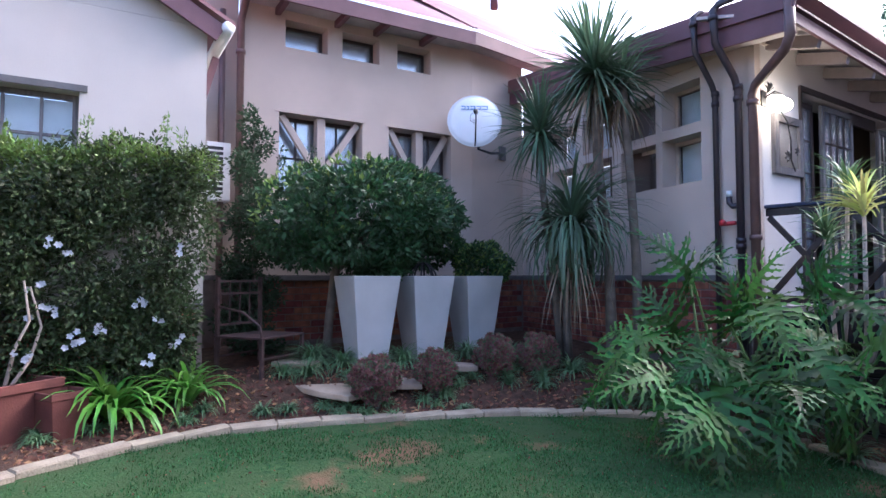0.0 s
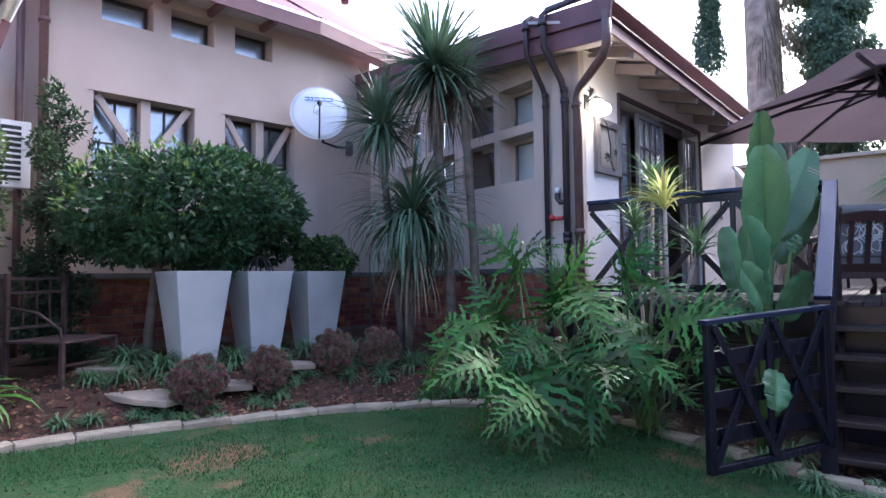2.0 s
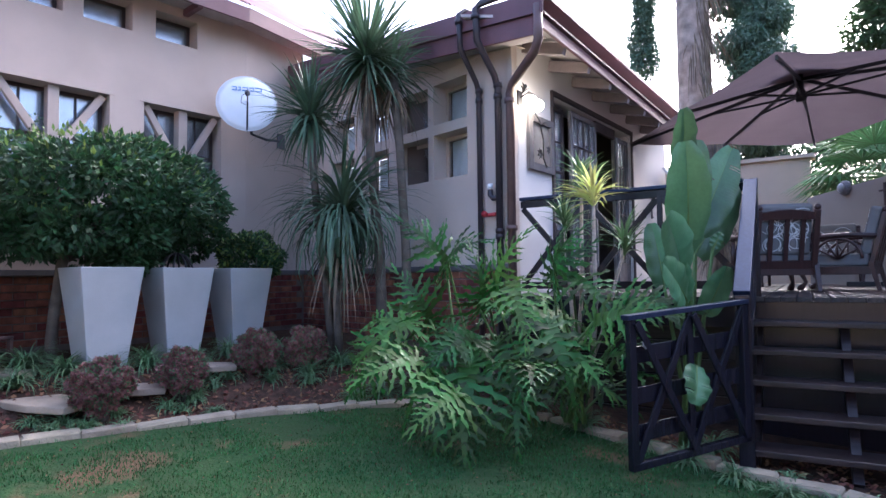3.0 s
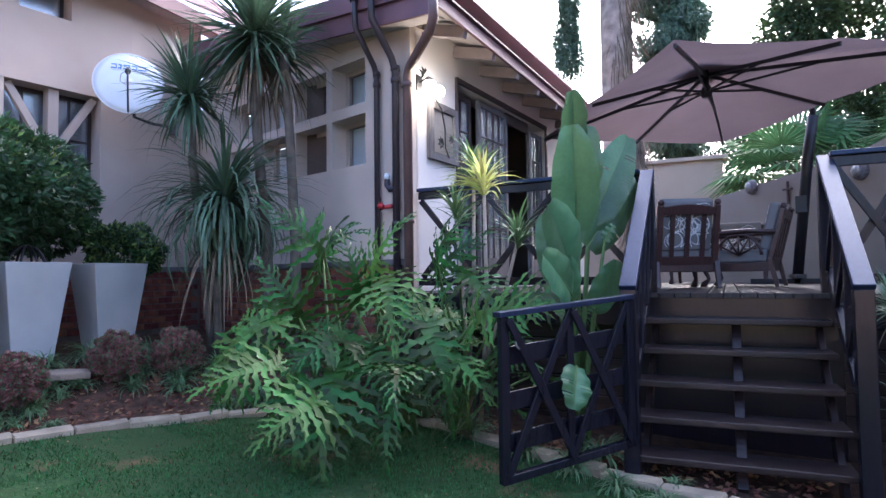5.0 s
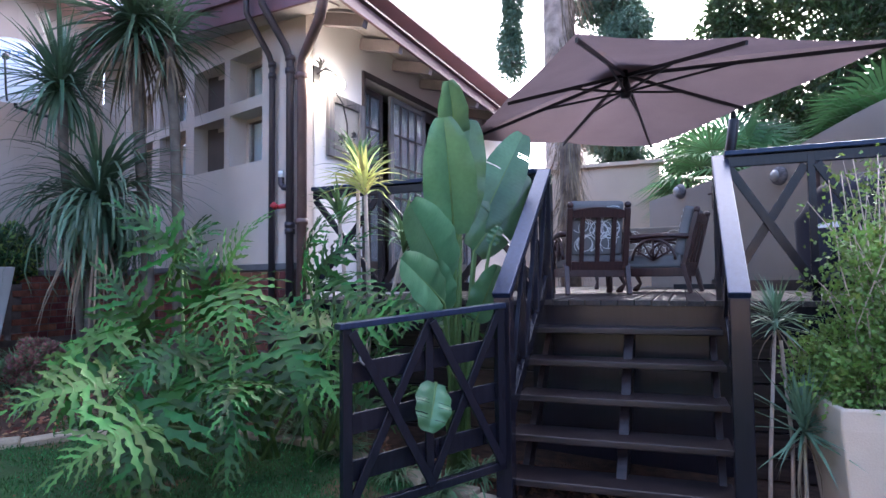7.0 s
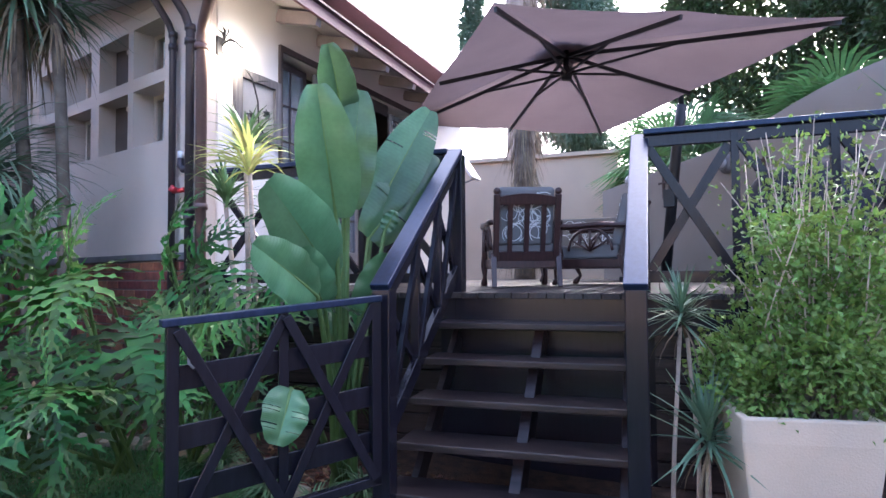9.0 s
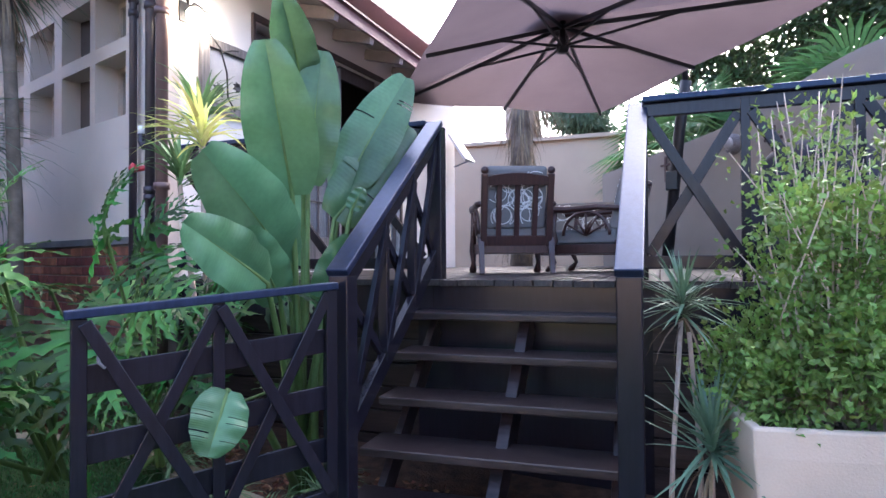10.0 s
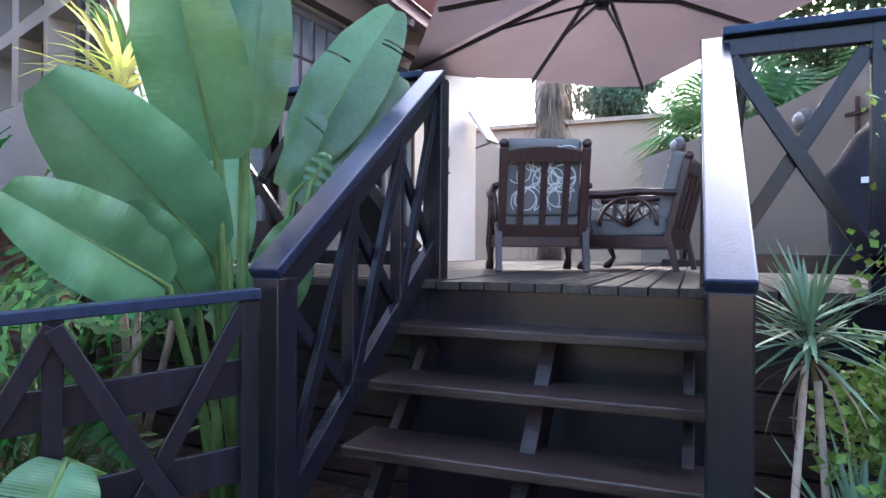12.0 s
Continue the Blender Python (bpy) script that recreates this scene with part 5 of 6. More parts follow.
def clipped_tree():
    t = thing("clipped_tree", "round-headed dark green standard tree behind the tall planters", "tree", pose(0.05, 0.09, -0.04))
    part("trunk", Geo().tube([(-5.16, 2.82, 0.45), (-5.15, 2.85, 1.0), (-5.12, 2.9, 1.5), (-5.1, 3.0, 1.85)], [0.06, 0.05, 0.048, 0.04], 10), STEM, t, smooth=True)
    rng = random.Random(5)
    for k in range(9):
        a = 2 * math.pi * k / 9
        part("limb", Geo().tube([(-5.12, 2.95, 1.55), (-5.15 + 0.35 * math.cos(a), 3.05 + 0.45 * math.sin(a), 1.9), (-5.15 + 0.62 * math.cos(a), 3.15 + 0.8 * math.sin(a), 2.15 + rng.uniform(-0.2, 0.25))], [0.03, 0.02, 0.008], 6), STEM, t, smooth=True)
    lumps = lumpy((-5.12, 3.36, 2.08), (0.82, 1.32, 0.66), 70, 0.22, 4)
    p, d = blob_points(22000, lumps, 7, 0.75)
    keep = p[:, 2] > 1.50 + 0.1 * np.sin(p[:, 1] * 5)
    foliage("crown", leaf_cloud(p[keep], d[keep], 0.085, 0.042, 0.1, 8), LEAF, t, "dense crown of small glossy leaves")
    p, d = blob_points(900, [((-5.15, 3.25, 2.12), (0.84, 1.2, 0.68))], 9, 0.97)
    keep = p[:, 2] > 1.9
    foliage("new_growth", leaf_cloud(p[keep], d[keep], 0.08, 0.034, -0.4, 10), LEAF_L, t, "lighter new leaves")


clipped_tree()


def shrub(name, label, centre, radii, n, size, mat, seed, count=18, k=0.35, stems=True, mat2=None):
    s = thing(name, label, "shrub", pose(*centre[:2], 0))
    c = (0, 0, centre[2])
    lumps = lumpy(c, radii, count, k, seed)
    p, d = blob_points(n, lumps, seed + 1, 0.6)
    foliage("foliage", leaf_cloud(p, d, size, size * 0.5, 0.1, seed), mat, s)
    if mat2:
        p, d = blob_points(n // 5, lumps, seed + 3, 0.95)
        foliage("young_leaves", leaf_cloud(p, d, size, size * 0.5, -0.2, seed + 4), mat2, s)
    if stems:
        zg = lie(*centre[:2])
        for i in range(5):
            a = 2 * math.pi * i / 5
            part("stem", Geo().tube([(0.02 * math.cos(a), 0.02 * math.sin(a), zg - 0.02), (0.1 * radii[0] / 0.3 * math.cos(a), 0.1 * radii[0] / 0.3 * math.sin(a), (zg + centre[2]) / 2), (radii[0] * 0.6 * math.cos(a), radii[1] * 0.6 * math.sin(a), centre[2])], [0.014, 0.011, 0.006], 6), STEM, s, smooth=True)
    return s


shrub("rounded_bush", "small rounded green bush beside the third tall planter", (-4.72, 4.84, 1.58), (0.32, 0.42, 0.34), 5200, 0.06, LEAF, 21, mat2=LEAF_L)
for x, y, r in ((-3.72, 2.62, 0.225), (-3.66, 3.26, 0.205), (-3.66, 4.06, 0.225), (-3.45, 4.50, 0.22)):
    b = shrub("ball_shrub", "small clipped ball shrub with bronze-red leaves in the flower bed", (x, y, lie(x, y) + (0.05 if y < 3.5 else -0.03) + r), (r * 0.92, r * 0.92, r * 0.88), 17000, 0.034, LEAF_R, int(x * -100), 60, 0.13, mat2=LEAF_G)
    tagged(b, group="ball shrubs along the bed")

climber = thing("climbing_shrub", "tall dark narrow climbing shrub against the wall corner", "shrub", pose(-5.88, 2.36, 0))
lumps = [((0.12 * math.sin(i * 2.1), 0.14 * math.cos(i * 1.7), 0.6 + i * 0.16), (0.26 - 0.009 * i, 0.30 - 0.011 * i, 0.2)) for i in range(17)]
p, d = blob_points(9000, lumps, 31, 0.3)
foliage("foliage", leaf_cloud(p, d, 0.06, 0.03, -0.2, 32), LEAF_N, climber)
part("stem", Geo().tube([(0, 0, 0.3), (0.05, 0.03, 1.4), (0, 0, 2.6), (0.04, 0.05, 3.35)], [0.035, 0.03, 0.015, 0.006], 8), STEM, climber, smooth=True)
for (yy, zz_) in ((0.35, 2.95), (0.75, 3.0)):
    part("twig", Geo().tube([(0, 0, 2.2), (0.05, yy * 0.7, 2.5), (0.05, yy, zz_)], [0.012, 0.008, 0.004], 6), STEM, climber, smooth=True)
    p = np.array([(0.05 + random.uniform(-0.04, 0.04), yy + random.uniform(-0.05, 0.05), zz_ - random.uniform(0, 0.4)) for _ in range(90)])
    foliage("twig_leaves", leaf_cloud(p, np.tile((0.3, 0, 0.6), (90, 1)), 0.05, 0.025, 0.0, 33), LEAF_N, climber)

# creeper over the wing wall, with white flowers
creeper = thing("flowering_creeper", "thick green creeper with small white flowers over the pale wing wall", "climbing plant", FL)
rng = np.random.default_rng(41)
lumps = []
for i in range(260):
    s = rng.uniform(-3.2, -0.04)
    z = rng.uniform(0.5, 2.5)
    if s > -0.22 and z < 1.45:
        s -= 0.2
    top = 2.62 - 0.10 * math.sin(s * 3) - 0.06 * abs(s)
    z = min(z, top - 0.12)
    lumps.append(((s, -0.22 - 0.12 * rng.random() + 0.06 * math.cos(z * 2), z), (0.20, 0.16 + 0.05 * rng.random(), 0.20)))
p, d = blob_points(60000, lumps, 42, 0.55)
keep = (p[:, 1] < -0.02) & (p[:, 0] < 0.08)
foliage("foliage", leaf_cloud(p[keep], d[keep], 0.056, 0.027, 0.2, 43), LEAF_K, creeper)
# Top growth: sunlight put into a lighter yellow-green leaf colour.
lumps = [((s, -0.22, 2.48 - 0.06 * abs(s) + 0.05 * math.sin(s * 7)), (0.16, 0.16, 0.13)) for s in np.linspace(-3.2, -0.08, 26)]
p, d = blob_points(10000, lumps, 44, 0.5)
foliage("top_growth", leaf_cloud(p, d, 0.055, 0.022, -0.5, 45), LEAF_L, creeper, "yellow-green top growth, coloured as sunlit")
for i, (s, h) in enumerate(((-0.36, 0.42), (-0.22, 0.3), (-0.78, 0.22), (-0.95, 0.32), (-1.5, 0.2))):
    g = Geo().tube([(s, -0.2, 2.3), (s + 0.02, -0.2, 2.5 + h)], [0.006, 0.003], 5)
    part("shoot", g, STEMG, creeper, smooth=True)
    p = np.array([(s + random.uniform(-0.05, 0.05), -0.2 + random.uniform(-0.04, 0.04), 2.45 + h * random.random()) for _ in range(70)])
    foliage("shoot_leaves", leaf_cloud(p, np.tile((0, -0.3, 0.4), (70, 1)), 0.05, 0.02, 0.0, 46 + i), LEAF_L, creeper)
for i in range(34):
    s, z = rng.uniform(-3.0, -0.2), rng.uniform(0.75, 1.75)
    if i < 4:
        s, z = (-1.15, -1.3, -1.0, -1.25)[i], (1.72, 1.15, 0.95, 1.4)[i]
    c = Vector((s, -0.47 - 0.03 * rng.random(), z))
    for q in range(rng.integers(2, 5)):
        g = Geo()
        o = c + Vector((rng.uniform(-0.05, 0.05), rng.uniform(-0.02, 0.02), rng.uniform(-0.04, 0.04)))
        for k in range(5):
            a = 2 * math.pi * k / 5 + q
            dv = Vector((math.cos(a), -0.25, math.sin(a)))
            sd = Vector((-math.sin(a), 0, math.cos(a)))
            g.strip([o, o + dv * 0.014, o + dv * 0.026], [0.004, 0.011, 0.005], sd)
        part("flower", g, PETAL, creeper, "small white flower")


def strap_clump(x, y, n, length, width, mat, label, name="strap_lily", cat="plant", seed=1, el=(0.7, 1.5), sag=1.7, group=""):
    rng = random.Random(seed)
    t = thing(name, label, cat, pose(x, y, lie(x, y)), group)
    g = Geo()
    for i in range(n):
        blade(g, (rng.uniform(-0.03, 0.03), rng.uniform(-0.03, 0.03), 0), rng.uniform(0, 6.28), rng.uniform(*el), length * rng.uniform(0.7, 1.1), width, sag * rng.uniform(0.6, 1.3), 6, 0.35)
    tagged(part("leaves", g, mat, t, smooth=True), kind="stuff")
    return t


strap_clump(-4.52, 0.70, 90, 0.74, 0.058, LEAF_C, "bright green strap-leaved lily arching over the lawn edging", seed=2, group="strap lilies")
strap_clump(-4.52, 1.26, 60, 0.62, 0.052, LEAF_C, "bright green strap-leaved lily below the creeper", seed=3, group="strap lilies")
tufts = [(-4.75, 2.55, 0.42, 110), (-4.30, 3.35, 0.36, 90), (-4.22, 4.2, 0.34, 90), (-4.45, 2.35, 0.26, 70), (-4.1, 4.75, 0.34, 70), (-4.05, 2.62, 0.22, 50), (-3.6, 2.45, 0.16, 50), (-3.62, 3.1, 0.18, 50),
         (-4.1, 1.75, 0.15, 60), (-4.35, 1.35, 0.16, 60), (-3.95, 2.25, 0.14, 60), (-4.25, 0.2, 0.15, 70), (-4.4, -0.5, 0.16, 70), (-4.35, 0.55, 0.14, 60), (-4.6, 1.25, 0.18, 60), (-2.35, 4.9, 0.4, 90), (-2.1, 4.9, 0.5, 80), (-2.6, 4.6, 0.3, 80),
         (-3.3, 4.4, 0.26, 70), (-1.2, 4.95, 0.4, 70), (0.15, 4.42, 0.22, 60), (0.45, 4.25, 0.18, 60), (0.72, 4.1, 0.16, 50), (1.0, 4.06, 0.17, 50), (1.3, 4.02, 0.16, 50), (1.55, 3.98, 0.18, 50), (-0.2, 4.55, 0.24, 60), (-0.7, 4.75, 0.3, 60),
         (-4.05, 1.95, 0.15, 60), (-4.55, 2.15, 0.22, 60), (-4.5, 2.75, 0.34, 90), (-4.4, 3.0, 0.26, 70), (-4.15, 3.75, 0.28, 80), (-3.75, 3.45, 0.14, 50), (-3.9, 4.45, 0.26, 70), (-3.2, 4.75, 0.3, 80), (-3.75, 2.75, 0.13, 50), (-3.45, 2.62, 0.12, 50), (-3.3, 3.3, 0.12, 50), (-4.2, 1.15, 0.14, 60), (-4.42, 0.2, 0.14, 60), (-2.7, 4.35, 0.22, 60), (0.75, 4.45, 0.14, 24), (0.25, 4.75, 0.3, 60), (1.15, 4.3, 0.1, 24)]
bed = random.Random(77)
for i in range(22):
    y = bed.uniform(2.2, 4.7)
    tufts.append((-4.55 + 0.42 * (y - 1.9) * 0.6 + bed.uniform(0.0, 0.75), y, bed.uniform(0.12, 0.2), 45))
for i, (x, y, ln, n) in enumerate(tufts):
    strap_clump(x, y, int(n * 1.5), ln * 1.1, 0.013, LEAF_G, "fine dull green tuft of mondo grass in the bed" if ln < 0.3 else "arching dark green tuft of lily turf in the bed", "grass_tuft", "grass tuft", 100 + i, (0.5, 1.5), 1.9)


# tall yucca group against the lean-to wall
def yucca(x, y, pts, r, heads, label, seed):
    t = thing("yucca", label, "yucca", pose(0, 0, 0))
    part("trunk", Geo().tube(pts, r, 10), STEM, t, smooth=True)
    rng = random.Random(seed)
    for (hx, hy, hz, n, ln, el, sag, dead) in heads:
        g = Geo()
        for i in range(n):
            e = rng.uniform(*el)
            blade(g, (hx, hy, hz + rng.uniform(-0.12, 0.06)), rng.uniform(0, 6.28), e, ln * rng.uniform(0.75, 1.1), 0.036, sag * rng.uniform(0.5, 1.2) * (1.3 - 0.5 * e), 5, 0.3)
        tagged(part("leaf_head", g, LEAF_Y, t, "rosette of stiff dark leaves"), kind="stuff")
        if dead:
            g = Geo()
            for i in range(dead):
                blade(g, (hx, hy, hz - 0.15), rng.uniform(0, 6.28), rng.uniform(-1.3, -0.7), ln * rng.uniform(0.7, 1.2), 0.024, 0.5, 4, 0.3)
            tagged(part("dry_skirt", g, DRYF, t, "hanging dry leaves"), kind="stuff")


yucca(-3.2, 5.2, [(-3.0, 5.2, 0.2), (-3.05, 5.22, 1.5), (-3.15, 5.2, 2.6), (-3.2, 5.15, 3.75)], [0.07, 0.055, 0.05, 0.06],
      [(-3.16, 5.15, 3.74, 300, 0.95, (-0.8, 1.25), 0.30, 50)], "tall grey-stemmed yucca with a wide dark leaf head at the eaves", 51)
yucca(-2.8, 5.4, [(-2.75, 5.3, 0.2), (-2.78, 5.32, 1.6), (-2.85, 5.32, 2.7), (-2.92, 5.3, 3.6)], [0.06, 0.05, 0.045, 0.05],
      [(-2.92, 5.3, 3.55, 70, 0.6, (-0.3, 1.4), 0.8, 40)], "tall slender-stemmed yucca with dry hanging leaves", 52)
yucca(-3.8, 4.9, [(-3.5, 5.0, 0.3), (-3.6, 4.95, 1.4), (-3.66, 4.85, 2.4), (-3.68, 4.82, 3.1)], [0.05, 0.045, 0.04, 0.045],
      [(-3.68, 4.82, 3.08, 190, 0.70, (-0.9, 1.45), 0.5, 0)], "mid-height yucca with a drooping dark leaf head", 53)
yucca(-3.45, 5.0, [(-3.4, 4.95, 0.3), (-3.42, 4.95, 1.2), (-3.34, 4.95, 2.1)], [0.05, 0.045, 0.05],
      [(-3.34, 4.95, 2.0, 420, 1.05, (-1.3, 1.25), 1.7, 40)], "low yucca with long weeping leaves down to the brickwork", 54)


# split-leaf plants
def lobed_leaf(g, base, tip, face, rng, wide=0.60):
    """A drooping blade cut into toothed lobes on both sides of a pale midrib."""
    base, d = Vector(base), Vector(tip) - Vector(base)
    ln = d.length
    d = d / ln
    side = d.cross(Vector(face)).normalized()
    nrm = side.cross(d).normalized()
    nrm = nrm if nrm.dot(Vector(face)) > 0 else -nrm
    arch = rng.uniform(0.08, 0.16)

    def at(t):
        return base + d * ln * t + nrm * ln * arch * 4 * t * (1 - t)

    g.strip([at(k / 8) + nrm * 0.002 for k in range(9)], [ln * (0.10 * (1 - k / 8) + 0.014) for k in range(9)], side, 0.1)
    lobes = 9
    shape = ((0, 0.062, 0.062), (0.18, 0.075, 0.055), (0.30, 0.145, 0.055), (0.37, 0.055, 0.065), (0.47, 0.065, 0.155), (0.54, 0.052, 0.052), (0.64, 0.135, 0.045), (0.70, 0.042, 0.055), (0.80, 0.042, 0.105), (0.87, 0.030, 0.030), (1.0, 0.003, 0.003))
    for i in range(-2, lobes + 1):
        t = max(0.0, (i + 0.3) / lobes)
        o, dv = at(t), (d + nrm * arch * 4 * (1 - 2 * t)).normalized()
        for sgn in (-1, 1):
            prof = (1 - 0.85 * abs(t - 0.22) ** 1.15) * (1 - 0.35 * t)
            ll = wide * max(ln, 0.52) * (prof if i < lobes else 0.42) * rng.uniform(0.85, 1.15)
            ang = 0.05 + 0.85 * t + rng.uniform(-0.14, 0.14) if i < lobes else 1.3
            if i < 0:
                ang, ll = (-1.15, ll * 0.62) if i == -2 else (-0.62, ll * 0.85)
            if i == 0:
                ang = -0.22
            out = side * sgn * math.cos(ang) + dv * math.sin(ang)
            cross = dv * math.cos(ang) - side * sgn * math.sin(ang)
            lift, droop, curl = rng.uniform(0.05, 0.3), rng.uniform(0.15, 0.5), rng.uniform(0.0, 0.3)
            v, f = [], []
            for k, (s, wl, wr) in enumerate(shape):
                c = o + out * ll * s + nrm * ll * (lift * s - droop * s * s) + cross * ll * curl * s * s
                wave = 0.03 * ll * math.sin(k * 1.9 + i * 2)
                up = nrm * ll * 0.015
                v += [c + cross * wl * ll * 0.82 + up + nrm * wave, c, c - cross * wr * ll * 0.82 + up - nrm * wave]
                if k:
                    q = 3 * k
                    f += [(q - 3, q - 2, q + 1, q), (q - 2, q - 1, q + 2, q + 1)]
            g.add(v, f)


def split_plant(name, x, y, leaves, seed, label, placed=()):
    z0 = lie(x, y)
    t = thing(name, label, "plant", pose(x, y, z0))
    rng = random.Random(seed)
    org = Vector((x, y, z0))
    todo = [(Vector(a) - org, Vector(b) - org) for a, b in placed]
    for i in range(leaves):
        az, el, pl_, ln = rng.uniform(0, 6.28), rng.uniform(0.35, 1.25), rng.uniform(0.55, 1.05), rng.uniform(0.38, 0.55)
        h = Vector((math.cos(az), math.sin(az), 0))
        a = (h * math.cos(el) + Vector((0, 0, 1)) * math.sin(el)) * pl_ + Vector((0, 0, 0.1))
        e2 = el - rng.uniform(0.7, 1.4)
        todo.append((a, a + (h * math.cos(e2) + Vector((0, 0, 1)) * math.sin(e2)) * ln))
    for a, b in todo:
        p0 = Vector((rng.uniform(-0.08, 0.08), rng.uniform(-0.08, 0.08), 0.1))
        g = Geo()
        lobed_leaf(g, a, b, Vector((0.3 + rng.uniform(-0.6, 0.6), -0.8 + rng.uniform(-0.4, 0.4), 0.7)), rng)
        leaf = part("leaf", g, LEAF_P2 if rng.random() < 0.16 else LEAF_P, t, "deeply lobed glossy leaf", smooth=True)
        part("stalk", Geo().tube([p0, p0.lerp(a, 0.5) + Vector((0, 0, 0.07)), a, a.lerp(b, 0.1)], [0.014, 0.011, 0.009, 0.006], 6), STEMG, leaf, smooth=True)
    return t


split_plant("split_leaf_plant", -1.30, 4.05, 4, 61, "large split-leaf philodendron with glossy lobed leaves by the lawn edging",
            (((-1.15, 3.72, 0.70), (-1.02, 3.40, 0.12)), ((-1.68, 3.75, 0.98), (-2.02, 3.52, 0.62)), ((-1.60, 3.92, 0.98), (-1.78, 3.78, 1.32)), ((-1.34, 3.80, 0.82), (-1.66, 3.68, 0.28)),
             ((-1.63, 4.22, 1.42), (-1.85, 3.96, 1.74)), ((-1.60, 4.20, 1.42), (-1.20, 3.98, 1.56)), ((-1.18, 3.82, 0.86), (-1.36, 3.55, 0.72)), ((-2.0, 4.0, 0.78), (-2.42, 3.95, 0.34)), ((-1.30, 3.72, 0.55), (-1.30, 3.48, 0.10))))
split_plant("split_leaf_plant", -0.95, 4.25, 4, 64, "large split-leaf philodendron drooping over the lawn edging",
            (((-1.05, 3.95, 0.82), (-0.76, 3.74, 0.50)), ((-1.14, 4.10, 1.17), (-0.86, 3.98, 1.58)), ((-0.93, 3.97, 1.26), (-0.70, 3.64, 0.92)), ((-1.21, 4.0, 1.06), (-1.20, 3.90, 1.46)), ((-0.74, 4.15, 0.95), (-0.52, 4.05, 0.40)), ((-0.90, 3.95, 0.62), (-0.80, 3.72, 0.20))))
split_plant("split_leaf_plant", -0.70, 4.62, 6, 67, "large split-leaf philodendron between the gate and the pipes",
            (((-0.78, 4.40, 1.34), (-0.54, 4.28, 1.62)), ((-0.70, 4.60, 1.28), (-0.30, 4.40, 0.98)), ((-0.74, 4.30, 0.80), (-0.34, 4.10, 0.56)), ((-0.9, 4.7, 1.3), (-0.6, 4.75, 1.55))))
split_plant("split_leaf_plant", -1.55, 4.95, 7, 70, "smaller split-leaf philodendron in front of the brick plinth")


def paddle(g, base, tip, width, face, bend=0.12, seed=1, splits=2):
    """A broad banana-like leaf from base to tip, its face towards face, with a raised keel."""
    rng = random.Random(seed)
    base, tip, face = Vector(base), Vector(tip), Vector(face).normalized()
    d = tip - base
    side = d.cross(face).normalized()
    nrm = side.cross(d).normalized()
    if nrm.dot(face) < 0:
        nrm = -nrm
    n, m_ = 96, 4
    gaps = {(rng.choice((-1, 1)), rng.randint(26, 78)) for _ in range(splits)}
    for sgn in (-1, 1):
        rows = []
        for i in range(n + 1):
            t = i / n
            w = width / 2 * (math.sin(math.pi * min(1, t * 0.93 + 0.05)) ** 0.42) * (1.08 - 0.22 * t)
            c = base + d * t - nrm * bend * d.length * t * t + nrm * bend * d.length * 0.5 * t
            wob = 0.007 * math.sin(t * 22 + seed) + 0.0012 * math.sin(t * 210)
            rows.append([c + side * sgn * w * (j / m_) + nrm * ((j / m_) * w * 0.30 - (j / m_) ** 3 * w * 0.25 + (0.006 * math.sin(t * 9 + seed) + wob) * (j / m_)) for j in range(m_ + 1)])
        v = [q for r in rows for q in r]
        f = []
        for i in range(n):
            for j in range(m_):
                if (sgn, i) in gaps and j > 0:
                    continue
                a = i * (m_ + 1) + j
                f.append((a, a + 1, a + m_ + 2, a + m_ + 1))
        g.add(v, f)
    return [base + d * (i / 8) - nrm * bend * d.length * (i / 8) ** 2 + nrm * bend * d.length * 0.5 * (i / 8) - nrm * 0.004 for i in range(9)]


strel = thing("bird_of_paradise", "giant bird-of-paradise plant with broad paddle leaves behind the gate", "plant", pose(0, 0, 0))
root = Vector((0.10, 4.80, 0.02))
paddles = [((0.09, 4.83, 2.10), (0.19, 4.50, 2.46), 0.24, 1), ((0.15, 4.63, 1.55), (0.22, 4.32, 2.19), 0.34, 2), ((0.13, 4.80, 1.62), (0.23, 4.77, 2.30), 0.27, 13),
           ((0.10, 4.67, 1.22), (0.16, 4.05, 1.66), 0.40, 3), ((0.16, 4.42, 1.13), (0.13, 3.97, 1.38), 0.28, 4), ((0.14, 5.12, 1.62), (0.41, 5.44, 2.35), 0.34, 5),
           ((0.13, 5.06, 1.46), (0.42, 5.50, 2.06), 0.36, 6), ((0.27, 5.00, 1.50), (0.33, 5.02, 1.62), 0.10, 7), ((0.10, 4.60, 1.04), (0.19, 4.25, 1.36), 0.24, 11),
           ((0.27, 4.02, 0.74), (0.29, 3.90, 0.53), 0.22, 9), ((-0.08, 4.95, 1.20), (-0.16, 4.98, 1.72), 0.24, 10), ((0.22, 4.8, 1.0), (0.40, 4.75, 1.35), 0.22, 12)]
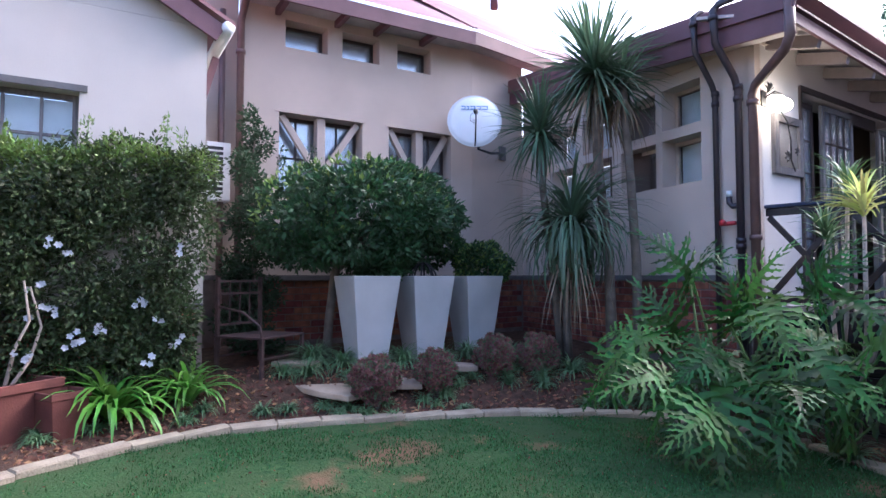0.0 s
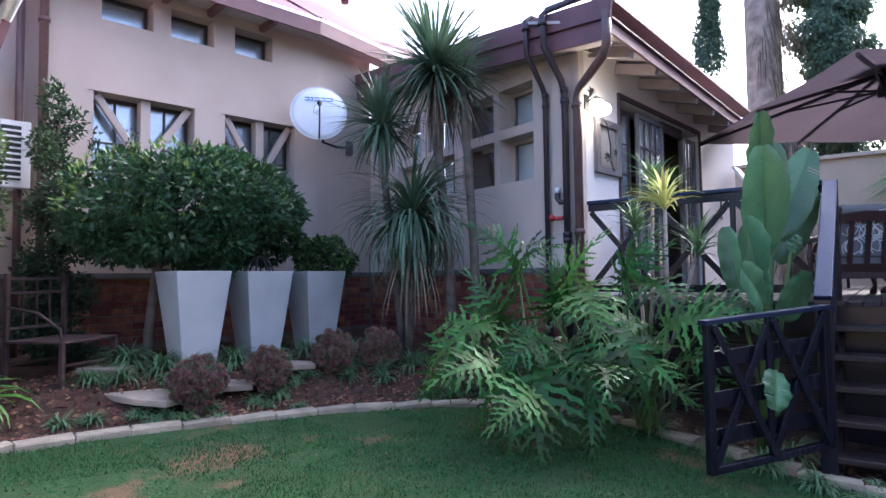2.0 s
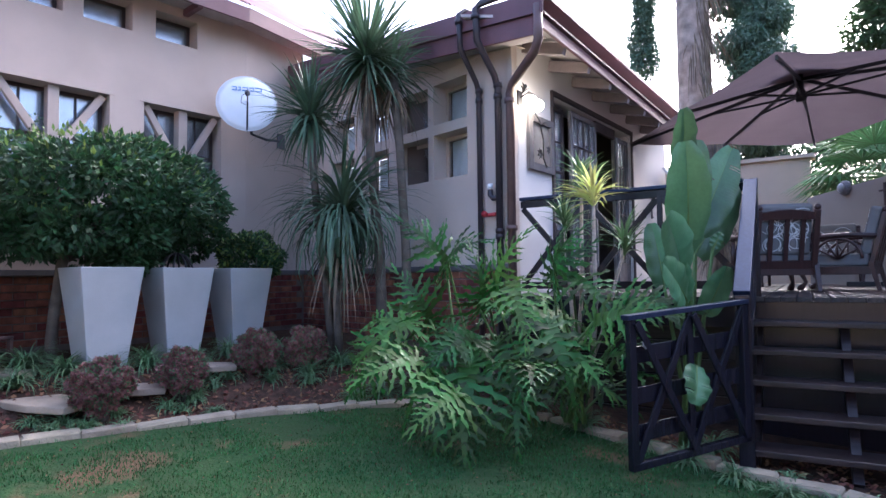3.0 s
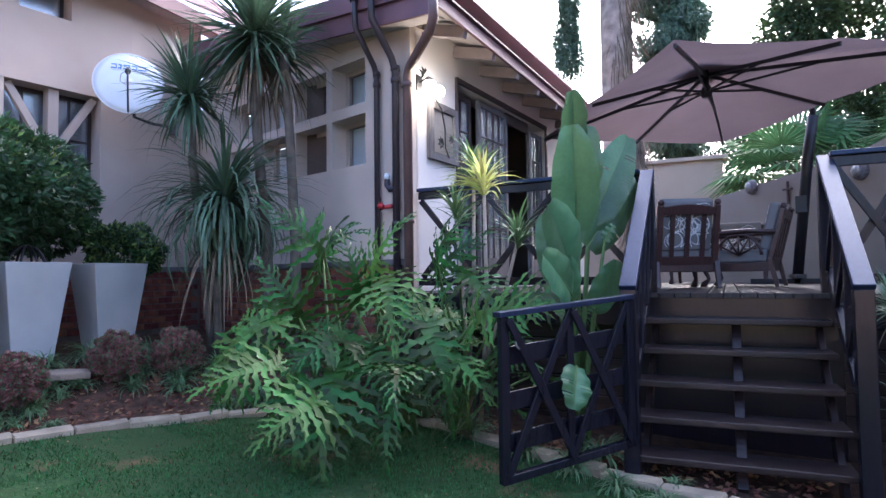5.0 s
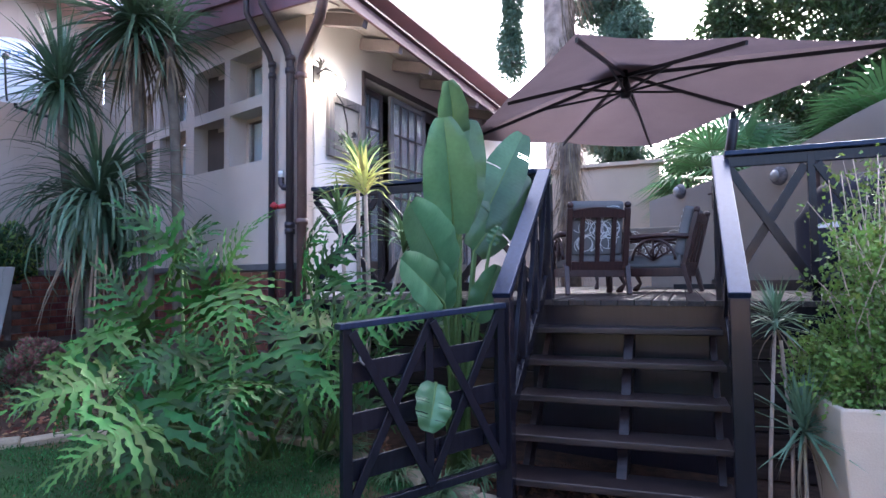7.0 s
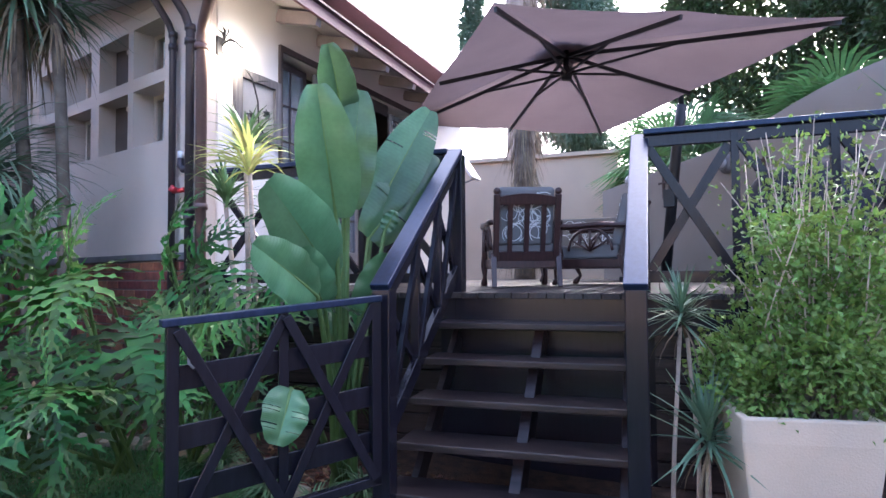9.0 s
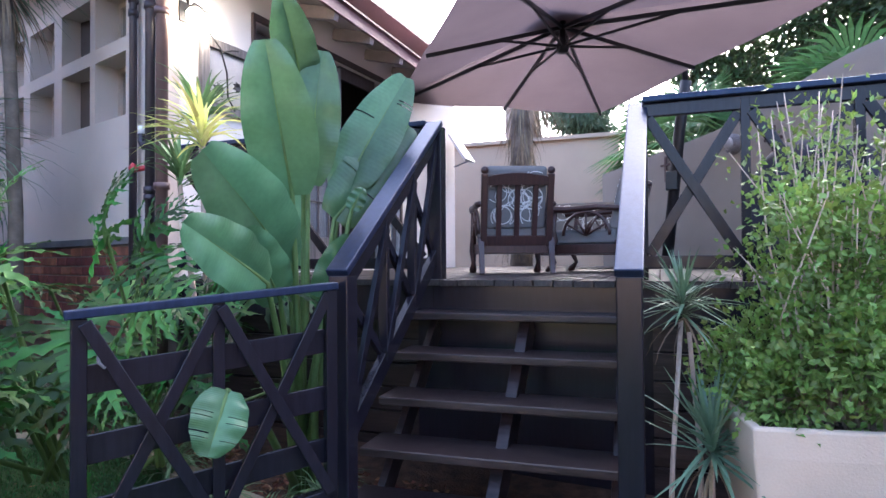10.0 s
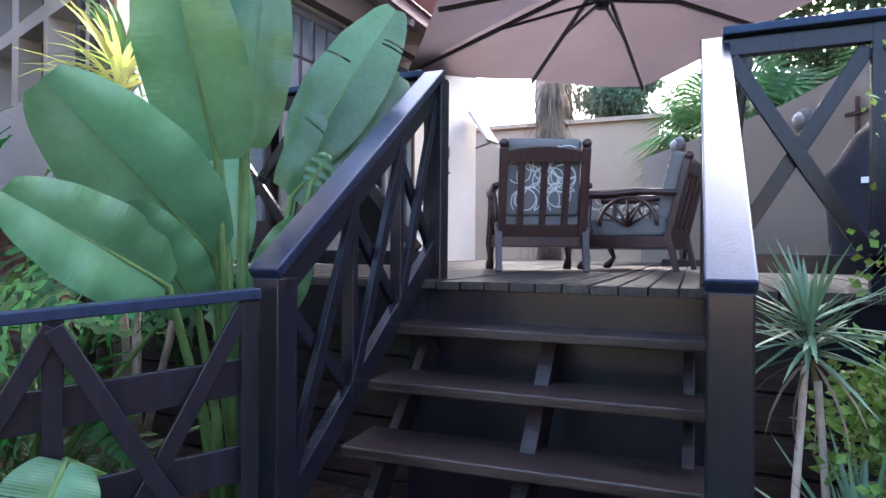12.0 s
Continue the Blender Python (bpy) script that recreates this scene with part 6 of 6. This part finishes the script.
for b, t_, w, sd in paddles:
    g = Geo()
    rib = paddle(g, b, t_, w, Vector((1.6, 3.0, 1.4)) - Vector(b) + Vector((0.5 * math.sin(sd * 2.3), 0, 0.3)), seed=sd, splits=9 if sd in (7, 9) else 3 if sd in (5, 6) else 0)
    lf = part("leaf", g, LEAF_S, strel, "broad ribbed paddle leaf", smooth=True)
    bv = Vector(b)
    st = [root + Vector((random.uniform(-0.07, 0.07), random.uniform(-0.07, 0.07), 0)), root.lerp(bv, 0.55) + Vector((0, 0, 0.08)), bv]
    part("stalk", Geo().tube(st + [Vector(q) for q in rib[1:]], [0.022, 0.017, 0.012] + [0.010 - 0.001 * i for i in range(8)], 6), STEMG, lf, "pale green stalk and midrib", smooth=True)


def dracaena(x, y, heads, label, mat, seed, n=46, ln=0.36, w=0.03):
    t = thing("dracaena", label, "plant", pose(0, 0, 0))
    rng = random.Random(seed)
    for hx, hy, hz in heads:
        part("cane", Geo().tube([(x, y, 0.1), ((x + hx) / 2 + 0.04, (y + hy) / 2, (hz + 0.1) / 2), (hx, hy, hz)], [0.022, 0.018, 0.014], 8), BARK_P, t, smooth=True)
        g = Geo()
        for i in range(n):
            blade(g, (hx, hy, hz + rng.uniform(-0.06, 0.08)), rng.uniform(0, 6.28), rng.uniform(0.1, 1.45), ln * rng.uniform(0.7, 1.1), w, rng.uniform(0.3, 1.0), 4, 0.35)
        tagged(part("leaf_head", g, mat, t, "rosette of cream-striped leaves"), kind="stuff")


dracaena(-0.75, 5.1, [(-0.60, 4.86, 1.92)], "cream-striped dracaena on thin pale canes below the wall lamp", LEAF_V, 71, 54, 0.37, 0.032)
dracaena(-0.95, 5.25, [(-0.74, 5.0, 2.08), (-0.42, 5.1, 1.52), (-0.90, 5.0, 1.72)], "green dracaena on thin canes behind the split-leaf plants", LEAF_G, 72, 44, 0.36, 0.028)


def spiky(x, y, z, n, ln, w, label, seed, trunk=None):
    t = thing("spiky_plant", label, "succulent", pose(0, 0, 0))
    rng = random.Random(seed)
    g = Geo()
    for i in range(n):
        blade(g, (x, y, z + rng.uniform(-0.04, 0.04)), rng.uniform(0, 6.28), rng.uniform(-0.5, 1.45), ln * rng.uniform(0.8, 1.1), w, rng.uniform(0.0, 0.35), 3, 0.4)
    tagged(part("leaf_head", g, LEAF_A, t, "rosette of narrow grey-green leaves"), kind="stuff")
    if trunk:
        for q in trunk:
            part("trunk", Geo().tube(q, [0.012, 0.010, 0.009], 8), BARK_P, t, smooth=True)
        g = Geo()
        for i in range(9):
            blade(g, (x, y, z - 0.05), rng.uniform(0, 6.28), rng.uniform(-1.2, -0.2), ln * 0.95, w * 0.7, 0.7, 4, 0.3)
        tagged(part("dry_leaves", g, DRYF, t, "hanging dry leaves"), kind="stuff")


spiky(1.91, 4.77, 1.04, 84, 0.26, 0.016, "small grey-green yucca on pale bent stems beside the stair", 81, [[(1.84, 4.75, -0.1), (1.86, 4.74, 0.4), (1.90, 4.77, 0.98)], [(1.96, 4.83, -0.1), (1.97, 4.82, 0.4), (1.93, 4.79, 0.93)]])
spiky(2.00, 4.66, 0.50, 80, 0.36, 0.020, "spiky grey-green rosette plant low beside the sand-beige planter", 82, [[(2.00, 4.66, -0.1), (2.00, 4.66, 0.2), (2.00, 4.66, 0.47)]])
spiky(3.0, 4.9, 1.75, 50, 0.5, 0.022, "spiky green plant beside the planter shrub", 83, [[(3.0, 4.95, -0.05), (3.0, 4.9, 0.8), (3.0, 4.9, 1.7)]])

pot_shrub = thing("potted_shrub", "twiggy green shrub with yellow-green tips in the square planter", "shrub", pose(2.52, 4.88, 0.55))
rng = random.Random(91)
tw = []
for i in range(70):
    a, r = rng.uniform(0, 6.28), rng.uniform(0.1, 0.46)
    z = rng.uniform(0.45, 1.42) * (1 - 0.35 * max(0, r - 0.25))
    p0 = Vector((rng.uniform(-0.18, 0.02), rng.uniform(-0.15, 0.05), 0.02))
    p2 = Vector((r * math.cos(a) * 1.05, r * math.sin(a), z))
    p1 = p0.lerp(p2, 0.55) + Vector((rng.uniform(-0.08, 0.08), rng.uniform(-0.08, 0.08), 0.08))
    part("twig", Geo().tube([p0, p1, p2], [0.006, 0.004, 0.002], 5), BARK_P, pot_shrub, smooth=True)
    for k in range(130):
        t = rng.uniform(0.35, 1.0)
        q = (p0.lerp(p1, t * 2) if t < 0.5 else p1.lerp(p2, t * 2 - 1)) + Vector((rng.gauss(0, 0.05), rng.gauss(0, 0.05), rng.gauss(0, 0.05)))
        tw.append(q)
pp = np.array([tuple(q) for q in tw])
dd = np.random.default_rng(92).normal(0, 1, pp.shape) * 0.5 + (0, 0, 0.3)
low = pp[:, 2] < 0.95
foliage("foliage", leaf_cloud(pp[low], dd[low], 0.036, 0.024, 0.0, 93), LEAF_B, pot_shrub)
foliage("tip_growth", leaf_cloud(pp[~low][::2], dd[~low][::2], 0.036, 0.020, -0.2, 94), LEAF_L, pot_shrub, "yellow-green tip growth")
lumps = [((0.30 * math.cos(a), 0.28 * math.sin(a), 0.18 + 0.1 * math.sin(a * 3)), (0.22, 0.2, 0.2)) for a in [k * 0.8 for k in range(8)]]
lumps = [((l[0][0] - 0.08, l[0][1] - 0.05, l[0][2] + 0.06), l[1]) for l in lumps]
p, d = blob_points(5200, lumps, 95, 0.3)
foliage("pale_growth", leaf_cloud(p[::4] + d[::4] * 0.02, d[::4], 0.034, 0.024, 0.0, 97), LEAF_L, pot_shrub, "yellow-green young leaves")
foliage("low_growth", leaf_cloud(p, d, 0.036, 0.026, 0.1, 96), LEAF_B, pot_shrub)


# ---------------- trees and palms beyond ----------------
def fan_palm(x, y, z0, z1, fronds, r, seed, label):
    t = thing("fan_palm", label, "palm", pose(x, y, 0))
    part("trunk", Geo().tube([(0, 0, z0), (0.03, 0.02, (z0 + z1) / 2), (0, 0, z1)], [0.16, 0.13, 0.12], 12), BARK_P, t, smooth=True)
    rng = random.Random(seed)
    for i in range(fronds):
        az, el = rng.uniform(0, 6.28), rng.uniform(-0.7, 1.3)
        h = Vector((math.cos(az), math.sin(az), 0))
        dv = (h * math.cos(el) + Vector((0, 0, 1)) * math.sin(el))
        c = Vector((0, 0, z1)) + dv * r * 0.7
        side = Vector((-math.sin(az), math.cos(az), 0))
        g = Geo()
        for k in range(22):
            a = -1.9 + 3.8 * k / 21
            out = (dv * math.cos(a) + side * math.sin(a)).normalized()
            tip = c + out * r * 0.75 - Vector((0, 0, 0.16 * r))
            mid = c + out * r * 0.42 + Vector((0, 0, 0.02))
            cr = out.cross(side.cross(dv)).normalized()
            g.strip([c, mid, tip], [0.004, 0.030 * r, 0.003], cr, 0.3)
        fr_ = part("frond", g, PALM, t, "fan-shaped green frond")
        part("stalk", Geo().tube([(0, 0, z1), c], [0.018, 0.01], 6), STEMG, fr_, smooth=True)


fan_palm(2.3, 13.6, 0.3, 3.05, 26, 1.25, 101, "fan palm with bright green fronds beyond the curved garden wall")
fan_palm(4.4, 11.6, 0.3, 3.0, 24, 1.15, 102, "fan palm with drooping fronds behind the umbrella")
fan_palm(6.3, 9.5, 0.3, 3.0, 20, 1.2, 103, "fan palm behind the garden wall")

palm = thing("old_palm_trunk", "very tall palm trunk with shaggy dry thatch beyond the terrace", "palm", pose(-1.55, 17.6, 0))
part("trunk", Geo().tube([(0, 0, 0.2), (0.02, 0, 3.5), (0, 0.02, 7), (0, 0, 14)], [0.52, 0.46, 0.43, 0.42], 20), BARK_P, palm, smooth=True)
rng = random.Random(111)
g = Geo()
for i in range(560):
    a, z = rng.gauss(0.1, 0.75), rng.uniform(4.6, 13)
    blade(g, (0.42 * math.cos(a), 0.42 * math.sin(a), z), a, rng.uniform(-1.45, -0.8), rng.uniform(0.7, 2.0), 0.035, 0.4, 3, 0.2)
tagged(part("dry_thatch", g, DRYF, palm, "hanging dry thatch"), kind="stuff")
palm2 = thing("shaggy_palm_trunk", "short shaggy brown palm trunk at the edge of the deck", "palm", pose(-0.55, 12.9, 0))
part("trunk", Geo().tube([(0, 0, 0.5), (0, 0, 2.2), (0.03, 0, 4.0)], [0.20, 0.19, 0.2], 12), BARK, palm2, smooth=True)
g = Geo()
for i in range(420):
    a, z = rng.uniform(0, 6.28), rng.uniform(1.6, 4.3)
    blade(g, (0.2 * math.cos(a), 0.2 * math.sin(a), z), a, rng.uniform(-1.4, -0.8), rng.uniform(0.35, 0.9), 0.022, 0.5, 3, 0.2)
tagged(part("dry_thatch", g, DRYF, palm2, "hanging brown thatch"), kind="stuff")


def big_tree(x, y, z0, crown, n, leaf, seed, label, mat=LEAF_T, shell=0.5, count=30, k=0.3, trunk_r=0.25):
    t = thing("tree", label, "tree", pose(x, y, 0))
    (cx, cy, cz), rad = crown
    part("trunk", Geo().tube([(0, 0, z0), (0.1, 0.05, cz * 0.5), (cx, cy, cz)], [trunk_r, trunk_r * 0.8, trunk_r * 0.4], 10), BARK, t, smooth=True)
    rng = random.Random(seed)
    for i in range(9):
        a = rng.uniform(0, 6.28)
        e = Vector((cx + rad[0] * 0.8 * math.cos(a), cy + rad[1] * 0.8 * math.sin(a), cz + rad[2] * rng.uniform(-0.4, 0.7)))
        b = Vector((0.05, 0.02, max(z0, cz - rad[2] * rng.uniform(0.4, 0.8))))
        part("limb", Geo().tube([b, b.lerp(e, 0.5) + Vector((0, 0, 0.3)), e], [trunk_r * 0.4, trunk_r * 0.22, 0.02], 6), BARK, t, smooth=True)
    lumps = lumpy((cx, cy, cz), rad, count, k, seed)
    p, d = blob_points(n, lumps, seed + 1, shell)
    foliage("crown", leaf_cloud(p, d, leaf, leaf * 0.45, 0.3, seed), mat, t)


big_tree(5.0, 16.5, 0.3, ((0, 0, 6.3), (3.0, 2.2, 3.6)), 60000, 0.17, 121, "tall leafy tree against the bright sky beyond the garden wall", count=44, k=0.24)
big_tree(8.0, 13.0, 0.3, ((0, 0, 5.6), (3.0, 2.4, 3.4)), 60000, 0.16, 122, "broad leafy tree with gaps beyond the garden wall", count=44, k=0.24)
big_tree(8.2, 8.6, 0.3, ((0, 0, 4.8), (2.0, 2.4, 2.9)), 50000, 0.13, 123, "leafy tree behind the deck railing", count=36, k=0.26)
big_tree(3.5, 22.0, 0.3, ((0, 0, 4.2), (4.5, 2.2, 2.2)), 26000, 0.15, 124, "dense dark tree belt behind the cream wall", mat=LEAF_N, count=40, k=0.25)
big_tree(-0.3, 20.0, 0.3, ((0, 0, 3.4), (1.6, 1.5, 1.6)), 6000, 0.13, 125, "dark green tree behind the cream wall", mat=LEAF_N)


def hanging_foliage(x, y, z0, z1, r, n, seed, label, mat):
    t = thing("ivy_column", label, "climbing plant", pose(x, y, 0))
    part("stem", Geo().tube([(0, 0, 0.2), (0, 0, z1)], [0.12, 0.08], 8), BARK, t, smooth=True)
    g = np.random.default_rng(seed)
    lumps = [((g.uniform(-r, r) * 0.5, g.uniform(-r, r) * 0.5, z), (r * 0.6, r * 0.6, 0.5)) for z in np.arange(z0, z1, 0.3)]
    p, d = blob_points(n, lumps, seed + 1, 0.4)
    foliage("foliage", leaf_cloud(p, d, 0.16, 0.06, 1.2, seed), mat, t)


hanging_foliage(-0.25, 19.6, 5.0, 14.0, 1.25, 60000, 131, "weeping grey-green foliage beside the palm trunk", LEAF_A)
hb = thing("hanging_basket_vine", "hanging column of small grey-green leaves against the sky", "climbing plant", pose(-2.75, 17.0, 0))
lumps = [((0.05 * math.sin(z * 3), 0, z), (0.36 + 0.08 * math.sin(z * 2), 0.36, 0.4)) for z in np.arange(7.1, 13.0, 0.3)]
p, d = blob_points(16000, lumps, 133, 0.4)
foliage("foliage", leaf_cloud(p, d, 0.12, 0.05, 0.8, 134), LEAF_A, hb)
part("stem", Geo().tube([(0, 0, 7.0), (0, 0, 14.0), (1.3, 0.6, 14.2)], [0.02, 0.05, 0.08], 6), BARK, hb, smooth=True)

# ---------------- edging, turf and litter ----------------


def along(points, step_):
    out, carry = [], 0.0
    for a, b in zip(points, points[1:]):
        a, b = Vector(a), Vector(b)
        ln = (b - a).length
        t = carry
        while t < ln:
            out.append((a.lerp(b, t / ln), math.degrees(math.atan2(b.y - a.y, b.x - a.x))))
            t += step_
        carry = t - ln
    return out


edging = structure(tagged(new("edging"), "curved edging of worn sandstone blocks round the lawn", "edging"))
meshes = []
for k in range(5):
    rng = random.Random(200 + k)
    bm = bmesh.new()
    bmesh.ops.create_cube(bm, size=1)
    for vv in bm.verts:
        vv.co.x *= 0.347
        vv.co.y *= 0.125
        vv.co.z *= 0.11
    bmesh.ops.bevel(bm, geom=bm.edges[:] + bm.verts[:], offset=0.010, segments=1, affect="EDGES")
    for vv in bm.verts:
        vv.co += Vector((rng.uniform(-1, 1), rng.uniform(-1, 1), rng.uniform(-1, 1))) * 0.007
    me = bpy.data.meshes.new("edging_block")
    bm.to_mesh(me)
    bm.free()
    me.materials.append(KERBM)
    meshes.append(me)
rng = random.Random(7)
for i, (p, a) in enumerate(along(KERB, 0.35)):
    o = new("block", meshes[i % 5])
    o.parent = edging
    o.matrix_basis = pose(p.x, p.y, lie(p.x, p.y, 0) - 0.012, rng.uniform(-3, 3), rng.uniform(-2, 2), a + rng.uniform(-3, 3))

rng = np.random.default_rng(301)
pts = []
while len(pts) < 150000:
    x, y = rng.uniform(-4.4, 2.9), rng.uniform(-2.3, 4.8)
    if noise.noise((x * 1.7, y * 1.7, 3.0)) > 0.40 and rng.random() < 0.6 or (noise.noise((x * 1.6, y * 1.6, 8.0)) > 0.16 and x < -2.2 and rng.random() < 0.9):
        continue
    pts.append((x, y))
grid_d = {}


def cheap_beyond(x, y):
    k = (round(x / 0.08), round(y / 0.08))
    if k not in grid_d:
        grid_d[k] = beyond(k[0] * 0.08, k[1] * 0.08)
    return grid_d[k]


pts = [(x, y) for x, y in pts if cheap_beyond(x, y) < -0.055]
base = np.array([(x, y, lie(x, y, -1)) for x, y in pts])
nrm = rng.normal(0, 0.45, base.shape) + (0, 0, 1.0)
grass = new("grass", leaf_cloud(base, nrm, 0.030, 0.006, -0.2, 302, 0.25))
grass.data.materials.append(GRASS)
tagged(grass, "short green lawn blades with bare patches", "grass", kind="stuff")

bx, by = rng.uniform(-4.9, 1.6, 14000), rng.uniform(0.0, 5.2, 14000)
q = [(x, y) for x, y in zip(bx, by) if 0.1 < cheap_beyond(x, y) < 1.3 and x > -5.2]
lit = np.array([(x, y, lie(x, y) + 0.012) for x, y in q])
litter = new("leaf_litter", leaf_cloud(lit, rng.normal(0, 1, lit.shape) * (1, 1, 0.15), 0.055, 0.03, 0.0, 303, 0.3))
litter.data.materials.append(LITTER)
tagged(litter, "dry brown fallen leaves and bark chips on the soil", "leaf litter", kind="stuff")
q = [(x, y) for x, y in zip(rng.uniform(-4.3, 2.0, 1500), rng.uniform(-0.4, 4.6, 1500)) if cheap_beyond(x, y) < -0.1]
lit = np.array([(x, y, lie(x, y, -1) + 0.012) for x, y in q])
fallen = new("fallen_leaves", leaf_cloud(lit, rng.normal(0, 1, lit.shape) * (1, 1, 0.15), 0.022, 0.010, 0.0, 304, 0.3))
fallen.data.materials.append(LITTER)
tagged(fallen, "small dry leaves scattered on the lawn", "leaf litter", kind="stuff")

# ---------------- deck boards and bricks ----------------
bd = bpy.data.meshes.new("deck_board")
g = Geo().box((-0.052, 0, -0.034), (0.052, 7.1, 0.0))
bd.from_pydata(g.v, [], g.f)
bd.materials.append(DECKW)
bs_ = bpy.data.meshes.new("deck_board_short")
g = Geo().box((-0.052, 0, -0.034), (0.052, 6.2, 0.0))
bs_.from_pydata(g.v, [], g.f)
bs_.materials.append(DECKW)
rng = random.Random(5)
for i in range(58):
    x = -0.95 + i * 0.113
    o = new("board", bd)
    o.parent = deck
    o.matrix_basis = pose(x, Y0 - 0.02 + rng.uniform(-0.004, 0.004), H + rng.uniform(-0.002, 0.002))
for i in range(6):
    x = -1.63 + i * 0.113
    o = new("board", bs_)
    o.parent = deck
    o.matrix_basis = pose(x, Y0 + 0.02, H + rng.uniform(-0.002, 0.002))

br = bpy.data.meshes.new("brick")
bm = bmesh.new()
bmesh.ops.create_cube(bm, size=1)
for vv in bm.verts:
    vv.co.x *= 0.212
    vv.co.y *= 0.05
    vv.co.z *= 0.072
bmesh.ops.bevel(bm, geom=bm.edges[:], offset=0.004, segments=1, affect="EDGES")
bm.to_mesh(br)
bm.free()
br.materials.append(BRICK)


def lay(wall, s0, s1, z0, z1):
    rng = random.Random(int(s0 * 10 + z1 * 100))
    rows = int((z1 - z0) / 0.085)
    for r in range(rows):
        z = z1 - 0.045 - r * 0.085
        s = s0 + 0.112 + (0.11 if r % 2 else 0)
        while s < s1 - 0.105:
            o = new("brick", br)
            o.parent = wall
            o.matrix_basis = pose(s, 0.014 + rng.uniform(-0.003, 0.003), z, 0, rng.uniform(-0.4, 0.4), 0)
            s += 0.223


lay(wall_main, -1.33, 2.08, 0.55, 1.37)
lay(wall_return, 0.0, 1.14, 0.55, 1.37)
lay(wall_lean, -4.62, -0.08, 0.45, 1.37)
lay(wall_left, -2.5, 0.0, 0.30, 1.16)
